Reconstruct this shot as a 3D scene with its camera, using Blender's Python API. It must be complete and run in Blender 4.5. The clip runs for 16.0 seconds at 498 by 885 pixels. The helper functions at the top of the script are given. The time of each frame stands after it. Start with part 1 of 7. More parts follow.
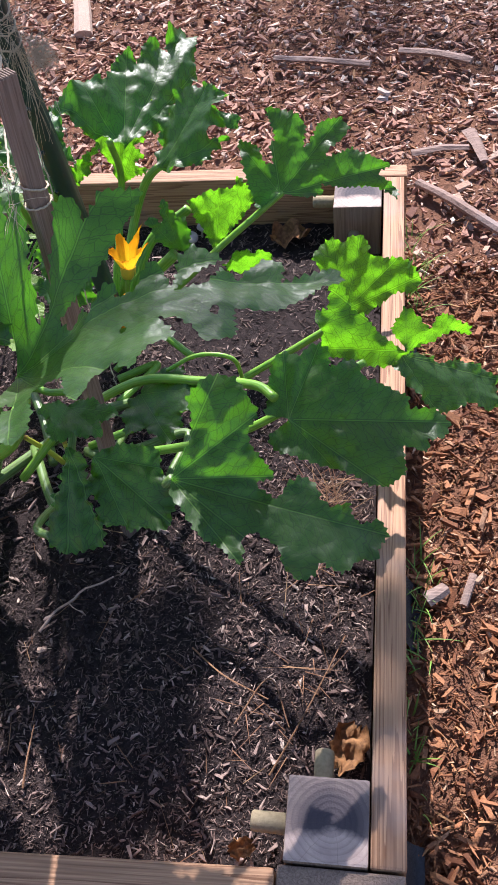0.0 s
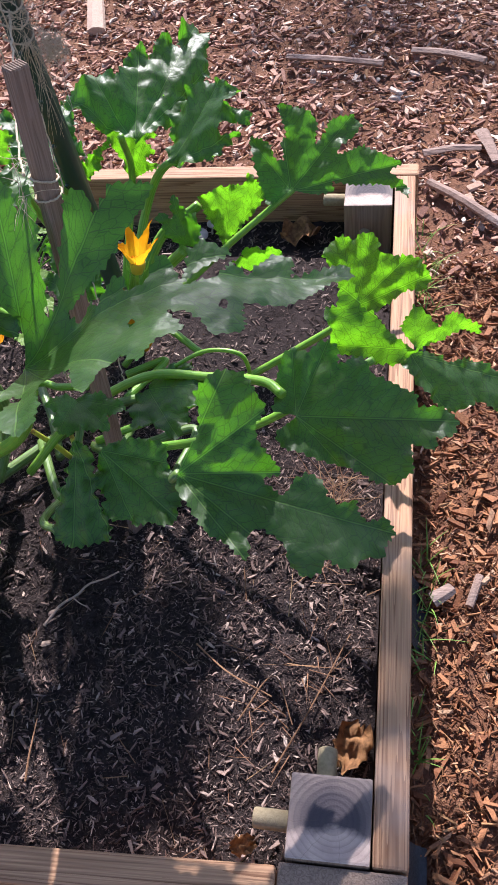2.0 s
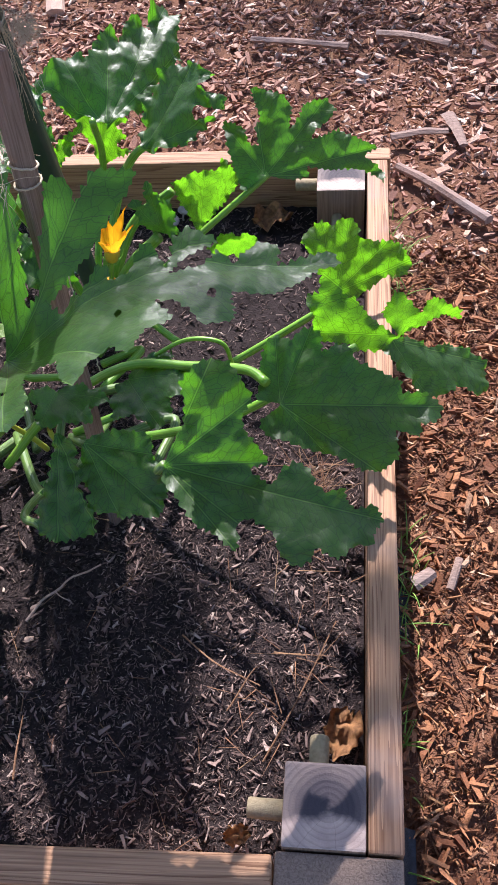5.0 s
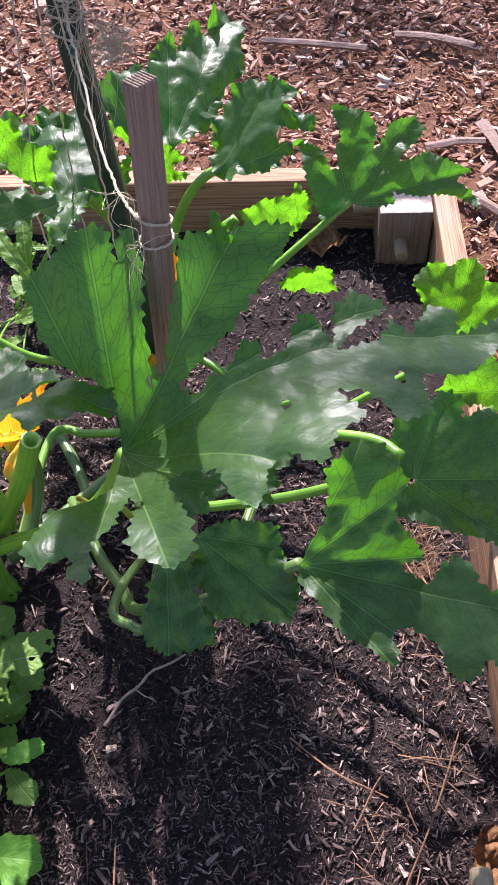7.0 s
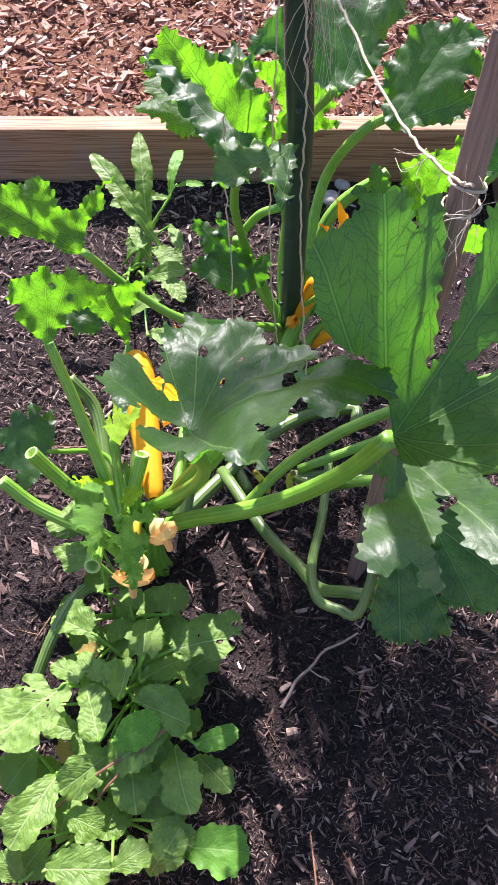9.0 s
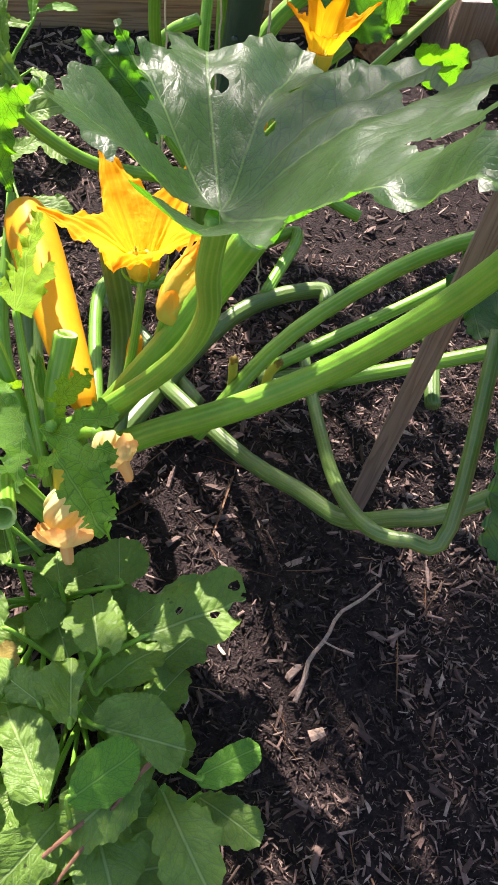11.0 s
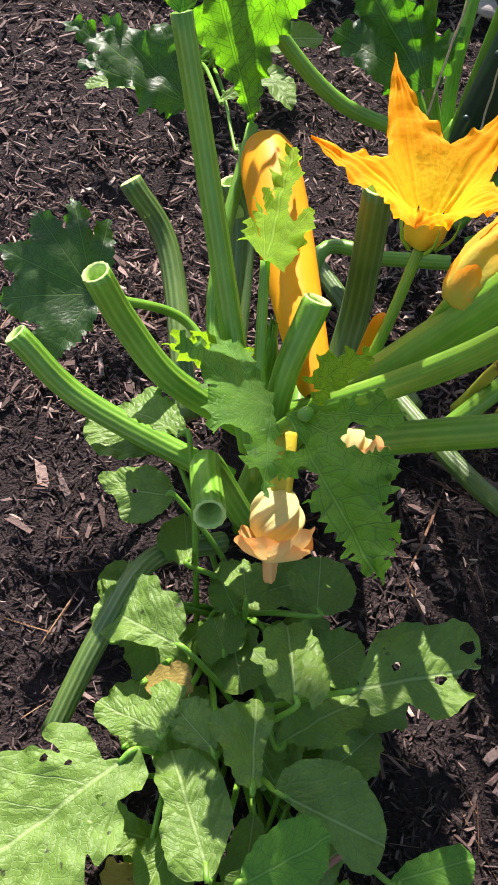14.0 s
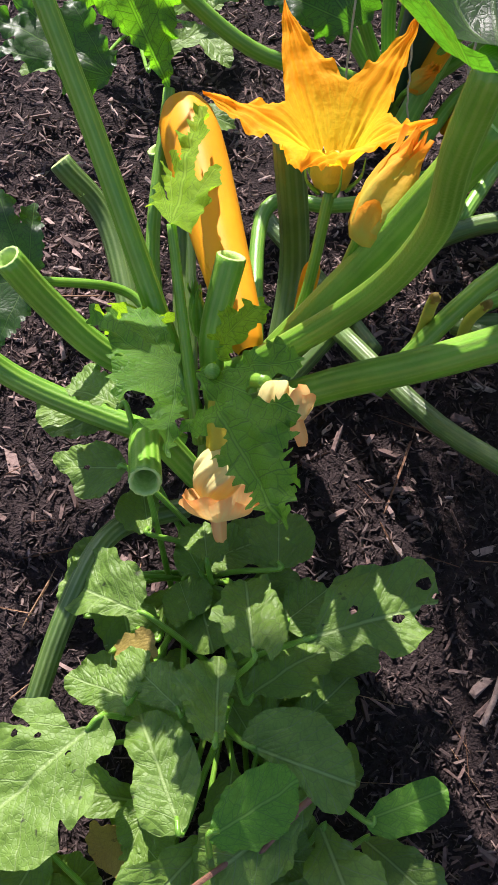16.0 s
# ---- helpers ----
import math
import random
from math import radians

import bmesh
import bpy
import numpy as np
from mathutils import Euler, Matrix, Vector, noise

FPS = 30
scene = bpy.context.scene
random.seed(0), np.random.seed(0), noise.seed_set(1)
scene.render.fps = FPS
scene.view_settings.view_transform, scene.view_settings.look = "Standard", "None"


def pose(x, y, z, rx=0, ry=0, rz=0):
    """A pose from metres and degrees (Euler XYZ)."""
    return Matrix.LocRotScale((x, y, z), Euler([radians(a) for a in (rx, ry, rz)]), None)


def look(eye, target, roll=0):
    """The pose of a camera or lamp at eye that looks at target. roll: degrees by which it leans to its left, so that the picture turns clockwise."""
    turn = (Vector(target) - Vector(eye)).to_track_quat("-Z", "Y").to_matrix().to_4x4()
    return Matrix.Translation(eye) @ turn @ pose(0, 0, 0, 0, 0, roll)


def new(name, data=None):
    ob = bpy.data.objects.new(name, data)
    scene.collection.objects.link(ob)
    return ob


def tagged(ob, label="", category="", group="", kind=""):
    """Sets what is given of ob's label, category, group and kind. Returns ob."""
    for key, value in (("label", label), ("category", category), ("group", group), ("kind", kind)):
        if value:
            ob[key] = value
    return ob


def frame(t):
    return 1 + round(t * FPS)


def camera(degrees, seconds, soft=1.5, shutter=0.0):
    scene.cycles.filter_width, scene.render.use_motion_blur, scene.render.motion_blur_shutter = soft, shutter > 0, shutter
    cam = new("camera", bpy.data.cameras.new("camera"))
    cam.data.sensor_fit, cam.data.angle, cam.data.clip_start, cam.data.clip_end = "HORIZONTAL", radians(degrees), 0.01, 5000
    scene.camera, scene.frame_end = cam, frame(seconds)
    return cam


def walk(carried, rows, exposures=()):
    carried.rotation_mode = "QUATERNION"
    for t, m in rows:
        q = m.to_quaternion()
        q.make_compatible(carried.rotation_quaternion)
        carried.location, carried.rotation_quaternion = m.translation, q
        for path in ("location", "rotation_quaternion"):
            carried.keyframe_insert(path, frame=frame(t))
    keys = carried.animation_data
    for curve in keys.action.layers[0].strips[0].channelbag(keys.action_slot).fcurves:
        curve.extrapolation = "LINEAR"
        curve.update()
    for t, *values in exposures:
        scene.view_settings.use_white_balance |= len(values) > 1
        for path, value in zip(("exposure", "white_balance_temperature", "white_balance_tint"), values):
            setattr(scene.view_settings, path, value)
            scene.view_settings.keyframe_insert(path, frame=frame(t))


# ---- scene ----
cam = camera(32.4, 16.0)
PATH = [
    (0, (0.344, 0.407, 1.268), (0.045, 1.643, -0.276), -9.4),
    (0.5, (0.345, 0.411, 1.258), (0.009, 1.653, -0.273), -10.5),
    (1, (0.347, 0.409, 1.262), (-0.003, 1.642, -0.273), -10.9),
    (1.5, (0.345, 0.405, 1.264), (0.016, 1.64, -0.274), -9.8),
    (2, (0.344, 0.405, 1.263), (0.028, 1.639, -0.279), -9.2),
    (2.5, (0.344, 0.403, 1.267), (0.021, 1.659, -0.255), -9.4),
    (3, (0.346, 0.412, 1.263), (0.02, 1.658, -0.268), -10.2),
    (3.5, (0.345, 0.408, 1.26), (0.028, 1.641, -0.282), -10.1),
    (3.7, (0.342, 0.404, 1.262), (0.038, 1.644, -0.277), -9.4),
    (5.8, (0.249, 0.422, 1.261), (0.043, 1.627, -0.323), -7.7),
    (6, (0.223, 0.427, 1.256), (0.008, 1.635, -0.324), -8.4),
    (6.5, (0.177, 0.477, 1.246), (0.019, 1.697, -0.331), -6.5),
    (7, (0.11, 0.566, 1.216), (-0.002, 1.776, -0.373), -4.5),
    (7.5, (0.059, 0.594, 1.231), (-0.016, 1.805, -0.359), -1.7),
    (8, (-0.01, 0.621, 1.214), (-0.064, 1.769, -0.422), -1.9),
    (8.5, (-0.089, 0.628, 1.206), (-0.16, 1.725, -0.465), -3.6),
    (9, (-0.143, 0.619, 1.199), (-0.181, 1.724, -0.468), -1.2),
    (9.2, (-0.162, 0.611, 1.202), (-0.154, 1.73, -0.455), 1),
    (11.3, (-0.291, 0.776, 0.829), (0.143, 1.814, -0.824), 14.9),
    (11.5, (-0.304, 0.804, 0.811), (0.147, 1.865, -0.823), 16),
    (12, (-0.326, 0.83, 0.786), (0.095, 1.957, -0.812), 16.4),
    (12.5, (-0.332, 0.841, 0.78), (0.063, 1.967, -0.825), 17),
    (13, (-0.336, 0.843, 0.786), (0.012, 1.971, -0.828), 16.2),
    (13.5, (-0.339, 0.832, 0.762), (-0.076, 1.911, -0.901), 15.1),
    (14, (-0.352, 0.812, 0.764), (-0.165, 1.856, -0.932), 14.2),
    (14.5, (-0.322, 0.804, 0.754), (-0.148, 1.827, -0.955), 13.1),
    (15, (-0.302, 0.799, 0.767), (-0.161, 1.796, -0.961), 8.5),
    (15.5, (-0.293, 0.805, 0.767), (-0.214, 1.755, -0.991), 2.4),
    (16, (-0.29, 0.806, 0.769), (-0.209, 1.787, -0.972), 2.7),
]

from mathutils import geometry

EXPOSURES = [(0.0, 0.80, 6050, 18), (3.7, 0.80, 6050, 18), (7.0, 0.99, 6050, 24), (9.2, 1.24, 6150, 25), (11.3, 1.18, 6800, 18), (12.5, 1.14, 6800, 19), (14.0, 0.80, 6550, 19), (16.0, 0.635, 6350, 22)]
walk(cam, [(t, look(eye, target, roll)) for t, eye, target, roll in PATH], EXPOSURES)

# ---- light ----
SUN_FROM = Vector((-0.142, 1.0, 0.958)).normalized()
world = bpy.data.worlds.new("sky")
scene.world = world
world.use_nodes = True
wn = world.node_tree
sky = wn.nodes.new("ShaderNodeTexSky")
sky.sky_type = 'NISHITA'
sky.sun_disc = False
sky.sun_elevation = math.asin(SUN_FROM.z)
sky.sun_rotation = math.atan2(SUN_FROM.x, SUN_FROM.y)
wn.links.new(sky.outputs[0], wn.nodes["Background"].inputs[0])
wn.nodes["Background"].inputs[1].default_value = 0.12
sun_data = bpy.data.lights.new("sun", 'SUN')
sun_data.energy = 6.4
sun_data.angle = radians(0.53)
sun_data.color = (1.0, 0.95, 0.87)
sun = new("sun", sun_data)
sun.matrix_world = look(SUN_FROM * 20, (0, 0, 0))


# ---- materials ----
def shader(name, rough=0.6, spec=0.4):
    m = bpy.data.materials.new(name)
    m.use_nodes = True
    nt = m.node_tree
    b = nt.nodes["Principled BSDF"]
    b.inputs["Roughness"].default_value = rough
    b.inputs["Specular IOR Level"].default_value = spec
    return m, nt, b


def nd(nt, kind, **settings):
    n = nt.nodes.new("ShaderNode" + kind)
    for k, v in settings.items():
        if k in n.inputs:
            n.inputs[k].default_value = v
        elif k == "feature":
            n.feature = v
    return n


def maths(nt, op, a, b=None):
    n = nt.nodes.new("ShaderNodeMath")
    n.operation = op
    for i, v in enumerate((a, b)):
        if v is None:
            continue
        if isinstance(v, (int, float)):
            n.inputs[i].default_value = v
        else:
            nt.links.new(v, n.inputs[i])
    return n.outputs[0]


def remap(nt, v, a, b, c=0.0, d=1.0):
    n = nt.nodes.new("ShaderNodeMapRange")
    nt.links.new(v, n.inputs[0])
    for i, x in enumerate((a, b, c, d)):
        n.inputs[i + 1].default_value = x
    return n.outputs[0]


def ramp(nt, v, stops):
    n = nt.nodes.new("ShaderNodeValToRGB")
    nt.links.new(v, n.inputs[0])
    e = n.color_ramp.elements
    while len(e) < len(stops):
        e.new(0.5)
    for el, (p, c) in zip(e, stops):
        el.position = p
        el.color = (*c, 1)
    return n.outputs[0]


def blend(nt, f, a, b, mode='MIX'):
    n = nt.nodes.new("ShaderNodeMix")
    n.data_type = 'RGBA'
    n.blend_type = mode
    for sock, v in ((n.inputs[0], f), (n.inputs[6], a), (n.inputs[7], b)):
        if isinstance(v, (int, float)):
            sock.default_value = v
        elif isinstance(v, tuple):
            sock.default_value = (*v, 1)
        else:
            nt.links.new(v, sock)
    return n.outputs[2]


def bumped(nt, b, h, strength, dist):
    n = nd(nt, "Bump", Strength=strength, Distance=dist)
    nt.links.new(h, n.inputs["Height"])
    nt.links.new(n.outputs[0], b.inputs["Normal"])
    return n


def place(nt):
    return nt.nodes.new("ShaderNodeNewGeometry").outputs["Position"]


def noisy(nt, scale, detail=3.0, coord=None, rough=0.55):
    n = nd(nt, "TexNoise", Scale=scale, Detail=detail, Roughness=rough)
    nt.links.new(place(nt) if coord is None else coord, n.inputs["Vector"])
    return n.outputs["Fac"]


def leaf_material(name, dark, light, vein, glow, rough=0.42, spotted=0.0, trans=0.36, count=6.5, midrib=0.0045, cell=105.0, relief=0.22, coat=0.0, spec=0.3):
    """A leaf blade: lighter midrib and side veins, puffed cells between them, and light that passes through."""
    m, nt, b = shader(name, rough, spec)
    uv = nt.nodes.new("ShaderNodeTexCoord").outputs["UV"]
    sep = nd(nt, "SeparateXYZ")
    nt.links.new(uv, sep.inputs[0])
    ax, y = maths(nt, 'ABSOLUTE', sep.outputs[0]), sep.outputs[1]
    wob = maths(nt, 'MULTIPLY', maths(nt, 'SUBTRACT', noisy(nt, 45), 0.5), 0.35)
    mid = remap(nt, ax, midrib * 0.5, midrib * 1.6, 1, 0)
    v = maths(nt, 'ADD', maths(nt, 'SUBTRACT', maths(nt, 'MULTIPLY', y, count), maths(nt, 'MULTIPLY', ax, 4.6)), wob)
    d = maths(nt, 'ABSOLUTE', maths(nt, 'SUBTRACT', maths(nt, 'FRACT', v), 0.5))
    side = remap(nt, d, 0.009, 0.034, 1, 0)
    tint = nt.nodes.new("ShaderNodeObjectInfo").outputs["Random"]
    grid = nd(nt, "CombineXYZ")
    nt.links.new(maths(nt, 'MULTIPLY', maths(nt, 'ADD', v, maths(nt, 'MULTIPLY', wob, 0.8)), 1.9), grid.inputs[0])
    nt.links.new(maths(nt, 'MULTIPLY', maths(nt, 'ADD', ax, maths(nt, 'MULTIPLY', wob, 0.05)), count * 1.7), grid.inputs[1])
    nt.links.new(maths(nt, 'ADD', maths(nt, 'MULTIPLY', tint, 60.0), maths(nt, 'MULTIPLY', maths(nt, 'SIGN', sep.outputs[0]), 5.0)), grid.inputs[2])
    cells = nd(nt, "TexVoronoi", Scale=1.0, feature='DISTANCE_TO_EDGE')
    nt.links.new(grid.outputs[0], cells.inputs["Vector"])
    net = remap(nt, cells.outputs["Distance"], 0.010, 0.055, 1, 0)
    fine = nd(nt, "TexVoronoi", Scale=cell * 3.2, feature='DISTANCE_TO_EDGE')
    nt.links.new(place(nt), fine.inputs["Vector"])
    mesh_lines = remap(nt, fine.outputs["Distance"], 0.0, 0.12, 1, 0)
    veins = maths(nt, 'MAXIMUM', mid, maths(nt, 'MULTIPLY', side, 0.6))
    lines = maths(nt, 'MAXIMUM', maths(nt, 'MULTIPLY', veins, 0.8), maths(nt, 'MULTIPLY', net, 0.10))
    base = blend(nt, remap(nt, noisy(nt, 34, 6, None, 0.7), 0.36, 0.66), dark, light)
    info = nt.nodes.new("ShaderNodeObjectInfo").outputs["Random"]
    base = blend(nt, remap(nt, info, 0, 1, 0, 0.35), base, light)
    col = blend(nt, maths(nt, 'MULTIPLY', lines, 0.6), base, vein)
    speck = remap(nt, noisy(nt, 420, 2), 0.70, 0.76)
    col = blend(nt, maths(nt, 'MULTIPLY', speck, 0.12), col, (0.45, 0.50, 0.40))
    if spotted:
        sp = remap(nt, noisy(nt, 130, 3), 0.66, 0.70)
        col = blend(nt, maths(nt, 'MULTIPLY', sp, spotted), col, (0.035, 0.03, 0.02))
    nt.links.new(col, b.inputs["Base Color"])
    puff = maths(nt, 'SUBTRACT', remap(nt, cells.outputs["Distance"], 0, 0.3), maths(nt, 'MULTIPLY', veins, 0.8))
    height = maths(nt, 'ADD', puff, maths(nt, 'MULTIPLY', noisy(nt, 420, 3), 0.35))
    height = maths(nt, 'ADD', height, maths(nt, 'MULTIPLY', noisy(nt, 60, 3), 0.7))
    height = maths(nt, 'SUBTRACT', height, maths(nt, 'MULTIPLY', mesh_lines, 0.25))
    bump = bumped(nt, b, height, relief, 0.0024)
    nt.links.new(bump.outputs[0], b.inputs["Coat Normal"])
    b.inputs["Coat Weight"].default_value = coat
    b.inputs["Coat Roughness"].default_value = 0.31
    tr = nd(nt, "BsdfTranslucent")
    dim = maths(nt, 'MAXIMUM', maths(nt, 'MULTIPLY', net, 0.62), maths(nt, 'MULTIPLY', side, 0.88))
    flank = maths(nt, 'MULTIPLY', remap(nt, ax, midrib * 1.8, midrib * 3.0, 1, 0), 0.65)
    dim = maths(nt, 'MAXIMUM', maths(nt, 'MAXIMUM', dim, flank), maths(nt, 'MULTIPLY', mesh_lines, 0.30))
    shut = maths(nt, 'MULTIPLY', dim, maths(nt, 'SUBTRACT', 1.0, mid))
    through_col = blend(nt, shut, blend(nt, remap(nt, noisy(nt, 30, 3), 0.3, 0.7), glow, tuple(0.75 * g for g in glow)), tuple(0.14 * g for g in glow))
    nt.links.new(through_col, tr.inputs[0])
    mix = nd(nt, "MixShader")
    mix.inputs[0].default_value = trans
    nt.links.new(b.outputs[0], mix.inputs[1])
    nt.links.new(tr.outputs[0], mix.inputs[2])
    nt.links.new(mix.outputs[0], nt.nodes["Material Output"].inputs[0])
    return m


def stalk_material(name, a, b_col, rib):
    m, nt, b = shader(name, 0.38, 0.5)
    uv = nt.nodes.new("ShaderNodeTexCoord").outputs["UV"]
    sep = nd(nt, "SeparateXYZ")
    nt.links.new(uv, sep.inputs[0])
    w = maths(nt, 'SINE', maths(nt, 'MULTIPLY', sep.outputs[0], 12 * 2 * math.pi))
    strip = remap(nt, maths(nt, 'ADD', w, maths(nt, 'MULTIPLY', noisy(nt, 160, 2), 1.2)), 0.4, 1.6)
    col = blend(nt, remap(nt, noisy(nt, 32, 3), 0.35, 0.7), a, b_col)
    col = blend(nt, maths(nt, 'MULTIPLY', strip, 0.26), col, rib)
    nt.links.new(col, b.inputs["Base Color"])
    b.inputs["Subsurface Weight"].default_value = 0.15
    b.inputs["Subsurface Radius"].default_value = (0.004, 0.006, 0.001)
    b.inputs["Subsurface Scale"].default_value = 1.0
    bumped(nt, b, noisy(nt, 700, 2), 0.25, 0.0012)
    return m


def wood_material(name, light, dark, scale=(1.2, 48, 48), rough=0.65, grey=0.0):
    m, nt, b = shader(name, rough, 0.25)
    obj = nt.nodes.new("ShaderNodeTexCoord").outputs["Object"]
    info = nt.nodes.new("ShaderNodeObjectInfo").outputs["Random"]
    mp = nd(nt, "Mapping")
    nt.links.new(obj, mp.inputs["Vector"])
    mp.inputs["Scale"].default_value = scale
    off = nd(nt, "CombineXYZ")
    nt.links.new(maths(nt, 'MULTIPLY', info, 37.0), off.inputs[1])
    nt.links.new(off.outputs[0], mp.inputs["Location"])
    big = noisy(nt, 1.6, 2, mp.outputs[0], 0.4)
    rings = maths(nt, 'FRACT', maths(nt, 'MULTIPLY', big, 7.0))
    late = remap(nt, rings, 0.50, 0.92)
    fib = nd(nt, "Mapping")
    nt.links.new(obj, fib.inputs["Vector"])
    fib.inputs["Scale"].default_value = (scale[0] * 6, scale[1] * 9, scale[2] * 9)
    fine = noisy(nt, 1.0, 3, fib.outputs[0])
    col = blend(nt, maths(nt, 'MULTIPLY', late, 0.62), light, dark)
    col = blend(nt, remap(nt, fine, 0.35, 0.75, 0, 0.45), col, tuple(0.55 * c for c in dark))
    stain = remap(nt, noisy(nt, 9, 4), 0.52, 0.75, 0, 0.5 + grey)
    col = blend(nt, stain, col, (0.27, 0.23, 0.22))
    nt.links.new(col, b.inputs["Base Color"])
    bumped(nt, b, maths(nt, 'ADD', fine, maths(nt, 'MULTIPLY', late, -0.5)), 0.5, 0.002)
    return m


def endgrain_material(name):
    m, nt, b = shader(name, 0.7, 0.2)
    obj = nt.nodes.new("ShaderNodeTexCoord").outputs["Object"]
    wob = nd(nt, "TexNoise", Scale=22.0, Detail=3.0)
    nt.links.new(obj, wob.inputs["Vector"])
    sep = nd(nt, "SeparateXYZ")
    nt.links.new(obj, sep.inputs[0])
    x = maths(nt, 'SUBTRACT', sep.outputs[0], 0.004)
    y = maths(nt, 'ADD', sep.outputs[1], 0.002)
    r = maths(nt, 'SQRT', maths(nt, 'ADD', maths(nt, 'MULTIPLY', x, x), maths(nt, 'MULTIPLY', y, y)))
    r2 = maths(nt, 'ADD', maths(nt, 'MULTIPLY', r, 150.0), maths(nt, 'MULTIPLY', wob.outputs["Fac"], 1.5))
    ring = remap(nt, maths(nt, 'FRACT', r2), 0.5, 0.98)
    col = blend(nt, remap(nt, noisy(nt, 40, 4), 0.3, 0.7), (0.52, 0.40, 0.34), (0.36, 0.27, 0.24))
    col = blend(nt, maths(nt, 'MULTIPLY', ring, 0.34), col, (0.15, 0.11, 0.11))
    edge = maths(nt, 'ADD', y, maths(nt, 'ADD', maths(nt, 'MULTIPLY', maths(nt, 'SUBTRACT', noisy(nt, 38, 4), 0.5), 0.030), maths(nt, 'MULTIPLY', maths(nt, 'ABSOLUTE', x), 0.15)))
    stain = maths(nt, 'MULTIPLY', remap(nt, edge, -0.016, -0.004), remap(nt, r, 0.026, 0.058, 1, 0.45))
    col = blend(nt, maths(nt, 'MULTIPLY', stain, 0.94), col, (0.036, 0.032, 0.044))
    ang = maths(nt, 'ARCTAN2', y, x)
    crack = remap(nt, maths(nt, 'ABSOLUTE', maths(nt, 'SINE', maths(nt, 'ADD', maths(nt, 'MULTIPLY', ang, 3.5), maths(nt, 'MULTIPLY', wob.outputs["Fac"], 2.5)))), 0.0, 0.05, 1, 0)
    col = blend(nt, maths(nt, 'MULTIPLY', crack, 0.35), col, (0.10, 0.07, 0.06))
    nt.links.new(col, b.inputs["Base Color"])
    bumped(nt, b, maths(nt, 'ADD', ring, noisy(nt, 500, 2)), 0.4, 0.0015)
    return m


def bits_material(name, stops, rough=0.75, scale=260.0):
    """Loose pieces: each one its own tint, streaked by fine fibres."""
    m, nt, b = shader(name, rough, 0.3)
    isl = nt.nodes.new("ShaderNodeNewGeometry").outputs["Random Per Island"]
    col = ramp(nt, isl, stops)
    col = blend(nt, remap(nt, noisy(nt, scale, 3), 0.3, 0.75, 0, 0.55), col, (0.05, 0.03, 0.022))
    nt.links.new(col, b.inputs["Base Color"])
    bumped(nt, b, noisy(nt, scale * 1.7, 3), 0.6, 0.002)
    return m


def plain_material(name, a, c, scale, rough=0.6, spec=0.35, bump=0.3, dist=0.002, sub=0.0):
    m, nt, b = shader(name, rough, spec)
    col = blend(nt, remap(nt, noisy(nt, scale, 4), 0.32, 0.68), a, c)
    nt.links.new(col, b.inputs["Base Color"])
    if bump:
        bumped(nt, b, noisy(nt, scale * 5, 3), bump, dist)
    if sub:
        b.inputs["Subsurface Weight"].default_value = sub
        b.inputs["Subsurface Radius"].default_value = (0.01, 0.005, 0.001)
    return m


def petal_material(name, a, c, glow, trans=0.4, lo=0.12, hi=0.55):
    """A thin petal: colour from throat to tip, fine creases along it, light passing through."""
    m, nt, b = shader(name, 0.65, 0.12)
    uv = nt.nodes.new("ShaderNodeTexCoord").outputs["UV"]
    sep = nd(nt, "SeparateXYZ")
    nt.links.new(uv, sep.inputs[0])
    stretch = nd(nt, "Mapping")
    nt.links.new(uv, stretch.inputs["Vector"])
    stretch.inputs["Scale"].default_value = (16, 1.6, 1)
    streak = noisy(nt, 1.0, 3, stretch.outputs[0])
    along_it = maths(nt, 'ADD', sep.outputs[1], maths(nt, 'MULTIPLY', maths(nt, 'SUBTRACT', streak, 0.5), 0.55))
    f = remap(nt, along_it, lo, hi)
    col = blend(nt, f, a, c)
    col = blend(nt, remap(nt, noisy(nt, 55, 3), 0.5, 0.75, 0, 0.12), col, a)
    col = blend(nt, remap(nt, streak, 0.55, 0.72, 0, 0.22), col, a)
    nt.links.new(col, b.inputs["Base Color"])
    bumped(nt, b, maths(nt, 'ADD', maths(nt, 'ADD', noisy(nt, 330, 3), noisy(nt, 120, 2)), streak), 0.35, 0.0015)
    tr = nd(nt, "BsdfTranslucent")
    nt.links.new(blend(nt, f, tuple(0.5 * (x + y) for x, y in zip(a, glow)), glow), tr.inputs[0])
    mix = nd(nt, "MixShader")
    mix.inputs[0].default_value = trans
    nt.links.new(b.outputs[0], mix.inputs[1])
    nt.links.new(tr.outputs[0], mix.inputs[2])
    nt.links.new(mix.outputs[0], nt.nodes["Material Output"].inputs[0])
    return m


M_LEAF = leaf_material("squash_leaf", (0.014, 0.043, 0.010), (0.035, 0.084, 0.019), (0.15, 0.27, 0.06), (0.17, 0.60, 0.016), rough=0.42, trans=0.37, cell=150.0, midrib=0.0058, relief=0.17, spec=0.58)
M_LEAF_THIN = leaf_material("thin_squash_leaf", (0.022, 0.070, 0.010), (0.052, 0.118, 0.020), (0.16, 0.28, 0.06), (0.27, 0.80, 0.012), rough=0.50, trans=0.50, cell=130.0, midrib=0.0058, relief=0.24, spec=0.5)
M_YOUNG = leaf_material("young_squash_leaf", (0.13, 0.27, 0.018), (0.22, 0.38, 0.030), (0.30, 0.46, 0.08), (0.46, 0.84, 0.02), rough=0.6, trans=0.5, cell=170.0, spec=0.06)
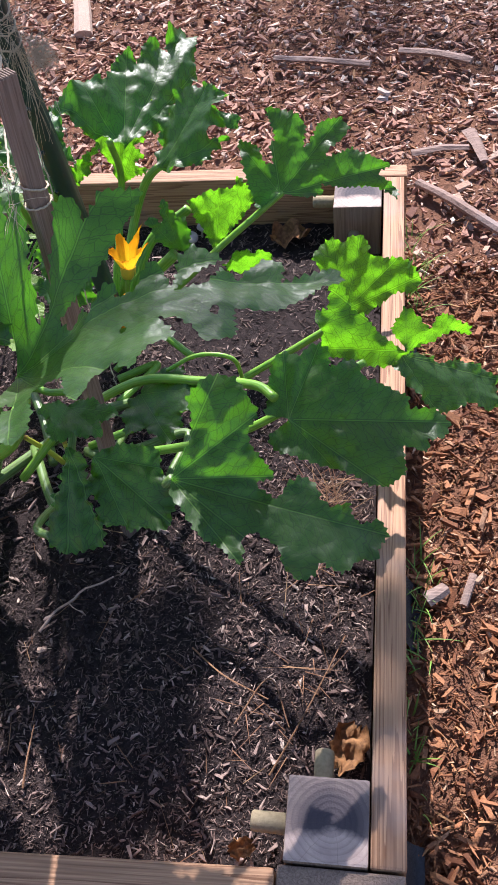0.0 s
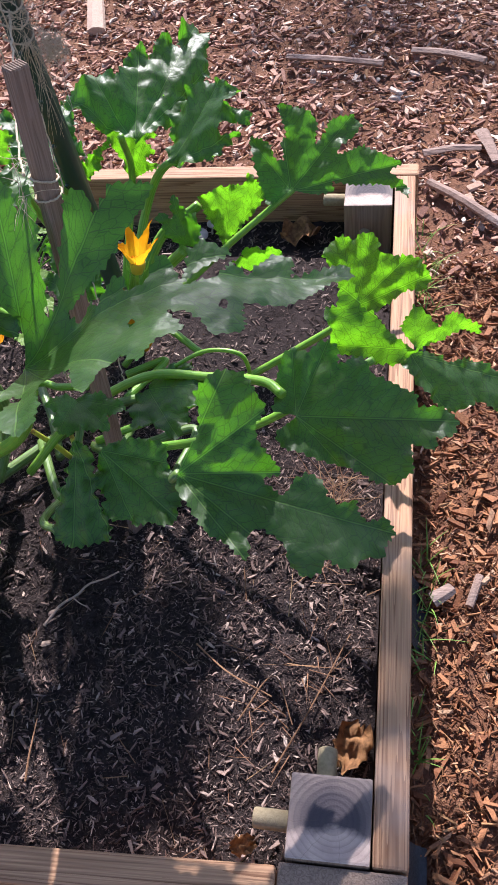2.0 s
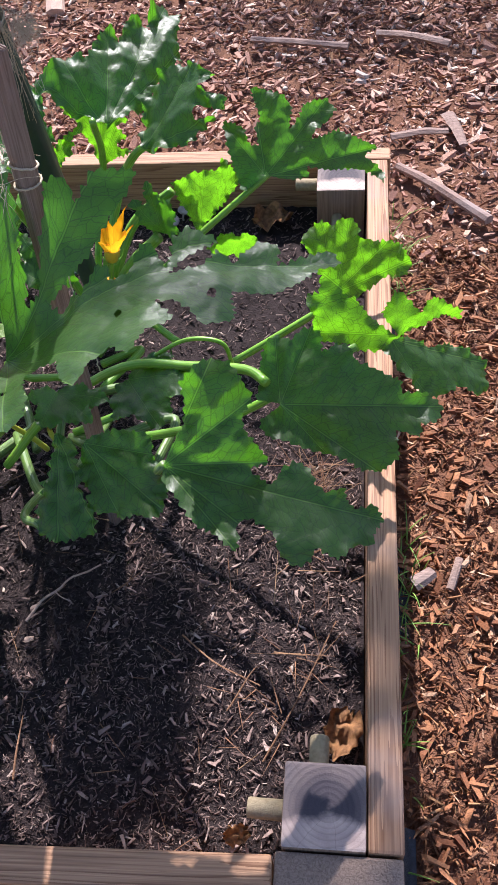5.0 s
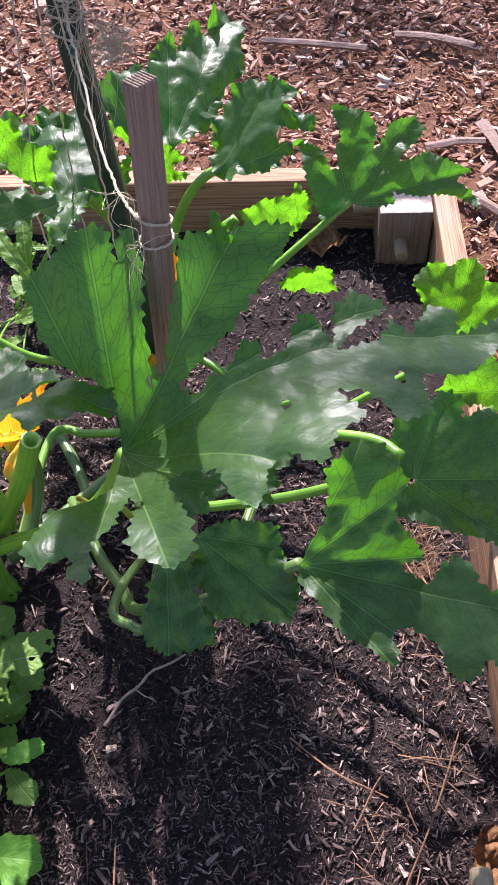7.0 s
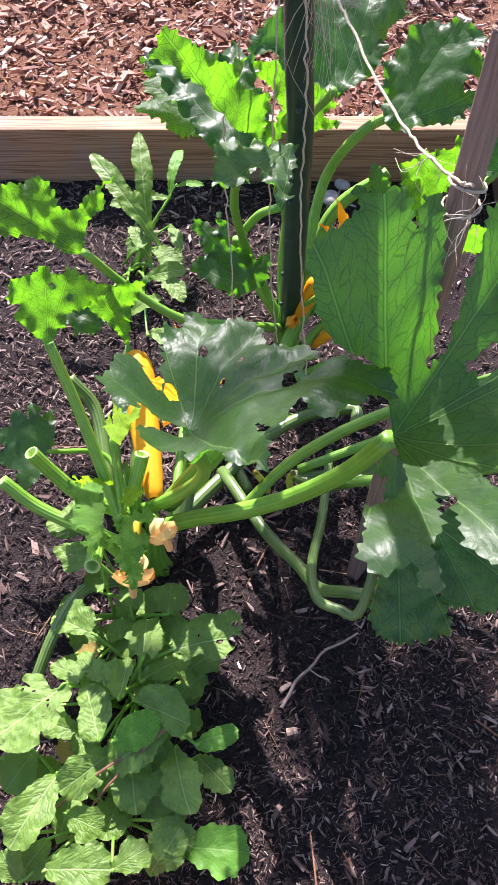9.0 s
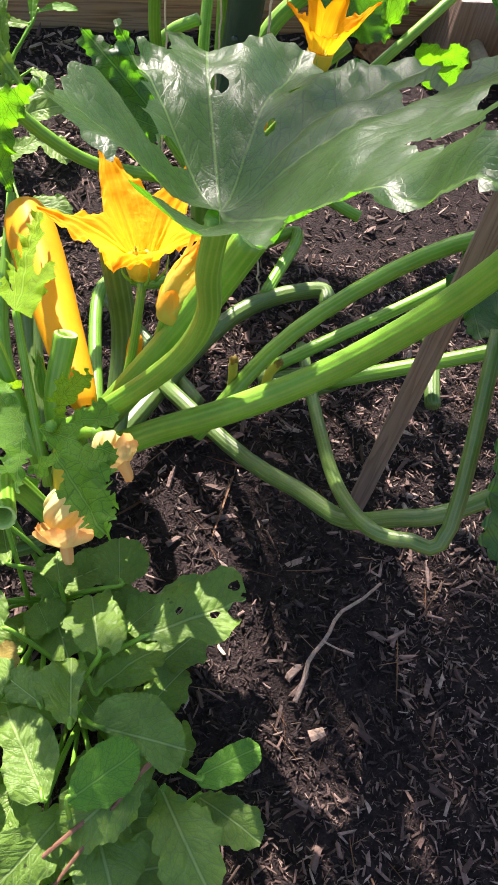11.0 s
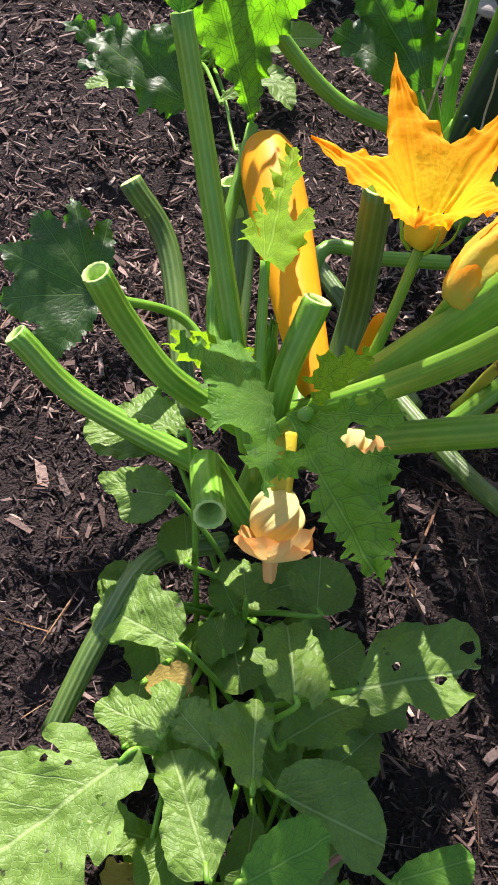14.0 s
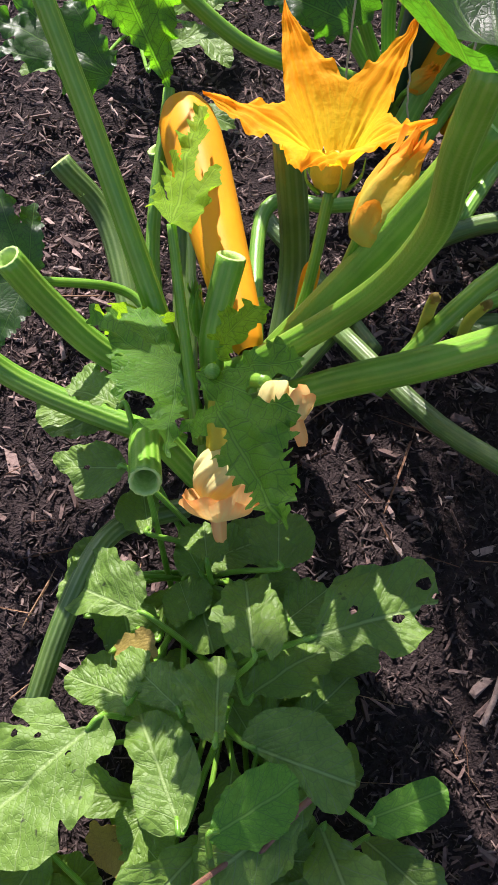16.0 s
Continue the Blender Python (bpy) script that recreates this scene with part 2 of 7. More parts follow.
M_CROWN = leaf_material("crown_leaf", (0.066, 0.180, 0.020), (0.125, 0.290, 0.038), (0.19, 0.36, 0.08), (0.32, 0.76, 0.02), rough=0.5, trans=0.42, cell=170.0, relief=0.35, spec=0.25)
M_RADISH = leaf_material("radish_leaf", (0.100, 0.190, 0.026), (0.180, 0.310, 0.048), (0.42, 0.55, 0.22), (0.32, 0.60, 0.03), midrib=0.010, count=5.0, rough=0.46, trans=0.32, relief=0.34, spec=0.45)
M_RADISH_SPOT = leaf_material("bitten_radish_leaf", (0.100, 0.190, 0.026), (0.180, 0.310, 0.048), (0.42, 0.55, 0.22), (0.32, 0.60, 0.03), midrib=0.010, count=5.0, rough=0.52, spotted=0.9, trans=0.32, relief=0.34, spec=0.45)
M_RADISH_FRESH = leaf_material("fresh_radish_leaf", (0.09, 0.26, 0.03), (0.15, 0.36, 0.04), (0.30, 0.48, 0.12), (0.28, 0.62, 0.02), rough=0.5, trans=0.40, midrib=0.010, count=5.0, relief=0.20)
M_DRY = leaf_material("yellowed_leaf", (0.28, 0.20, 0.05), (0.38, 0.29, 0.07), (0.40, 0.30, 0.12), (0.5, 0.38, 0.06), rough=0.6, spotted=0.6)
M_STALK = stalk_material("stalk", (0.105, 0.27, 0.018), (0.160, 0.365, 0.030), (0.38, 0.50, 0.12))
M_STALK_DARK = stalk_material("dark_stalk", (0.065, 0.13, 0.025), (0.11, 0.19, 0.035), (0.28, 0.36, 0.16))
M_CUT = plain_material("cut_flesh", (0.34, 0.54, 0.12), (0.52, 0.66, 0.24), 300, 0.5)
M_PETAL = petal_material("petal", (1.0, 0.74, 0.03), (1.0, 0.40, 0.006), (1.0, 0.46, 0.006), 0.42, 0.14, 0.50)
M_BUD = petal_material("bud_petal", (0.62, 0.54, 0.08), (0.95, 0.32, 0.015), (1.0, 0.46, 0.02), 0.3, 0.40, 0.85)
M_WILT = petal_material("wilted_petal", (0.78, 0.72, 0.30), (0.92, 0.40, 0.13), (1.0, 0.58, 0.20), 0.30)
M_CUP = plain_material("flower_cup", (0.42, 0.38, 0.03), (0.60, 0.42, 0.02), 80, 0.5)
M_FRUIT = plain_material("yellow_fruit", (0.70, 0.27, 0.004), (0.80, 0.35, 0.008), 22, 0.50, 0.22, 0.05, 0.0008, 0.12)
M_BOARD = wood_material("pine_board", (0.45, 0.255, 0.145), (0.13, 0.045, 0.020))
M_POST = wood_material("weathered_post", (0.30, 0.20, 0.14), (0.17, 0.10, 0.07), (48, 48, 1.5), 0.75, 0.0)
M_POST_TOP = endgrain_material("post_end_grain")
M_STAKE = wood_material("stake_wood", (0.28, 0.20, 0.155), (0.15, 0.10, 0.075), (70, 70, 2.2), 0.75, 0.25)
M_POLE = plain_material("green_coated_steel", (0.012, 0.035, 0.026), (0.018, 0.048, 0.034), 60, 0.35, 0.5, 0.1)
M_TWINE = plain_material("jute_twine", (0.50, 0.41, 0.28), (0.66, 0.56, 0.42), 500, 0.85, 0.1, 0.6)
M_CORK = plain_material("cork", (0.36, 0.29, 0.18), (0.27, 0.21, 0.13), 190, 0.8, 0.2, 0.5)
M_INK = plain_material("faded_ink", (0.07, 0.05, 0.04), (0.12, 0.09, 0.07), 400, 0.8, 0.1, 0)
M_SOIL = plain_material("compost", (0.020, 0.0145, 0.0145), (0.050, 0.036, 0.035), 90, 0.9, 0.15, 1.0, 0.006)
M_GROUND = plain_material("mulch_bed", (0.12, 0.058, 0.036), (0.22, 0.105, 0.064), 60, 0.9, 0.15, 1.0, 0.006)
M_SOILBITS = bits_material("soil_bits", [(0.0, (0.052, 0.033, 0.029)), (0.5, (0.140, 0.092, 0.080)), (0.8, (0.27, 0.185, 0.160)), (1.0, (0.49, 0.37, 0.32))])
# darker copy of the soil bits, with the plants' shade put into the colour
M_SHADED_BITS = bits_material("shaded_soil_bits", [(0.0, (0.026, 0.018, 0.018)), (0.6, (0.056, 0.040, 0.038)), (0.90, (0.125, 0.090, 0.082)), (1.0, (0.24, 0.175, 0.15))])
M_SHREDS = bits_material("bark_shreds", [(0.0, (0.075, 0.046, 0.040)), (0.5, (0.19, 0.122, 0.105)), (0.85, (0.36, 0.25, 0.215)), (1.0, (0.54, 0.42, 0.35))])
M_CHIPS = bits_material("wood_chips", [(0.0, (0.20, 0.085, 0.058)), (0.30, (0.40, 0.195, 0.135)), (0.65, (0.56, 0.315, 0.22)), (0.88, (0.64, 0.43, 0.32)), (1.0, (0.72, 0.60, 0.50))])
M_SIDECHIPS = bits_material("orange_wood_chips", [(0.0, (0.15, 0.048, 0.020)), (0.35, (0.31, 0.120, 0.050)), (0.75, (0.46, 0.205, 0.092)), (1.0, (0.62, 0.42, 0.28))])
M_FIBRE = bits_material("bark_fibre", [(0.0, (0.11, 0.042, 0.020)), (0.6, (0.27, 0.105, 0.044)), (1.0, (0.45, 0.235, 0.105))])
M_STRAW = bits_material("pine_needles", [(0.0, (0.13, 0.06, 0.035)), (0.6, (0.27, 0.14, 0.075)), (1.0, (0.42, 0.27, 0.15))])
M_STICK = wood_material("old_stick", (0.30, 0.205, 0.17), (0.15, 0.095, 0.075), (1.5, 60, 60), 0.8, 0.2)
M_TWIG = wood_material("dry_twig", (0.46, 0.33, 0.26), (0.26, 0.17, 0.13), (60, 60, 60), 0.8, 0.0)
M_GRASS = plain_material("grass", (0.10, 0.22, 0.03), (0.20, 0.30, 0.06), 60, 0.5, 0.3, 0)
M_CLOTH = plain_material("black_weed_cloth", (0.012, 0.012, 0.016), (0.03, 0.03, 0.04), 200, 0.5, 0.4, 0.5)
M_MUSHROOM = plain_material("mushroom", (0.30, 0.26, 0.235), (0.42, 0.37, 0.34), 90, 0.5, 0.4, 0.2)
M_DRYLEAF = plain_material("brown_dry_leaf", (0.13, 0.06, 0.03), (0.34, 0.17, 0.07), 120, 0.7, 0.2, 0.8)


# ---- building helpers ----
def link_mesh(name, verts, faces, material, parent=None, label="", uvs=None, smooth=True):
    me = bpy.data.meshes.new(name)
    me.from_pydata([tuple(v) for v in verts], [], faces)
    for m in (material if isinstance(material, (list, tuple)) else [material]):
        me.materials.append(m)
    if uvs is not None:
        layer = me.uv_layers.new(name="UVMap")
        idx = np.zeros(len(me.loops), dtype=np.int32)
        me.loops.foreach_get("vertex_index", idx)
        layer.data.foreach_set("uv", np.asarray(uvs, dtype=np.float32)[idx].ravel())
    if smooth:
        me.polygons.foreach_set("use_smooth", [True] * len(me.polygons))
    me.update()
    ob = new(name, me)
    if parent is not None:
        ob.parent = parent
        ob.matrix_parent_inverse = parent.matrix_world.inverted()
    if label:
        ob["label"] = label
    return ob


def part(name, bm, material, parent, label=""):
    me = bpy.data.meshes.new(name)
    bm.to_mesh(me)
    bm.free()
    for m in (material if isinstance(material, (list, tuple)) else [material]):
        me.materials.append(m)
    ob = new(name, me)
    if parent is not None:
        ob.parent = parent
    if label:
        ob["label"] = label
    return ob


def thing(name, at, label, category, group=""):
    ob = new(name)
    ob.empty_display_size = 0.02
    ob.location = at
    ob.matrix_world = Matrix.Translation(at)
    bpy.context.view_layer.update()
    return tagged(ob, label, category, group)


def smooth_path(points, n):
    p = [np.array(q, float) for q in points]
    p = [2 * p[0] - p[1]] + p + [2 * p[-1] - p[-2]]
    out = []
    segs = len(p) - 3
    for k in range(n):
        u = k / (n - 1) * segs
        i = min(int(u), segs - 1)
        f = u - i
        a, b, c, d = p[i:i + 4]
        out.append(0.5 * ((2 * b) + (c - a) * f + (2 * a - 5 * b + 4 * c - d) * f * f + (3 * b - a - 3 * c + d) * f ** 3))
    return out


def sweep(points, radii, n=24, sides=14, ribs=0, rib=0.0, hollow=0.0, cap=True):
    """A tube along a smooth line: vertices, faces and uv. hollow: depth of the opening at its end."""
    path = smooth_path(points, n)
    rows = [(path[i], radii[0] + (radii[1] - radii[0]) * i / (n - 1)) for i in range(n)]
    tang = [path[min(i + 1, n - 1)] - path[max(i - 1, 0)] for i in range(n)]
    tang = [t / (np.linalg.norm(t) + 1e-9) for t in tang]
    if hollow:
        r = rows[-1][1]
        for depth, k in ((-0.0006, 0.86), (0.002, 0.72), (hollow, 0.58), (hollow * 1.05, 0.05)):
            rows.append((path[-1] - tang[-1] * depth, r * k))
            tang.append(tang[-1])
    side = np.cross(tang[0], (0.3, 0.2, 1.0))
    verts, uvs, faces = [], [], []
    for k, (c, r) in enumerate(rows):
        t = tang[k]
        side = side - t * side.dot(t)
        side /= np.linalg.norm(side) + 1e-9
        up = np.cross(t, side)
        for j in range(sides):
            a = 2 * math.pi * j / sides
            rr = r * (1 + rib * math.cos(ribs * a)) if k < n else r
            verts.append(c + rr * (math.cos(a) * side + math.sin(a) * up))
            uvs.append((j / sides, k / n))
    for k in range(len(rows) - 1):
        for j in range(sides):
            faces.append((k * sides + j, k * sides + (j + 1) % sides, (k + 1) * sides + (j + 1) % sides, (k + 1) * sides + j))
    if cap:
        faces.append(tuple(range(sides))[::-1])
        if not hollow:
            faces.append(tuple(range((len(rows) - 1) * sides, len(rows) * sides)))
    return verts, faces, uvs


def petiole(plant, points, r0, r1, cut=False, dark=False):
    v, f, uv = sweep(points, (r0, r1), 26, 48 if r0 > 0.0065 else 24, 12, 0.035, 0.028 if cut else 0.0)
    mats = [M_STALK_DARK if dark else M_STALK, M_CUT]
    ob = link_mesh("stalk" if cut else "petiole", v, f, mats, plant, "hollow cut-off green stalk" if cut else "", uv)
    if cut:
        sides = 48 if r0 > 0.0065 else 24
        first = 25 * sides
        for i, p in enumerate(ob.data.polygons):
            if first <= i < first + 4 * sides:
                p.material_index = 1
    return ob


def thin_plate(pts, vals, reg=1e-4):
    """A smooth surface through heights at points of the plane."""
    pts, vals = np.asarray(pts, float), np.asarray(vals, float)
    n = len(pts)

    def kern(d2):
        return np.where(d2 > 1e-12, 0.5 * d2 * np.log(np.maximum(d2, 1e-12)), 0.0)

    d2 = ((pts[:, None] - pts[None]) ** 2).sum(-1)
    a = np.zeros((n + 3, n + 3))
    a[:n, :n] = kern(d2) + reg * np.eye(n)
    a[:n, n], a[:n, n + 1:] = 1, pts
    a[n, :n], a[n + 1:, :n] = 1, pts.T
    w = np.linalg.solve(a, np.concatenate([vals, np.zeros(3)]))

    def at(q):
        q = np.asarray(q, float)
        k = kern(((q[:, None] - pts[None]) ** 2).sum(-1))
        return k @ w[:n] + w[n] + q @ w[n + 1:]
    return at


def fill_outline(outline, step, holes, rng):
    """Triangles inside an outline of the plane, with holes: points (n, 2) and faces."""
    out = np.asarray(outline, float)
    lo, hi = out.min(0), out.max(0)
    pts = [tuple(p) for p in out]
    edges = [(k, (k + 1) % len(pts)) for k in range(len(pts))]
    rims = []
    for c, r in holes:
        m = 14
        first = len(pts)
        for k in range(m):
            a = 6.2832 * k / m
            rr = r * (0.75 + 0.5 * rng.random())
            pts.append((c[0] + rr * math.cos(a), c[1] + 0.8 * rr * math.sin(a)))
        edges += [(first + k, first + (k + 1) % m) for k in range(m)]
        rims.append(np.array(pts[first:first + m]))
    nx, ny = int((hi[0] - lo[0]) / step) + 2, int((hi[1] - lo[1]) / (step * 0.87)) + 2
    for b in range(ny):
        for a in range(nx):
            q = (lo[0] + (a + 0.5 * (b % 2)) * step + rng.uniform(-0.15, 0.15) * step, lo[1] + b * step * 0.87 + rng.uniform(-0.15, 0.15) * step)
            if ((out - q) ** 2).sum(1).min() > (0.55 * step) ** 2:
                pts.append(q)
    v, e, f, *rest = geometry.delaunay_2d_cdt([Vector(q) for q in pts], edges, [], 2, 1e-7)
    flat = np.array([(q.x, q.y) for q in v])
    faces = [tuple(x) for x in f]
    for rim in rims:
        a, b = rim, np.roll(rim, -1, 0)
        kept = []
        for t in faces:
            c = flat[list(t)].mean(0)
            over = (a[:, 1] > c[1]) != (b[:, 1] > c[1])
            xs = a[:, 0] + (c[1] - a[:, 1]) / np.where(np.abs(b[:, 1] - a[:, 1]) < 1e-12, 1e-12, b[:, 1] - a[:, 1]) * (b[:, 0] - a[:, 0])
            if (over & (c[0] < xs)).sum() % 2 == 0:
                kept.append(t)
        faces = kept
    return flat, faces


def blade(name, origin, e1, e2, N, outline, height, axes, material, parent, label, step, holes, rng, ruffle, freq, size, waves=(0.050, 0.030, 0.011), pleat=0.12):
    """A thin leaf: an outline filled with small triangles and raised by a height field. axes: the ribs, for the vein pattern."""
    pts, faces = fill_outline(outline, step, holes, rng)
    out = np.asarray(outline, float)
    d = ((pts[:, None] - out[None]) ** 2).sum(-1)
    near = d.argmin(1)
    edge = np.sqrt(d.min(1))
    h = height(pts)
    along_edge = near / len(out) * 6.2832 * freq
    h = h + ruffle * np.exp(-edge / (0.07 * size)) * (np.sin(along_edge) + 0.6 * np.sin(2.3 * along_edge + 1.3))
    dirs = [(x / math.hypot(x, y), y / math.hypot(x, y), math.hypot(x, y)) for x, y in axes]
    gap = np.full(len(pts), 1.0)
    for ux, uy, L in dirs:
        t, w = pts[:, 0] * ux + pts[:, 1] * uy, np.abs(pts[:, 0] * uy - pts[:, 1] * ux)
        gap = np.minimum(gap, np.where(t > 0, np.hypot(w, np.maximum(0, t - L)), np.hypot(t, w)))
    cap = 0.20 * size
    h = h + pleat * (cap * np.tanh(gap / cap) - 0.4 * cap) * np.minimum(1, np.hypot(pts[:, 0], pts[:, 1]) / (0.35 * size))
    world = np.asarray(origin)[None] + pts[:, :1] * np.asarray(e1)[None] + pts[:, 1:] * np.asarray(e2)[None]
    wav = np.array([waves[0] * noise.noise(Vector(q * (2.6 / size))) + waves[1] * noise.noise(Vector(q * (7.0 / size))) + waves[2] * noise.noise(Vector(q * (24.0 / size))) for q in world]) * size
    r = np.minimum(1, np.hypot(pts[:, 0], pts[:, 1]) / (0.5 * size))
    world = world + np.asarray(N)[None] * (h + wav * r)[:, None]
    me = bpy.data.meshes.new(name)
    me.from_pydata([tuple(q) for q in world], [], faces)
    me.materials.append(material)
    uv = []
    for f in faces:
        c = pts[list(f)].mean(0)
        best = max(dirs, key=lambda q: (c[0] * q[0] + c[1] * q[1]) / (math.hypot(*c) + 1e-9)) if len(dirs) > 1 else dirs[0]
        for k in f:
            x, y = pts[k]
            ref = min(best[2], 0.125)
            uv.append(((x * best[1] - y * best[0]) / ref, (x * best[0] + y * best[1]) / ref))
    layer = me.uv_layers.new(name="UVMap")
    layer.data.foreach_set("uv", np.asarray(uv, dtype=np.float32).ravel())
    me.polygons.foreach_set("use_smooth", [True] * len(faces))
    me.update()
    ob = new(name, me)
    ob.parent = parent
    ob.matrix_parent_inverse = parent.matrix_world.inverted()
    if label:
        ob["label"] = label
    return ob


def jagged(line, depth, spacing, rng, lobing=0.0, size=0.1, centred=False):
    """Teeth and uneven bays along an outline, pointing outwards and a little forwards."""
    pts = np.asarray(line, float)
    seg = np.linalg.norm(np.diff(pts, axis=0), axis=1)
    s = np.concatenate([[0], np.cumsum(seg)])
    total = s[-1]
    n = max(24, int(total / (spacing / 6.0)))
    u = np.linspace(0, total, n, endpoint=False)
    x, y = np.interp(u, s, pts[:, 0]), np.interp(u, s, pts[:, 1])
    tx, ty = np.gradient(x), np.gradient(y)
    l = np.hypot(tx, ty) + 1e-9
    nx, ny = -ty / l, tx / l
    if (nx * x + ny * y).sum() < 0:
        nx, ny = -nx, -ny
    out = []
    amp, start, span = depth, 0.0, spacing
    seed = rng.random() * 100
    for a in range(n):
        if u[a] - start > span:
            start, span, amp = u[a], spacing * rng.uniform(0.6, 1.6), depth * rng.uniform(0.35, 1.3)
        f = (u[a] - start) / span
        tooth = amp * ((f / 0.7) if f < 0.7 else (1 - f) / 0.3) - (0.42 * depth if centred else 0.0)
        fade = min(1.0, u[a] / (0.06 * total), (total - u[a]) / (0.06 * total))
        bay = lobing * size * noise.noise(Vector((u[a] / (0.16 * size), seed, 0))) * fade
        out.append((x[a] + nx[a] * (tooth * fade + bay), y[a] + ny[a] * (tooth * fade + bay)))
    return out


def squash_leaf(plant, base, tips, sinus=0.75, tooth=0.085, ruffle=0.042, young=False, seed=0, holes=(), arch=0.05, ribs=(), thin=False, name="leaf", label=""):
    """A lobed squash leaf: a rib to each tip, bays between the lobes, a toothed and waved edge."""
    rng = random.Random(seed)
    b = np.array(base, float)
    v = [np.array(t, float) - b for t in tips]
    n = len(v)
    N = sum((np.cross(v[k + 1], v[k]) for k in range(n - 1)), np.zeros(3))
    N /= np.linalg.norm(N) + 1e-9
    if N[2] < 0:
        N = -N
    lead = max(v, key=np.linalg.norm)
    e1 = lead - N * lead.dot(N)
    e1 /= np.linalg.norm(e1)
    e2 = np.cross(N, e1)
    flat = [np.array((x.dot(e1), x.dot(e2))) for x in v]
    hts = [x.dot(N) for x in v]
    size = max(np.linalg.norm(x) for x in flat)
    gaps = list(sinus) if isinstance(sinus, (list, tuple)) else [sinus] * (n - 1)
    gaps = [g * rng.uniform(0.76, 0.94) for g in gaps]

    def bay(k):
        a, c = flat[k], flat[k + 1]
        la, lc = np.linalg.norm(a), np.linalg.norm(c)
        m = a / la + c / lc
        m = m / (np.linalg.norm(m) + 1e-9)
        return m * gaps[k] * 0.5 * (la + lc), gaps[k] * 0.5 * (hts[k] + hts[k + 1])

    def tail(a, other):
        la = np.linalg.norm(a)
        away = a / la * 0.8 - other / np.linalg.norm(other) * 0.6
        return away / (np.linalg.norm(away) + 1e-9) * la * 0.42

    bays = [bay(k) for k in range(n - 1)]
    line = [np.zeros(2)]
    for k in range(n):
        left = bays[k - 1][0] if k > 0 else tail(flat[0], flat[1]) * 0.6
        right = bays[k][0] if k < n - 1 else tail(flat[-1], flat[-2]) * 0.6
        t = flat[k] / np.linalg.norm(flat[k])
        L = np.linalg.norm(flat[k])
        for side, s0 in ((left, 1), (right, -1)):
            lat = side - t * side.dot(t)
            ctrl = t * (0.55 * L + 0.45 * max(0.0, side.dot(t))) + lat * 0.92
            ctrl2 = t * 0.93 * L + lat * 0.50
            seq = []
            for m in range(13):
                f = m / 12
                q = (1 - f) ** 3 * side + 3 * f * (1 - f) ** 2 * ctrl + 3 * f * f * (1 - f) * ctrl2 + f ** 3 * flat[k]
                seq.append(q)
            line += seq if s0 == 1 else seq[::-1]
    line.append(np.zeros(2))
    clean = [line[0]]
    for q in line[1:]:
        if np.linalg.norm(q - clean[-1]) > 0.002:
            clean.append(q)
    spacing = 0.0105 if young else 0.045 * size + 0.003
    outline = jagged(clean, min(0.011, tooth * size * 0.45) if not young else 0.0085, spacing, rng, min(0.05, 0.006 / size), size)
    cp, cv = [(0.0, 0.0)], [0.0]
    for k in range(n):
        for f in (0.33, 0.67, 1.0):
            cp.append(tuple(flat[k] * f))
            cv.append(hts[k] * f + (arch[k] if isinstance(arch, (list, tuple)) else arch) * size * 4 * f * (1 - f))
    for q, hq in bays:
        cp.append(tuple(q))
        cv.append(hq + 0.02 * size)
    surf = thin_plate(cp, cv, 1e-5 * size * size)
    flat_holes = []
    for hx, hy, hr in holes:
        d = np.array((hx, hy, 0.0)) - b
        t = -(d[0] * N[0] + d[1] * N[1]) / (N[2] + 1e-9)
        d[2] = t
        flat_holes.append(((d.dot(e1), d.dot(e2)), hr))
    return blade(name, b, e1, e2, N, outline, surf, [tuple(flat[k]) for k in ribs] if ribs else [tuple(q) for q in flat], M_YOUNG if young else M_LEAF_THIN if thin else M_LEAF, plant, label or ("crinkled bright green young leaf" if young else ""), max(0.0045, size / 32), flat_holes, rng, ruffle * size, 9 + 4 * rng.random(), size)


def curved(points, step, bow):
    """A smooth closed line through the corners of an outline."""
    p = [np.array(q, float) for q in points]
    n, line = len(p), []
    for i in range(n):
        a, b, c, d = p[i - 1], p[i], p[(i + 1) % n], p[(i + 2) % n]
        gap = np.linalg.norm(c - b)
        ta, tb = (c - a), (d - b)
        ta, tb = ta / (np.linalg.norm(ta) + 1e-9) * gap * bow, tb / (np.linalg.norm(tb) + 1e-9) * gap * bow
        m = max(2, int(gap / step))
        for k in range(m):
            f = k / m
            line.append((2 * f ** 3 - 3 * f * f + 1) * b + (f ** 3 - 2 * f * f + f) * ta + (3 * f * f - 2 * f ** 3) * c + (f ** 3 - f * f) * tb)
    return line


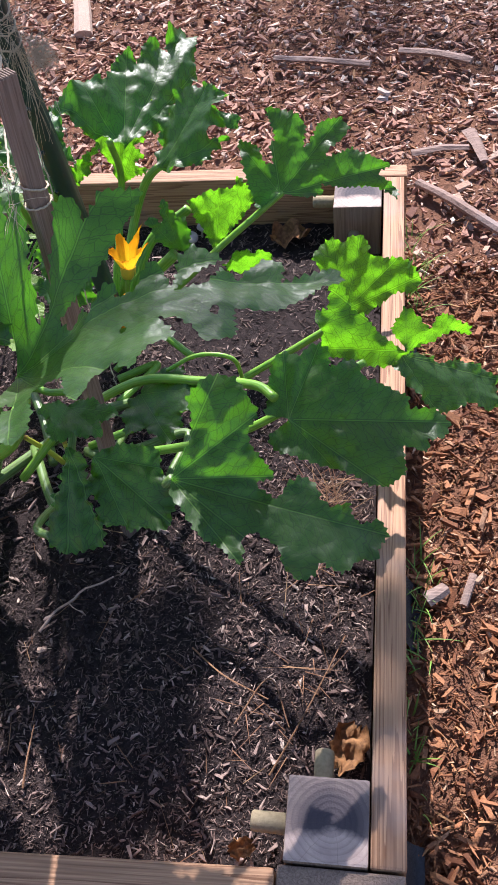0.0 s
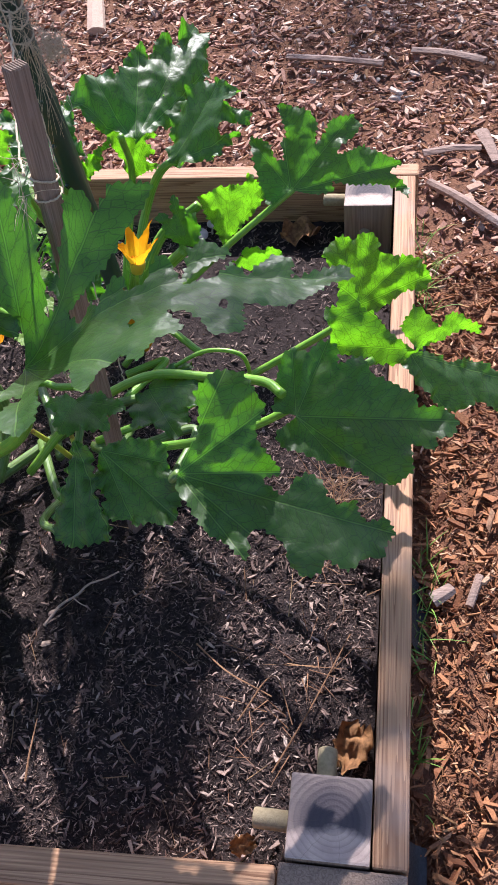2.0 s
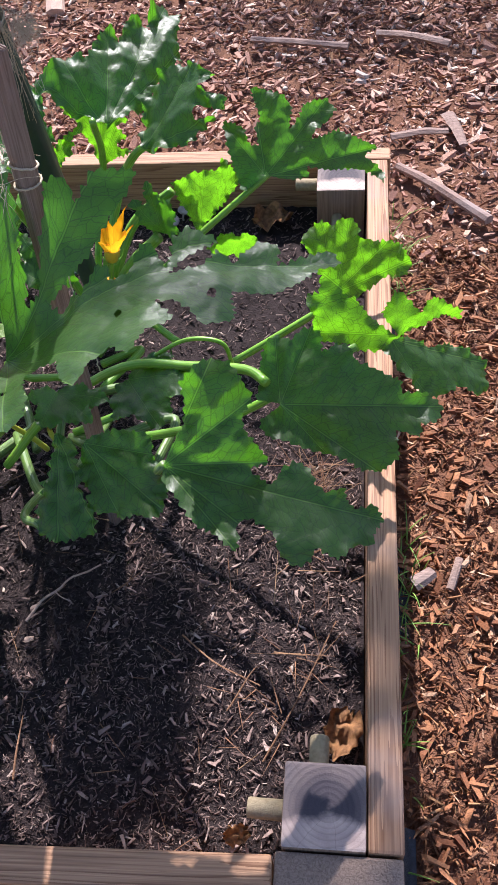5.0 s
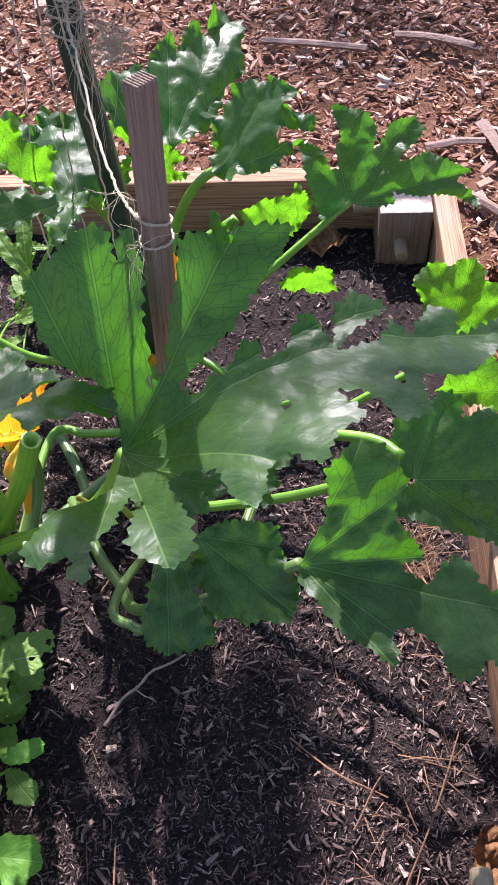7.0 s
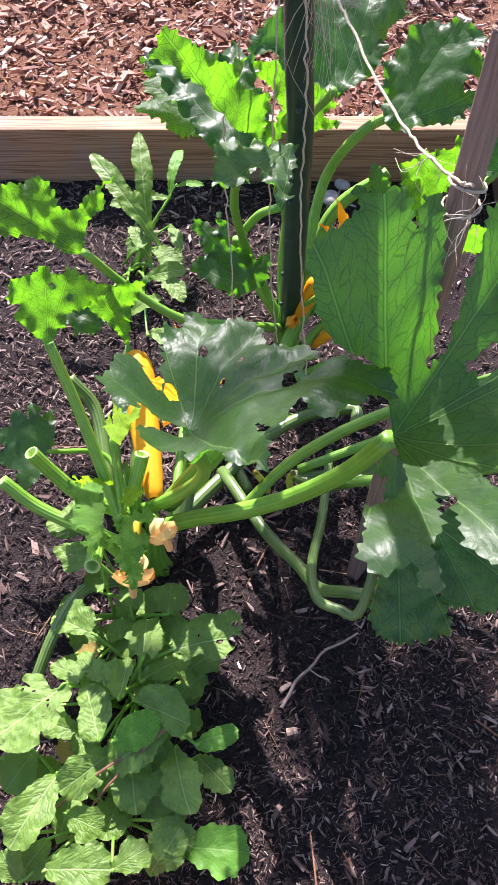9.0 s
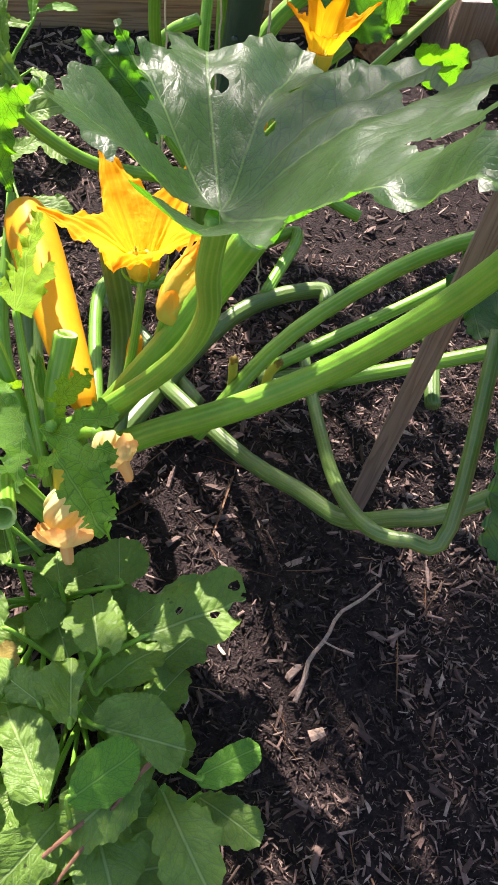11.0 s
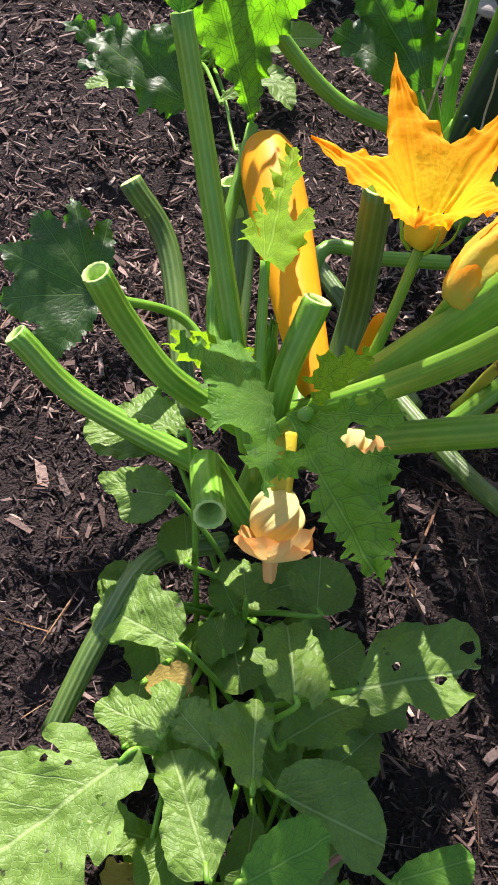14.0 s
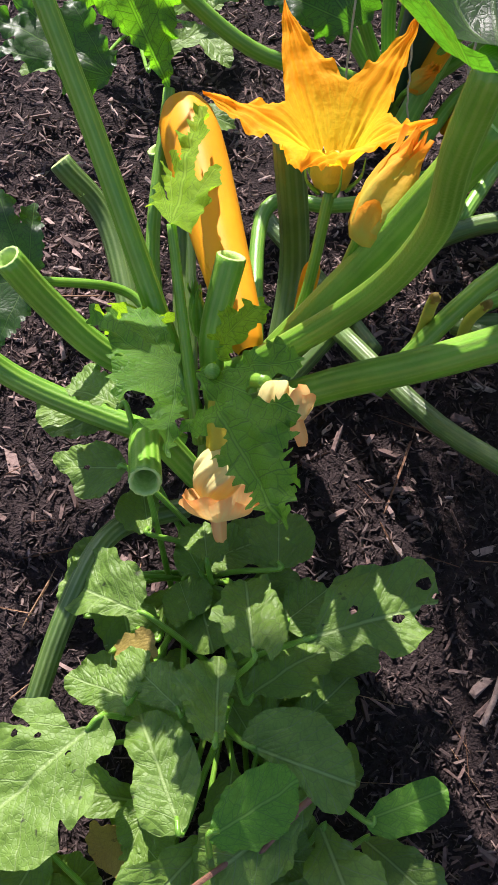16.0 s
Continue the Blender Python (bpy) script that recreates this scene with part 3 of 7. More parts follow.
def lobed_leaf(plant, base, tip, up, edge, ribs, thin=False, young=False, holes=(), inner=(), crinkle=0.003, ruffle=0.0038, droop=0.03, teeth=1.0, look=""):
    """A squash leaf. edge: its lobes and bays as (turn from the main rib in degrees, reach and lift in mm); ribs: the corners that a rib runs to."""
    rng = random.Random(len(edge) * 7 + int(abs(base[0]) * 1e4))
    b = np.array(base, float)
    N = np.array(up, float)
    N /= np.linalg.norm(N)
    e1 = np.array(tip, float) - b
    e1 -= N * e1.dot(N)
    e1 /= np.linalg.norm(e1)
    e2 = np.cross(N, e1)
    flat = [np.array((math.cos(radians(a)), math.sin(radians(a)))) * r / 1000 for a, r, h in edge]
    lift = [h / 1000 for a, r, h in edge]
    size = max(np.linalg.norm(q) for q in flat)
    line = curved([np.array((0.0, 0.0))] + flat, 0.0012 if young or look else 0.0022, 0.42 if look else 0.28)
    outline = jagged(line + [line[0]], 0.0006 if look else 0.0044 * teeth if young else 0.0042, 0.0075 if look else 0.0056 if young else 0.0085, rng, 0.0, size, True)
    sag = (0.13 if look else droop) * size if max(lift) - min(lift) < 0.012 else 0.0
    cp, cv = [(0.0, 0.0)], [0.0]
    for q, h in zip(flat, lift):
        cp.append(tuple(q))
        cv.append(h - sag * (np.linalg.norm(q) / size) ** 2 + rng.uniform(-0.5, 0.5) * crinkle)
    for a, r, h in inner:
        cp.append((math.cos(radians(a)) * r / 1000, math.sin(radians(a)) * r / 1000))
        cv.append(h / 1000)
    surf = thin_plate(cp, cv, 2e-5 * size * size)
    gaps = [(np.array((math.cos(radians(a)), math.sin(radians(a)))) * r / 1000, w / 1000) for a, r, w in holes]
    mat = {"radish": M_RADISH, "spotted": M_RADISH_SPOT, "fresh": M_RADISH_FRESH}[look] if look else M_CROWN if young == "dark" else M_YOUNG if young else M_LEAF_THIN if thin else M_LEAF
    if look:
        c = np.array(plant.location) + np.array((rng.uniform(-0.02, 0.02), rng.uniform(-0.02, 0.02), 0))
        v, f, uv = sweep([c, (c + b) / 2 + np.array((0, 0, 0.012)), b - N * 0.001, b + e1 * size * 0.12 - N * 0.001], (0.0022, 0.0014), 14, 8, 0, 0)
        link_mesh("petiole", v, f, M_STALK, plant, "", uv)
    note = "leaf with dark bite spots" if look == "spotted" else "crinkled bright green young leaf" if young else ""
    return blade("leaf", b, e1, e2, N, outline, surf, [tuple(flat[k]) for k in ribs], mat, plant, note, max(0.0024 if young or look else 0.0042, size / 70), gaps, rng, 0.0014 if look else 0.0022 if young else ruffle, 9 + 4 * rng.random(), min(size, 0.13), (0.055, 0.036, 0.014) if look else (0.030, 0.024, 0.008), 0.15 if look else 0.34)


def radish_leaf(plant, base, tip, width, lobed=False, holes=False, spots=False, fresh=False, dry=False):
    """An oval leaf with a wavy edge on a thin stalk that comes from the plant's crown."""
    b, e = np.array(base, float), np.array(tip, float)
    rng = random.Random(int(abs(b[0] * 7919 + e[1] * 104729) * 1000))
    L = np.linalg.norm(e - b)
    e1 = (e - b) / L
    e2 = -np.cross(e1, (rng.uniform(-0.2, 0.2), rng.uniform(-0.45, 0.0), 1.0))
    e2 /= np.linalg.norm(e2)
    N = np.cross(e1, e2)
    if N[2] < 0:
        N, e2 = -N, -e2
    ph = rng.random() * 6
    half = width * 0.55
    line = []
    for sgn in (1, -1):
        seq = []
        for k in range(41):
            f = k / 40
            prof = math.sin(math.pi * min(1.0, 0.035 + 0.965 * f ** 1.2)) ** 0.50 * (0.52 + 0.62 * f) if f < 1 else 0.0
            prof *= 1 + 0.06 * math.sin(f * 24 + ph + sgn) + 0.10 * math.sin(f * 11 + 2 * ph + 2 * sgn)
            if lobed:
                prof *= 1 - 0.55 * max(0.0, math.sin(f * 15 + ph + 0.7 * sgn)) ** 2 * (1 - f) ** 0.7
            seq.append(np.array((f * L, sgn * half * prof)))
        line += seq if sgn == 1 else seq[::-1]
    clean = [line[0]]
    for q in line[1:]:
        if np.linalg.norm(q - clean[-1]) > 0.0008:
            clean.append(q)
    outline = jagged(clean, 0.0009, 0.006, rng, 0.05, width)
    curl, cup, droop = rng.uniform(0.05, 0.16), rng.uniform(0.05, 0.22), rng.uniform(0.0, 0.14)

    def height(p):
        f = p[:, 0] / L
        return 4 * f * (1 - f) * curl * L + cup * (p[:, 1] / half) ** 2 * half - droop * L * np.maximum(0, f) ** 3

    gaps = [((rng.uniform(0.3, 0.9) * L, rng.uniform(-0.7, 0.7) * half), rng.uniform(0.0012, 0.0042)) for _ in range(9)] if holes else []
    if holes == "tip":
        gaps = [((f * L, w * half), r) for f, w, r in ((0.95, 0.5, 0.0030), (0.90, 0.15, 0.0020), (0.80, 0.62, 0.0038), (0.79, -0.1, 0.0026), (0.70, 0.30, 0.0018), (0.95, -0.3, 0.0030), (0.66, -0.5, 0.0017), (0.34, -0.55, 0.0046), (0.52, 0.55, 0.0024))]
    if holes:
        gaps = [g for g in gaps if all(math.hypot(g[0][0] - o[0][0], g[0][1] - o[0][1]) > 2.0 * (g[1] + o[1]) or g is o for o in gaps)]
    mat = M_DRY if dry else M_RADISH_FRESH if fresh else M_RADISH_SPOT if (spots or holes) else M_RADISH
    note = "yellowed drying leaf" if dry else "leaf eaten into small holes" if holes else "leaf with dark bite spots" if spots else ""
    ob = blade("leaf", b, e1, e2, N, outline, height, [(L, 0.0)], mat, plant, note, max(0.0032, width / 15), gaps, rng, 0.035 * width, 6 + 4 * rng.random(), width * 1.3)
    c = np.array(plant.location)
    c = c + np.array((rng.uniform(-0.02, 0.02), rng.uniform(-0.02, 0.02), 0))
    mid = (c + b) / 2 + np.array((0, 0, 0.012))
    v, f, uv = sweep([c, mid, b, b + e1 * L * 0.05], (0.0021, 0.0013), 14, 8, 0, 0)
    link_mesh("petiole", v, f, M_STALK, plant, "", uv)
    return ob


def box(bm, size, at=(0, 0, 0), bevel=0.003, seg=2):
    """A bevelled block in a bmesh."""
    r = bmesh.ops.create_cube(bm, size=1.0)
    bmesh.ops.scale(bm, vec=size, verts=r["verts"])
    edges = list({e for v in r["verts"] for e in v.link_edges})
    if bevel:
        bmesh.ops.bevel(bm, geom=edges, offset=bevel, segments=seg, affect='EDGES', profile=0.6)
    bmesh.ops.translate(bm, vec=at, verts=bm.verts)
    return bm


def lathe(points, sides=24, wave=None):
    """Turns a profile of (radius, height) round z: vertices, faces, uv."""
    verts, faces, uvs = [], [], []
    for i, (r, z) in enumerate(points):
        for j in range(sides):
            a = 2 * math.pi * j / sides
            k, dz, da = wave(i / (len(points) - 1), a) if wave else (1, 0, 0)
            verts.append((r * k * math.cos(a + da), r * k * math.sin(a + da), z + dz))
            uvs.append((j / sides, i / (len(points) - 1)))
    for i in range(len(points) - 1):
        for j in range(sides):
            faces.append((i * sides + j, i * sides + (j + 1) % sides, (i + 1) * sides + (j + 1) % sides, (i + 1) * sides + j))
    return verts, faces, uvs


def along(verts, a, b, spin=0.0):
    """Puts shapes built along z from 0 to 1 onto the line from a to b."""
    a, b = Vector(a), Vector(b)
    q = (b - a).to_track_quat('Z', 'Y').to_matrix() @ Matrix.Rotation(spin, 3, 'Z')
    L = (b - a).length
    return [a + q @ Vector((v[0], v[1], v[2] * L)) for v in verts]


def scatter(name, centres, L, W, H, yaw, tilt, rng, material, taper=0.4):
    """Many small chips in one mesh: tapered, uneven blocks."""
    n = len(centres)
    corner = np.array([(-1, -1, -1), (1, -1, -1), (1, 1, -1), (-1, 1, -1), (-1, -1, 1), (1, -1, 1), (1, 1, 1), (-1, 1, 1)], float) * 0.5
    c = np.repeat(corner[None], n, 0) * np.stack([L, W, H], 1)[:, None, :]
    c[:, :, 1] *= 1 - taper * rng.random((n, 8))
    c[:, :, 0] *= 1 - 0.8 * taper * rng.random((n, 8))
    c[:, :, 2] += (c[:, :, 0] ** 2) * rng.normal(0, 3, (n, 1))
    cy, sy = np.cos(yaw)[:, None], np.sin(yaw)[:, None]
    tx, ty = rng.normal(0, tilt, (n, 1)), rng.normal(0, tilt, (n, 1))
    x, y, z = c[:, :, 0], c[:, :, 1], c[:, :, 2]
    z = z + x * np.sin(tx) + y * np.sin(ty)
    pts = np.stack([x * cy - y * sy, x * sy + y * cy, z], 2) + np.asarray(centres)[:, None, :]
    quad = np.array([(0, 3, 2, 1), (4, 5, 6, 7), (0, 1, 5, 4), (1, 2, 6, 5), (2, 3, 7, 6), (3, 0, 4, 7)])
    faces = (quad[None] + 8 * np.arange(n)[:, None, None]).reshape(-1, 4)
    return link_mesh(name, pts.reshape(-1, 3), faces.tolist(), material, smooth=False)


# ---- ground ----
TOP, SOIL = 0.300, 0.192
BX0, BX1, BY0, BY1 = -2.060, 0.382, 0.585, 1.876


def hill(x, y):
    return 0.014 * noise.noise(Vector((x * 2.1, y * 2.1, 3.0))) + 0.006 * noise.noise(Vector((x * 9, y * 9, 1.0)))


def sheet(name, x0, x1, y0, y1, step, zf, material, label, category):
    nx, ny = int((x1 - x0) / step) + 1, int((y1 - y0) / step) + 1
    verts = [(x0 + (x1 - x0) * i / nx, y0 + (y1 - y0) * j / ny, 0) for j in range(ny + 1) for i in range(nx + 1)]
    verts = [(x, y, zf(x, y)) for x, y, _ in verts]
    faces = [(j * (nx + 1) + i, j * (nx + 1) + i + 1, (j + 1) * (nx + 1) + i + 1, (j + 1) * (nx + 1) + i) for j in range(ny) for i in range(nx)]
    ob = link_mesh(name, verts, faces, material)
    return tagged(ob, label, category, kind="structure")


def far_ground(x, y):
    return hill(x, y) * (1.0 if abs(x) < 5 and abs(y) < 7 else 1.5)


ground_verts, ground_faces = [], []
GX = [-400, -120, -40, -15, -8, -5] + [-3 + 0.12 * i for i in range(51)] + [5, 8, 15, 40, 120, 400]
GY = [-400, -120, -40, -15, -8, -4] + [-1 + 0.12 * i for i in range(51)] + [8, 15, 40, 120, 400]
for yy in GY:
    for xx in GX:
        ground_verts.append((xx, yy, hill(xx, yy)))
for j in range(len(GY) - 1):
    for i in range(len(GX) - 1):
        a = j * len(GX) + i
        ground_faces.append((a, a + 1, a + 1 + len(GX), a + len(GX)))
tagged(link_mesh("ground", ground_verts, ground_faces, M_GROUND), "reddish brown bark mulch ground round the bed", "ground", kind="structure")


def soil_height(x, y):
    return SOIL + 0.010 * noise.noise(Vector((x * 5, y * 5, 7))) + 0.006 * noise.noise(Vector((x * 21, y * 21, 2))) + 0.004 * noise.noise(Vector((x * 70, y * 70, 4)))


sheet("soil", -2.02, 0.342, 0.623, 1.837, 0.012, soil_height, M_SOIL, "dark damp compost filling the raised bed", "soil")

rng = np.random.default_rng(5)


def soil_bits(name, n, x0, x1, y0, y1, lmin, lmax, label, thin=0.3, material=M_SOILBITS, lift=0.004, tilt=0.35):
    x, y = rng.uniform(x0, x1, n), rng.uniform(y0, y1, n)
    L = lmin + (lmax - lmin) * rng.random(n) ** 2.2
    z = np.array([soil_height(a, b) for a, b in zip(x, y)]) + rng.uniform(0, lift, n)
    ob = scatter(name, np.stack([x, y, z], 1), L, L * rng.uniform(thin * 0.4, thin * 1.6, n), L * thin * rng.uniform(0.2, 0.7, n) + 0.0005, rng.uniform(0, 6.28, n), tilt, rng, material, 0.95)
    return tagged(ob, label, "soil litter", kind="stuff")


soil_bits("soil_crumbs", 21000, -0.03, 0.338, 0.63, 1.40, 0.002, 0.012, "fine dark shreds of bark and compost on the soil", 0.20, tilt=0.6)
soil_bits("soil_crumbs", 10000, -0.62, -0.03, 0.63, 0.85, 0.002, 0.012, "fine shreds of bark and compost at the front of the bed", 0.20, tilt=0.6)
soil_bits("soil_crumbs", 10500, -0.62, -0.03, 1.17, 1.40, 0.002, 0.013, "brown shreds of compost between the two squash plants", 0.20, tilt=0.6)
# shade below the plants is painted by these darker crumbs
soil_bits("moist_crumbs", 15500, -0.62, -0.03, 0.85, 1.17, 0.002, 0.013, "compost crumbs coloured dark for the shade under the plants", 0.20, M_SHADED_BITS, tilt=0.6)
soil_bits("soil_crumbs", 7000, -1.0, 0.338, 1.40, 1.83, 0.006, 0.020, "dark shreds of bark on the soil behind the plants", 0.20, tilt=0.5)
soil_bits("soil_crumbs", 16000, -2.0, -0.62, 0.63, 1.83, 0.006, 0.024, "dark shreds of bark in the far part of the bed", 0.20, tilt=0.5)
soil_bits("bark_shreds", 2300, -0.03, 0.335, 0.63, 1.40, 0.005, 0.024, "brown bark pieces lying on the compost", 0.22, M_SHREDS, 0.008, 0.25)
soil_bits("bark_shreds", 1000, -0.6, -0.03, 0.63, 0.85, 0.005, 0.022, "brown bark pieces at the front of the bed", 0.22, M_SHREDS, 0.008, 0.25)
soil_bits("bark_shreds", 2600, -0.80, -0.03, 1.17, 1.83, 0.005, 0.026, "brown bark pieces between the plants", 0.20, M_SHREDS, 0.008, 0.3)
soil_bits("soil_crumbs", 9000, -0.80, -0.03, 1.17, 1.83, 0.003, 0.014, "crumbled brown compost between the plants", 0.20, tilt=0.6)
soil_bits("bark_shreds", 560, -0.5, -0.03, 0.85, 1.40, 0.008, 0.030, "few larger bark pieces under the plants", 0.20, M_SHREDS, 0.008, 0.25)
soil_bits("dry_fibres", 150, -0.55, 0.335, 0.63, 1.3, 0.03, 0.09, "thin dry stems and needles on the soil", 0.02, M_STRAW, 0.010, 0.10)


def mulch(name, n, x0, x1, y0, y1, lmin, lmax, wmin, wmax, label, material=M_CHIPS, lift=0.022, tilt=0.28):
    x, y = rng.uniform(x0, x1, n), rng.uniform(y0, y1, n)
    L = lmin + (lmax - lmin) * rng.random(n) ** 2.0
    W = L * rng.uniform(wmin, wmax, n)
    z = np.array([hill(a, b) for a, b in zip(x, y)]) + rng.uniform(0.0, lift, n)
    ob = scatter(name, np.stack([x, y, z], 1), L, W, np.minimum(W, 0.012) * rng.uniform(0.25, 0.7, n) + 0.001, rng.uniform(0, 6.28, n), tilt, rng, material, 0.95)
    return tagged(ob, label, "wood chips", kind="stuff")


mulch("wood_splinters", 5000, -1.15, 1.15, 1.89, 3.75, 0.015, 0.060, 0.05, 0.16, "thin bark splinters among the mulch behind the bed", M_FIBRE, 0.026, 0.3)
mulch("wood_chips", 9000, -1.15, 1.15, 1.89, 3.75, 0.014, 0.056, 0.20, 0.55, "reddish brown wood chip mulch behind the bed")
mulch("wood_chips", 7000, -1.15, 1.15, 1.89, 3.75, 0.006, 0.024, 0.25, 0.6, "small broken bark crumbs among the mulch behind the bed")
mulch("wood_chips", 3200, 0.392, 0.80, 0.45, 1.95, 0.010, 0.048, 0.12, 0.4, "coarse orange brown wood chips beside the bed", M_SIDECHIPS)
mulch("bark_fibres", 8000, 0.392, 0.80, 0.45, 1.95, 0.010, 0.034, 0.06, 0.22, "shredded orange bark fibres beside the bed", M_FIBRE, 0.020, 0.4)
mulch("wood_chips", 1500, 0.80, 1.4, 0.3, 2.2, 0.02, 0.06, 0.22, 0.55, "coarse wood chips further from the bed")
mulch("wood_chips", 6000, -3.2, -1.15, 1.9, 4.2, 0.02, 0.06, 0.22, 0.55, "wood chip mulch along the back of the bed")
mulch("wood_chips", 5000, 1.15, 3.0, 0.0, 4.2, 0.02, 0.06, 0.22, 0.55, "wood chip mulch away from the bed")
mulch("wood_chips", 5000, -3.2, 2.5, -0.7, 0.52, 0.02, 0.06, 0.22, 0.55, "wood chip mulch on the near path")
mulch("wood_chips", 2500, -0.9, 0.8, 0.1, 0.58, 0.016, 0.060, 0.22, 0.55, "wood chips in front of the bed")

# ---- raised bed ----
bed = thing("raised_garden_bed", (-0.84, 1.23, 0.0), "raised bed of pine boards on corner posts, filled with compost", "garden bed")


def board(name, a, b, z, height, thick, material=M_BOARD, label=""):
    """A board on edge from a to b (plan), its lower edge at z."""
    a, b = Vector((*a, 0)), Vector((*b, 0))
    L = (b - a).length
    bm = bmesh.new()
    box(bm, (L, thick, height), bevel=0.0035)
    ob = part(name, bm, material, bed, label)
    ang = math.atan2((b - a).y, (b - a).x)
    mid = (a + b) / 2
    ob.matrix_world = Matrix.Translation((mid.x, mid.y, z + height / 2)) @ Matrix.Rotation(ang, 4, 'Z')
    ob.matrix_parent_inverse = Matrix.Identity(4)
    ob.matrix_basis = bed.matrix_world.inverted() @ ob.matrix_world
    return ob


for zz in (0.012, 0.157):
    hh = 0.143
    board("side_board", (0.363, 0.624), (0.363, 1.8365), zz, hh, 0.038)
    board("end_board", (-2.058, 1.857), (0.388, 1.857), zz, hh, 0.038)
    board("front_board", (-1.10, 0.555), (0.246, 0.598), zz, hh, 0.038)
    board("front_board", (0.2475, 0.6035), (0.381, 0.6035), zz, hh - 0.004, 0.036, M_STAKE)
    board("side_board", (-2.04, 0.62), (-2.04, 1.8365), zz, hh, 0.038)


def corner_post(x, y, top):
    h = top + 0.30
    bm = bmesh.new()
    box(bm, (0.089, 0.089, h), bevel=0.003)
    for f in bm.faces:
        f.material_index = 1 if f.normal.z > 0.9 else 0
    ob = part("corner_post", bm, [M_POST, M_POST_TOP], bed, "grey weathered square post with end-grain rings")
    ob.matrix_basis = bed.matrix_world.inverted() @ Matrix.Translation((x, y, top - h / 2))
    return ob


corner_post(0.2980, 0.6680, 0.302)
corner_post(0.2960, 1.7920, 0.297)
corner_post(-1.975, 1.792, 0.297)


def cork(a, b, bars):
    """A wine cork pushed over a bolt's end."""
    prof = [(0.0001, 0.0), (0.0095, 0.0), (0.0112, 0.02), (0.0115, 0.06), (0.0112, 0.3), (0.0114, 0.6), (0.0112, 0.94), (0.0105, 0.985), (0.0095, 1.0), (0.0001, 1.0)]
    v, f, uv = lathe(prof, 28, lambda t, a: (1 + 0.012 * math.sin(7 * a + 9 * t), 0, 0))
    root = thing("cork", a, "pale wine cork capping a bolt end on the post", "cork", "corks on the posts")
    body = link_mesh("cork_body", along(v, a, b), f, M_CORK, root, "", uv)
    A, Bv = Vector(a), Vector(b)
    d = (Bv - A).normalized()
    up = Vector((-0.1, -0.5, 0.86))
    up = (up - d * up.dot(d)).normalized()
    s = d.cross(up)
    if bars:
        for row, h in ((0.0028, 0.0042), (-0.0035, 0.0026)):
            for k in range(6):
                bm = bmesh.new()
                box(bm, (0.0026, h, 0.0008), bevel=0.0002, seg=1)
                ob = part("printed_mark", bm, M_INK, body)
                m = Matrix((d, -s, up)).transposed().to_4x4()
                c = A + d * (0.010 + 0.0042 * k) + s * row + up * math.sqrt(0.0114 ** 2 - row ** 2)
                ob.matrix_world = Matrix.Translation(c) @ m
                ob.matrix_parent_inverse = Matrix.Identity(4)
                ob.matrix_basis = root.matrix_world.inverted() @ ob.matrix_world
    return root


cork((0.2540, 0.668, 0.270), (0.2130, 0.669, 0.270), True)
cork((0.2900, 0.7115, 0.272), (0.2900, 0.7510, 0.270), False)
cork((0.2520, 1.800, 0.272), (0.2100, 1.801, 0.272), False)
cork((0.2900, 1.7480, 0.235), (0.2900, 1.7100, 0.234), False)

# ---- stakes and twine ----
stake = thing("wooden_stake", (-0.030, 1.090, 0.19), "weathered square wooden stake pushed into the soil", "stake")
bm = bmesh.new()
box(bm, (0.0165, 0.020, 0.82), bevel=0.0012, seg=1)
body = part("stake_body", bm, M_STAKE, stake)
axis = (Vector((0.004, 1.116, 0.912)) - Vector((-0.030, 1.085, 0.10))).normalized()
q = axis.to_track_quat('Z', 'Y').to_matrix().to_4x4()
S_M = Matrix.Translation(Vector((0.004, 1.116, 0.912)) - axis * 0.418) @ q @ Matrix.Rotation(radians(9), 4, 'Z')
body.matrix_basis = stake.matrix_world.inverted() @ S_M
for k in range(7):
    bm = bmesh.new()
    box(bm, (0.0160, 0.0018, 0.0016), bevel=0.0005, seg=1)
    rib = part("saw_ridge", bm, M_STAKE, stake)
    rib.matrix_basis = stake.matrix_world.inverted() @ S_M @ Matrix.Translation((0, -0.0087 + 0.0029 * k, 0.4104))

pole = thing("garden_pole", (-0.118, 1.480, 0.16), "dark green coated steel garden pole standing among the plants", "pole")
v, f, uv = sweep([(-0.108, 1.490, 0.14), (-0.107, 1.423, 0.574), (-0.114, 1.410, 0.751), (-0.116, 1.365, 1.16), (-0.117, 1.335, 1.45)], (0.0155, 0.0155), 40, 20, 4, 0.10)
link_mesh("pole_shaft", v, f, M_POLE, pole, "", uv)
prng = random.Random(4)
for k in range(12):
    z0 = 0.30 + 0.07 * k
    c = Vector((-0.124 + 0.014 * min(1, (z0 - 0.14) / 0.43), 1.490 - 0.067 * (z0 - 0.14) / 0.43 if z0 < 0.574 else 1.423 - 0.10 * (z0 - 0.574) / 0.59 * 1.0, z0))
    bm = bmesh.new()
    bmesh.ops.create_uvsphere(bm, u_segments=10, v_segments=6, radius=0.0032)
    st = part("stud", bm, M_POLE, pole)
    st.matrix_basis = pole.matrix_world.inverted() @ Matrix.Translation(c + Vector((prng.uniform(-0.006, 0.006), -0.0155, 0)))


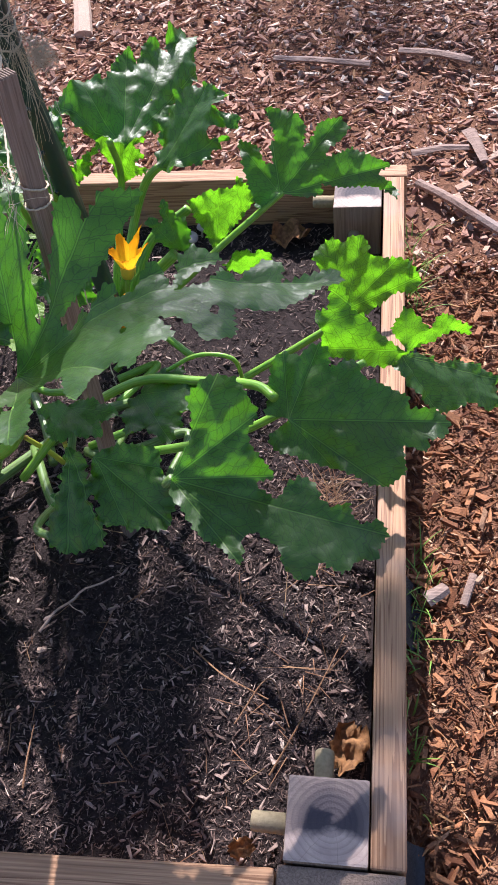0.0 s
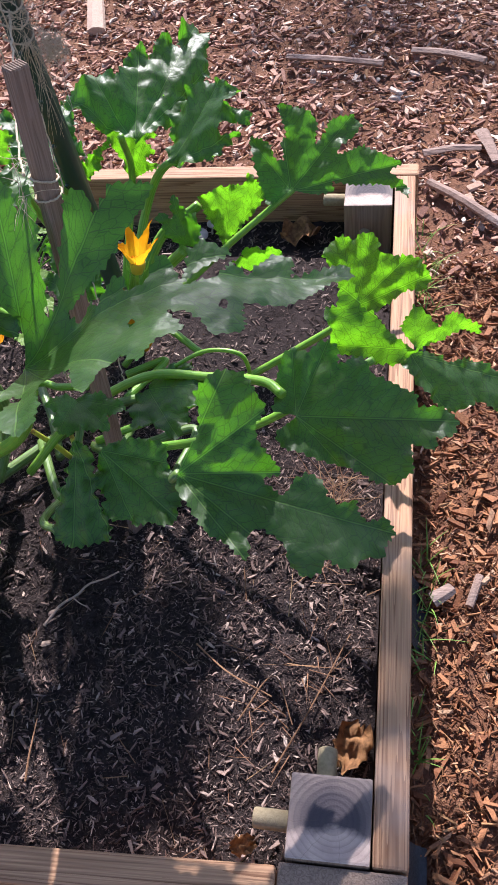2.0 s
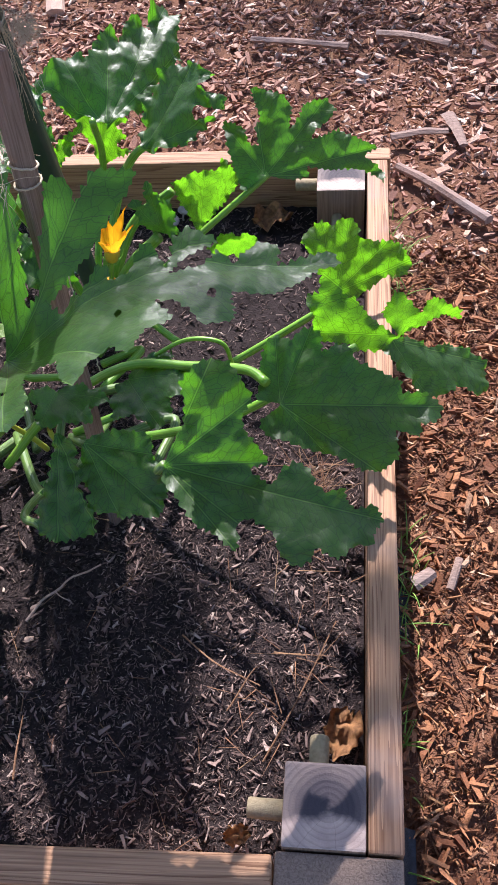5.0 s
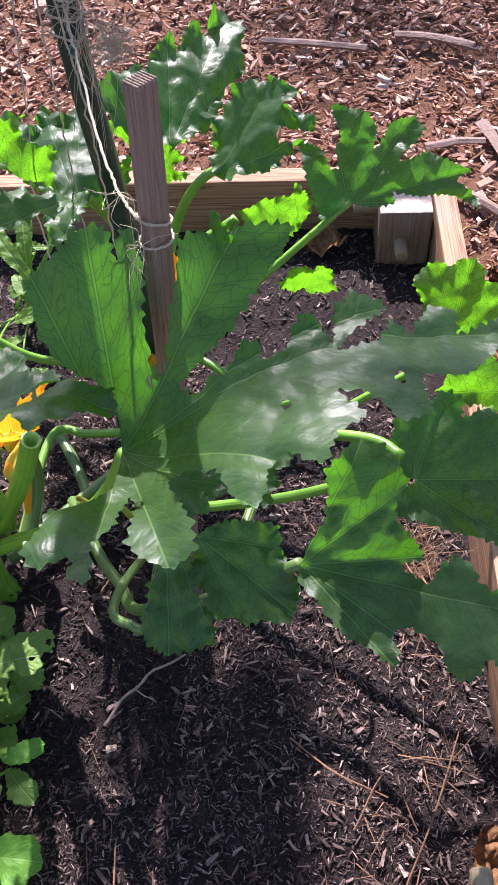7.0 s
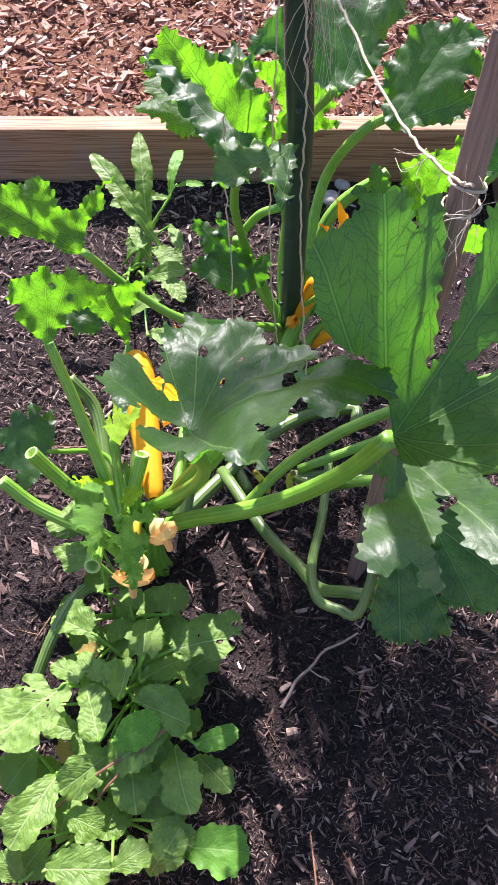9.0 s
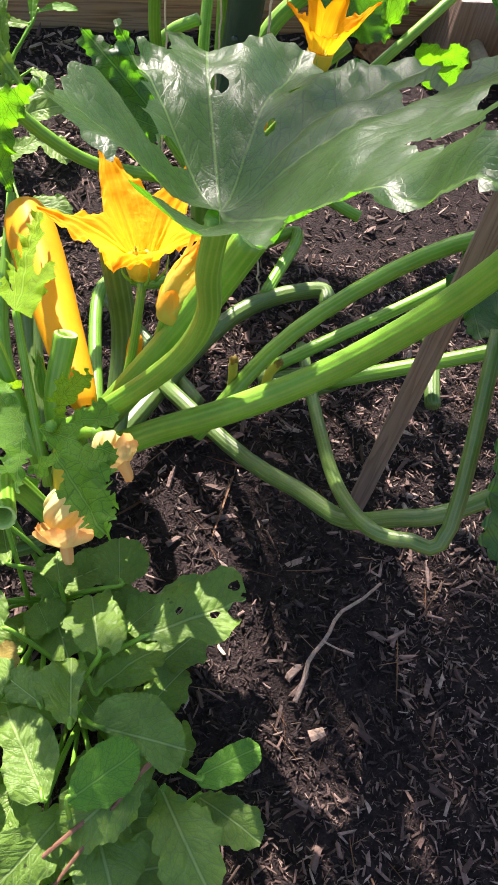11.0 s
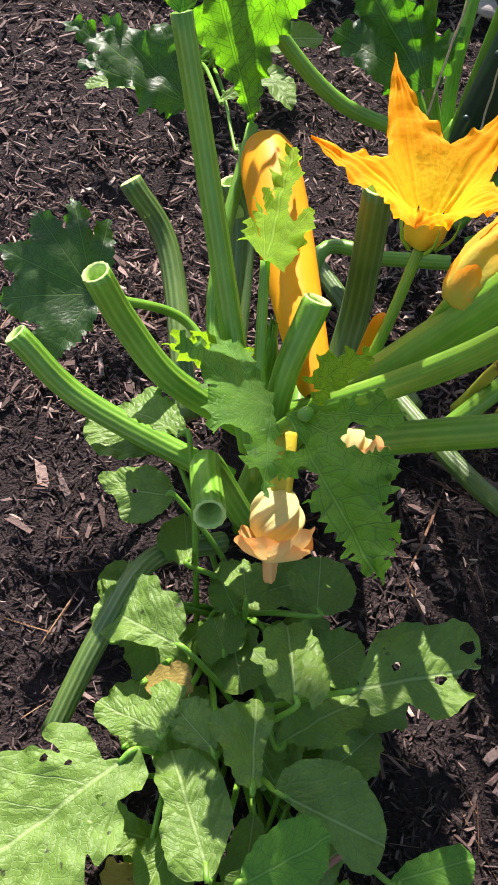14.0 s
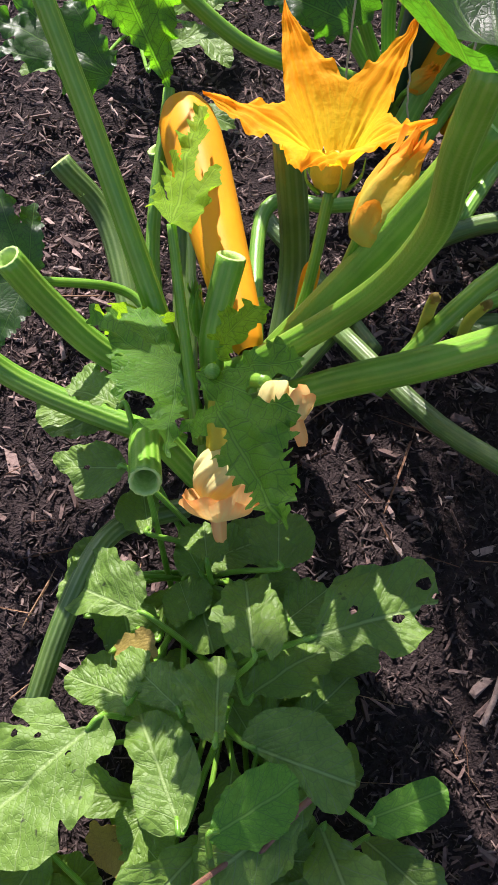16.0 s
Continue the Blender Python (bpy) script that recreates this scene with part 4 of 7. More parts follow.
def cord(root, points, r, name="strand", wobble=0.0, n=40, label=""):
    rr = random.Random(len(points) * 31 + int(points[0][0] * 1e4) % 97)
    pts = []
    path = smooth_path(points, n)
    for i, p in enumerate(path):
        pts.append(p + np.array([rr.gauss(0, wobble) for _ in range(3)]))
    v, f, uv = sweep(pts, (r, r), n, 7, 3, 0.18)
    return link_mesh(name, v, f, M_TWINE, root, label, uv)


twine = thing("jute_twine", (-0.112, 1.400, 0.80), "frayed natural jute twine tied from the pole to the stake", "twine")
TA, TB = (-0.110, 1.385, 0.835), (-0.006, 1.080, 0.815)
cord(twine, [TA, (-0.085, 1.30, 0.815), (-0.045, 1.17, 0.80), (-0.015, 1.10, 0.806), TB], 0.0012, wobble=0.0006, n=60)
for dz in (0.0, 0.020):
    ring = []
    for k in range(17):
        a = k / 16 * 2 * math.pi
        cx, cy = 0.0128 * math.cos(a) * (1.0 + 0.10 * math.cos(2 * a) ** 2), 0.0142 * math.sin(a)
        p = S_M @ Vector((cx, cy, 0.298 - dz + (0.0035 - 0.25 * dz) * math.sin(a + 30 * dz)))
        ring.append(tuple(p))
    cord(twine, ring, 0.0011, "loop", 0.0003, 50)
for k in range(3):
    z0 = 0.80 + 0.02 * k
    ring = [(-0.113 + 0.0185 * math.cos(a), 1.400 - 0.10 * (z0 - 0.75) + 0.0185 * math.sin(a), z0 + 0.004 * math.sin(2 * a)) for a in [i / 14 * 6.3 for i in range(15)]]
    cord(twine, ring, 0.0011, "loop", 0.0006, 40)
for base_pt, count, spread, L in ((Vector((-0.10, 1.375, 0.83)), 46, 0.018, 0.06), (Vector((-0.10, 1.385, 0.80)), 26, 0.010, 0.12), (Vector((-0.006, 1.066, 0.80)), 12, 0.008, 0.05), (Vector((-0.03, 1.13, 0.80)), 12, 0.006, 0.03)):
    for k in range(count):
        r1 = Vector((prng.gauss(0, 1), prng.gauss(0, 1), prng.gauss(-0.2, 1))).normalized()
        a = base_pt + Vector((prng.gauss(0, spread * 0.3),) * 1 + (prng.gauss(0, spread * 0.3), prng.gauss(0, spread * 0.3)))
        l = L * prng.uniform(0.4, 1.0)
        if L > 0.1:
            r1 = Vector((prng.gauss(0, 0.12), prng.gauss(0, 0.12), -1)).normalized()
        b = a + r1 * l * 0.5 + Vector((prng.gauss(0, 1), prng.gauss(0, 1), prng.gauss(0, 1))) * l * 0.12
        c = a + r1 * l + Vector((prng.gauss(0, 1), prng.gauss(0, 1), -0.6)) * l * 0.2
        v, f, uv = sweep([a, b, c], (0.00035, 0.0002), 8, 4)
        link_mesh("frayed_fibre", v, f, M_TWINE, twine, "", uv)

# a fluffed-out ball of loose fibres beside the pole
fluff_v, fluff_f, fluff_uv = [], [], []
for k in range(190):
    out = Vector((prng.gauss(0.35, 1), prng.gauss(0, 1), prng.gauss(0, 1))).normalized()
    a = Vector((-0.070, 1.378, 0.794)) + Vector((prng.gauss(0, 0.005), prng.gauss(0, 0.005), prng.gauss(0, 0.007)))
    l = prng.uniform(0.010, 0.030)
    bend = Vector((prng.gauss(0, 1), prng.gauss(0, 1), prng.gauss(0, 1))) * l * 0.28
    v, f, uv = sweep([a, a + out * l * 0.5 + bend, a + out * l - bend * 0.6], (0.00028, 0.00016), 8, 4)
    fluff_f += [tuple(i + len(fluff_v) for i in q) for q in f]
    fluff_v += list(v)
    fluff_uv += list(uv)
link_mesh("frayed_tuft", fluff_v, fluff_f, M_TWINE, twine, "fluffy ball of loose fibres", fluff_uv)

# long strings that hang down beside the pole
hang = thing("hanging_twine", (-0.118, 1.385, 0.80), "thin jute strings hanging down beside the pole", "twine")
cord(hang, [(-0.132, 1.380, 0.86), (-0.136, 1.375, 0.70), (-0.140, 1.38, 0.55), (-0.135, 1.385, 0.38), (-0.12, 1.37, 0.25)], 0.0009, wobble=0.0008, n=60)
cord(hang, [(-0.116, 1.375, 0.86), (-0.106, 1.372, 0.70), (-0.104, 1.365, 0.50), (-0.09, 1.34, 0.30), (-0.08, 1.32, 0.20)], 0.0010, wobble=0.001, n=60)
cord(hang, [(-0.150, 1.385, 0.90), (-0.172, 1.380, 0.72), (-0.19, 1.375, 0.62), (-0.185, 1.36, 0.45), (-0.19, 1.34, 0.21)], 0.0009, wobble=0.0008, n=60)

# ---- plants ----
plant_a = thing("squash_plant", (-0.285, 1.095, 0.19), "large squash plant with lobed dark leaves, yellow fruit and open flower", "plant", "squash plants")
plant_b = thing("squash_plant", (-0.115, 1.475, 0.19), "squash plant beside the green pole with tall lobed leaves", "plant", "squash plants")
radish_a = thing("radish_plant", (-0.300, 1.010, 0.19), "leafy radish plant in the shade of the squash", "plant", "radish row")
radish_b = thing("radish_plant", (-0.310, 0.800, 0.19), "leafy radish plant at the front of the row", "plant", "radish row")
radish_c = thing("radish_plant", (-0.290, 0.930, 0.19), "leafy radish plant with insect-eaten leaves", "plant", "radish row")
radish_d = thing("radish_plant", (-0.360, 1.620, 0.19), "small leafy radish plant near the end board", "plant", "radish row")

for plant, c, h in ((plant_a, (-0.285, 1.095), 0.12), (plant_b, (-0.115, 1.475), 0.07)):
    v, f, uv = sweep([(c[0] + 0.01, c[1], 0.16), (c[0], c[1], 0.22), (c[0] + 0.005, c[1] + 0.006, 0.20 + h)], (0.022, 0.012), 16, 26, 7, 0.09)
    link_mesh("stem", v, f, M_STALK, plant, "thick ribbed squash stem", uv)

near_edge = [(0.1, 36, 17), (16, 57, 35), (31.9, 79, 47), (32.4, 101, 65), (29.1, 111, 77), (28.2, 126, 91), (23.1, 133, 104), (12, 131, 117), (4.3, 139, 130), (-0, 138, 133), (-5.6, 136, 133), (-8.5, 127, 126), (-10.2, 113, 112), (-12.2, 132, 131), (-17.5, 129, 129), (-22.6, 105, 103), (-25.8, 82, 74), (-33.4, 66, 51), (-36.9, 49, 32), (-43.4, 67, 50), (-36.9, 94, 84), (-35.1, 116, 109), (-32.5, 134, 128), (-35.8, 145, 134), (-41.4, 147, 130), (-46.8, 138, 117), (-46.3, 149, 126), (-46.6, 168, 135), (-52, 183, 133), (-56.9, 197, 126), (-59, 176, 119), (-60.5, 146, 104), (-63.8, 117, 84), (-62, 81, 59), (-59.6, 65, 46), (-73.9, 73, 52), (-70.8, 91, 65), (-77.7, 96, 68), (-69.7, 119, 82), (-73.3, 132, 87), (-79.8, 127, 83), (-80, 146, 90), (-72.4, 168, 97), (-75.4, 179, 97), (-82.3, 184, 95), (-73.3, 199, 97), (-71.9, 217, 96), (-76.4, 241, 86)]
far_edge = [(-80.2, 210, 92), (-85.2, 186, 96), (-85, 220, 91), (-80.7, 237, 87), (-83.2, 250, 84), (-77.1, 281, 75), (-79.9, 300, 69), (-83.9, 294, 71), (-82.2, 323, 61), (-81, 352, 52), (-84.1, 360, 51), (-86.6, 334, 60), (-89.8, 310, 71), (-93.7, 282, 84), (-95, 243, 95), (-102.7, 249, 105), (-107.7, 224, 117), (-102.9, 207, 111), (-101.3, 177, 108), (-108.1, 199, 119), (-114.4, 181, 126), (-124, 179, 139), (-121.8, 152, 123), (-126.5, 142, 120), (-134.1, 152, 131), (-141.2, 159, 137), (-142.1, 147, 129), (-141, 130, 116), (-134.4, 106, 93), (-138.2, 79, 66), (-149, 76, 61), (-155.2, 128, 109), (-159.3, 153, 125), (-166.9, 154, 120), (-174.7, 134, 103), (-177.5, 118, 91), (-171.6, 82, 63), (-172.9, 65, 48), (177.7, 104, 81), (171.5, 118, 93), (172.4, 150, 107), (165.4, 148, 107), (165.9, 132, 102), (157, 145, 106), (149.2, 135, 101), (149.8, 114, 95), (146.2, 94, 81), (159.8, 76, 62), (172.3, 50, 37)]
lobed_leaf(plant_a, (-0.041, 1.005, 0.628), (-0.058, 1.102, 0.647), (0.044, -0.188, 0.981), near_edge + far_edge, ribs=[9, 6, 27, 58, 69, 73, 81, 92, 88, 53], inner=[(21.4, 131, 105), (152.8, 125, 101), (5.4, 115, 107), (11, 93, 78), (20.3, 71, 48), (166.7, 117, 95), (-13.5, 110, 109), (-13.3, 86, 80), (-12.5, 61, 49), (-11, 35, 17), (-99.8, 1, 0), (-177.6, 63, 47), (-36.9, 94, 84), (-45.5, 72, 55), (-66.2, 50, 32), (-119.5, 48, 35), (-153.9, 88, 72), (-164, 133, 107), (-46.8, 134, 114), (-54.7, 114, 89), (-91.5, 83, 62), (-123.1, 92, 79), (-57.3, 158, 115), (-80, 125, 83), (-100.2, 118, 86), (-122.7, 129, 109), (-138.5, 154, 133), (-86.5, 157, 94), (-103.6, 153, 104), (-121.3, 162, 128), (-77.2, 206, 94), (-89.5, 191, 98), (-90.4, 227, 94), (-103, 219, 110), (-80.4, 283, 74), (-90.4, 265, 85), (-90, 305, 73)], holes=[(-96, 225, 6), (-103, 139, 5), (-169, 78, 5.5)])
near_edge = [(5.3, 20, 7), (-1.7, 47, 17), (6.8, 74, 27), (13, 91, 34), (6.2, 117, 43), (0, 128, 46), (-8.3, 132, 46), (-19, 125, 41), (-28.4, 121, 37), (-33.3, 102, 30), (-43.8, 97, 25), (-57.4, 109, 20), (-64.2, 116, 15), (-69.1, 96, 15), (-76.1, 120, 22), (-68.2, 129, 17), (-64.5, 145, 16), (-67.3, 163, 15), (-72.8, 167, 19), (-75.4, 181, 20), (-73.1, 200, 15)]
far_edge = [(-77.3, 208, 18), (-79.2, 223, 18), (-76.8, 240, 11), (-80.5, 253, 16), (-84.2, 245, 23), (-87.8, 244, 29), (-89.3, 225, 32), (-94.5, 213, 40), (-94.6, 187, 39), (-98.9, 190, 43), (-104, 178, 47), (-103.7, 156, 43), (-98.2, 138, 37), (-97.6, 112, 32), (-104.5, 102, 32), (-116, 121, 42), (-120.2, 92, 34), (-128.5, 74, 29), (-131.9, 52, 21), (-139.6, 30, 12), (-167.7, 17, 6)]
lobed_leaf(plant_a, (0.113, 0.965, 0.502), (0.151, 1.042, 0.553), (0.195, -0.605, 0.772), near_edge + far_edge, ribs=[5, 24, 8, 12, 36, 31])
lobed_leaf(plant_a, (0.234, 1.086, 0.467), (0.270, 1.161, 0.524), (0.071, -0.623, 0.779), [(101, 30, 0), (55.5, 40, 2), (51.7, 52, 3), (36.6, 75, 5), (26.5, 84, 6), (13.3, 79, 5), (7.2, 93, 5), (-0, 100, 5), (-8.7, 97, 4), (-17, 81, 3), (-20.4, 100, 3), (-29, 109, 1), (-38.6, 105, 1), (-48.3, 125, 0), (-57.1, 148, -1), (-62.7, 149, 0), (-63.4, 179, -3), (-69, 197, -3), (-74.7, 191, 0), (-75.9, 172, 2), (-81.6, 173, 4), (-81.3, 145, 5), (-92.4, 156, 8), (-102.8, 146, 9), (-107.4, 123, 7), (-108.8, 101, 5), (-115.2, 84, 2), (-129.9, 61, -1), (-144.2, 48, -2), (176.8, 43, -3), (150.5, 32, -2)], ribs=[7, 17, 4, 23, 26])
lobed_leaf(plant_a, (0.296, 1.294, 0.458), (0.311, 1.338, 0.546), (-0.438, -0.771, 0.462), [(54.3, 46, 0), (47.7, 72, 0), (44.4, 88, 0), (35.1, 96, 0), (24.6, 98, 0), (14.7, 90, 0), (8.5, 99, 0), (0, 102, 0), (-11.4, 95, 0), (-16.3, 86, 0), (-29.5, 93, 0), (-35.4, 106, 0), (-44.6, 118, 0), (-54.3, 119, 0), (-63.2, 107, 0), (-59.3, 82, 0), (-68.4, 52, 0), (-104.2, 24, 0)], ribs=[7, 4, 13, 11], thin=True)
lobed_leaf(plant_a, (0.377, 1.208, 0.464), (0.308, 1.212, 0.536), (0.315, -0.881, 0.354), [(5.1, 33, 0), (3.1, 48, 0), (-1.7, 79, 0), (1.2, 95, 0), (-6.1, 126, 0), (0, 136, 0), (9.7, 125, 0), (13.9, 136, 0), (18.8, 133, 0), (23.9, 117, 0), (35.1, 116, 0), (41.1, 102, 0), (46.4, 68, 0), (60, 52, 0), (75.8, 32, 0), (97.7, 12, 0), (-119.2, 41, 0), (-119.7, 64, 0), (-129.2, 85, 0), (-120.3, 89, 0), (-111.3, 78, 0), (-90.4, 67, 0), (-89.7, 55, 0), (-88.2, 39, 0), (-71.3, 47, 0), (-46.2, 57, 0), (-26.2, 51, 0), (-11.6, 35, 0)], ribs=[5, 18, 10, 25], thin=True)
lobed_leaf(plant_a, (0.371, 1.222, 0.442), (0.459, 1.236, 0.398), (0.447, -0.504, 0.739), [(22.1, 27, 0), (3.9, 61, 0), (9.6, 88, 0), (6.8, 123, 0), (0, 154, 0), (-14.2, 160, 0), (-19.2, 147, 0), (-19.8, 118, 0), (-33.2, 106, 0), (-42.4, 96, 0), (-50.2, 68, 0), (-63.5, 46, 0), (-78, 30, 0), (-117.4, 19, 0)], ribs=[4, 9, 3])
lobed_leaf(plant_a, (-0.021, 1.008, 0.502), (-0.017, 0.926, 0.445), (-0.161, -0.569, 0.807), [(-16.6, 67, 0), (-15.8, 107, 0), (-9.7, 121, 0), (0, 127, 0), (9.5, 125, 0), (22, 126, 0), (24.7, 105, 0), (24.1, 79, 0), (35.6, 48, 0), (62.4, 25, 0)], ribs=[3, 5, 1])
lobed_leaf(plant_a, (0.012, 1.001, 0.493), (0.090, 0.947, 0.462), (-0.062, -0.556, 0.829), [(80, 17, 0), (59.8, 48, 0), (46.2, 80, 0), (30.2, 84, 0), (21.2, 96, 0), (12.4, 112, 0), (0, 122, 0), (-7.7, 119, 0), (-12.5, 105, 0), (-24.5, 97, 0), (-29, 87, 0), (-36.6, 85, 0), (-47.5, 75, 0), (-41.6, 57, 0), (-56.2, 44, 0), (-68.8, 23, 0)], ribs=[6, 9, 3])
lobed_leaf(plant_b, (-0.056, 1.566, 0.550), (-0.028, 1.657, 0.579), (0.398, -0.391, 0.830), [(87.3, 35, 0), (96, 78, 0), (87.2, 116, 0), (81.4, 127, 0), (63.6, 119, 0), (59.5, 134, 0), (43.4, 120, 0), (41, 106, 0), (31.2, 139, 0), (21.7, 168, 0), (15, 158, 0), (13.5, 188, 0), (7, 206, 0), (1.8, 197, 0), (5.6, 227, 0), (-0, 253, 0), (-5.4, 257, 0), (-9.1, 215, 0), (-15.2, 190, 0), (-19.6, 182, 0), (-16.1, 141, 0), (-22.7, 111, 0), (-32.4, 69, 0)], ribs=[15, 3, 9, 5, 18], crinkle=0.022, ruffle=0.010)
lobed_leaf(plant_b, (0.005, 1.528, 0.533), (0.060, 1.578, 0.600), (-0.444, -0.502, 0.742), [(53.6, 42, 0), (41, 79, 0), (28.6, 106, 0), (15.7, 126, 0), (0, 143, 0), (-16.7, 151, 0), (-21.3, 127, 0), (-30.6, 149, 0), (-39.8, 147, 0), (-29.1, 113, 0), (-36.7, 98, 0), (-42.8, 140, 0), (-45, 121, 0), (-47.1, 92, 0), (-57, 94, 0), (-56.5, 51, 0), (-77.2, 38, 0)], ribs=[4, 1, 8, 14], crinkle=0.018, ruffle=0.009)
lobed_leaf(plant_b, (-0.102, 1.638, 0.434), (-0.091, 1.664, 0.530), (-0.403, -0.873, 0.276), [(42, 29, 0), (38, 62, 0), (46.8, 91, 0), (45.9, 117, 0), (19.8, 106, 0), (0, 133, 0), (-17.8, 144, 0), (-24.1, 164, 0), (-14.6, 125, 0), (-28.5, 127, 0), (-23.5, 104, 0), (-32.3, 98, 0), (-25.4, 78, 0), (-41.1, 78, 0), (-38.9, 54, 0), (-59.5, 72, 0), (-58.9, 38, 0)], ribs=[5, 3, 7, 11], thin=True)
near_edge = [(114.5, 43, 0), (52, 64, -2), (30.3, 107, -1), (23.1, 97, 0), (16.3, 79, 0), (18.9, 54, 0), (5.4, 50, 0), (4.2, 78, 1), (-3.1, 86, 2), (1, 122, 4), (-0, 135, 5), (-11.4, 128, 4), (-22.3, 122, 3), (-30.6, 110, 1), (-35.9, 82, 1), (-39.1, 102, 1), (-37.5, 122, 0), (-40.4, 131, -1)]
far_edge = [(-47.7, 149, -3), (-55.8, 149, -3), (-58.5, 130, -2), (-58, 103, 0), (-61.6, 91, 0), (-65.2, 108, 0), (-67.7, 132, -1), (-75.4, 148, -1), (-85.1, 179, 0), (-87.6, 158, 1), (-97.2, 185, 2), (-102.8, 184, 2), (-97.1, 162, 2), (-94.1, 129, 2), (-95.4, 103, 2), (-86.3, 65, 1), (-98.8, 69, 2), (-108.1, 38, 1)]
lobed_leaf(plant_b, (0.182, 1.559, 0.461), (0.166, 1.626, 0.533), (0.075, -0.726, 0.684), near_edge + far_edge, ribs=[10, 2, 18, 26, 28])
lobed_leaf(plant_b, (0.067, 1.536, 0.370), (0.085, 1.575, 0.460), (0.394, -0.869, 0.299), [(35.8, 39, 0), (37.5, 62, 0), (34.2, 92, 0), (23.4, 96, 0), (12.8, 99, 0), (-0, 101, 0), (-9.1, 105, 0), (-11.9, 125, 0), (-21.4, 117, 0), (-30.7, 113, 0), (-35.6, 97, 0), (-36.7, 62, 0), (-35.5, 32, 0)], ribs=[5, 2, 9], thin=True)
near_edge = [(79.2, 18, 9), (107.8, 27, 22), (120.2, 38, 35), (122.3, 48, 46), (111.1, 53, 55), (98.5, 61, 63), (88.1, 61, 63), (67.9, 61, 60), (57.4, 55, 53), (47.3, 51, 45), (28.2, 56, 40), (23.7, 82, 50), (20.3, 93, 52), (12.4, 84, 46), (10, 110, 50), (5.3, 117, 48), (0, 112, 45), (-4.2, 100, 41), (-10.7, 97, 38), (-15.7, 109, 37), (-25.8, 113, 35), (-33.7, 102, 33), (-43.5, 102, 33), (-54.5, 80, 31), (-44.9, 105, 34), (-53, 112, 37), (-61.5, 119, 41), (-69.7, 118, 43), (-72.6, 106, 41), (-83, 102, 42)]
far_edge = [(-72.8, 127, 44), (-70.6, 138, 42), (-78.6, 139, 43), (-79.3, 147, 39), (-79.3, 167, 28), (-86.4, 172, 25), (-94.3, 163, 32), (-100.8, 154, 39), (-113.4, 148, 48), (-112.2, 138, 50), (-112.3, 129, 50), (-109.9, 114, 49), (-116.9, 110, 50), (-121.8, 121, 52), (-128.4, 120, 53), (-124.5, 89, 43), (-130.7, 114, 51), (-136.2, 134, 54), (-140.7, 145, 53), (-142, 135, 50), (-141.7, 110, 42), (-147.5, 102, 36), (-145.3, 73, 26), (-151.8, 63, 20), (-160.1, 73, 23), (-173.7, 36, 10), (161.3, 50, 22), (147.7, 48, 28), (139.2, 49, 35), (126.4, 32, 23)]
lobed_leaf(plant_a, (-0.206, 1.018, 0.613), (-0.191, 1.112, 0.584), (-0.165, 0.317, 0.934), near_edge + far_edge, ribs=[16, 6, 26, 35, 48, 11, 56, 20], inner=[(83.9, 54, 58), (50.8, 45, 41), (93.8, 30, 28), (152.7, 45, 23), (11.9, 78, 44), (15, 47, 29), (26, 26, 9), (170.4, 17, 4), (-8.4, 83, 38), (-20.8, 49, 27), (-59.5, 25, 15), (-137.9, 48, 18), (-25.7, 95, 34), (-51.5, 62, 30), (-104.4, 60, 34), (-134.6, 97, 42), (-69.2, 85, 34), (-110.2, 95, 45), (-84.8, 111, 45), (-109.3, 123, 49), (-86, 137, 44), (-104.5, 145, 45), (-80.1, 163, 30)], crinkle=0.006, holes=[(-5, 65, 5), (-37, 44, 4), (-36, 69, 4), (-81, 90, 9), (44, 44, 9), (33, 35, 6), (104, 30, 5)])
lobed_leaf(plant_b, (-0.176, 1.312, 0.690), (-0.225, 1.310, 0.778), (0.552, -0.783, 0.287), [(3.7, 55, 0), (8.5, 83, 0), (12.4, 102, 0), (17.4, 113, 0), (7.1, 103, 0), (5, 115, 0), (0, 114, 0), (-5.1, 103, 0), (-8.2, 86, 0), (-16.6, 77, 0), (-18.7, 68, 0), (-31.1, 59, 0), (-52.9, 61, 0), (-46.7, 50, 0), (-51.9, 42, 0), (-71, 37, 0), (-89.1, 47, 0), (-109.7, 49, 0), (-113.1, 36, 0), (-131.9, 41, 0), (-152.7, 42, 0), (-150.5, 19, 0)], ribs=[6, 3, 12, 17, 20], thin=True)
lobed_leaf(plant_b, (-0.120, 1.343, 0.644), (-0.171, 1.265, 0.679), (0.388, 0.156, 0.908), [(-45.7, 28, 0), (-26.3, 59, 0), (-31.2, 79, 0), (-20.2, 99, 0), (-7.8, 117, 0), (0, 138, 0), (4.6, 135, 0), (5.3, 122, 0), (9.7, 108, 0), (6.8, 91, 0), (6.8, 73, 0), (15.6, 88, 0), (21.8, 99, 0), (29.9, 106, 0), (35.1, 86, 0), (32.9, 64, 0), (45, 28, 0), (143.7, 7, 0)], ribs=[5, 13, 2, 8])
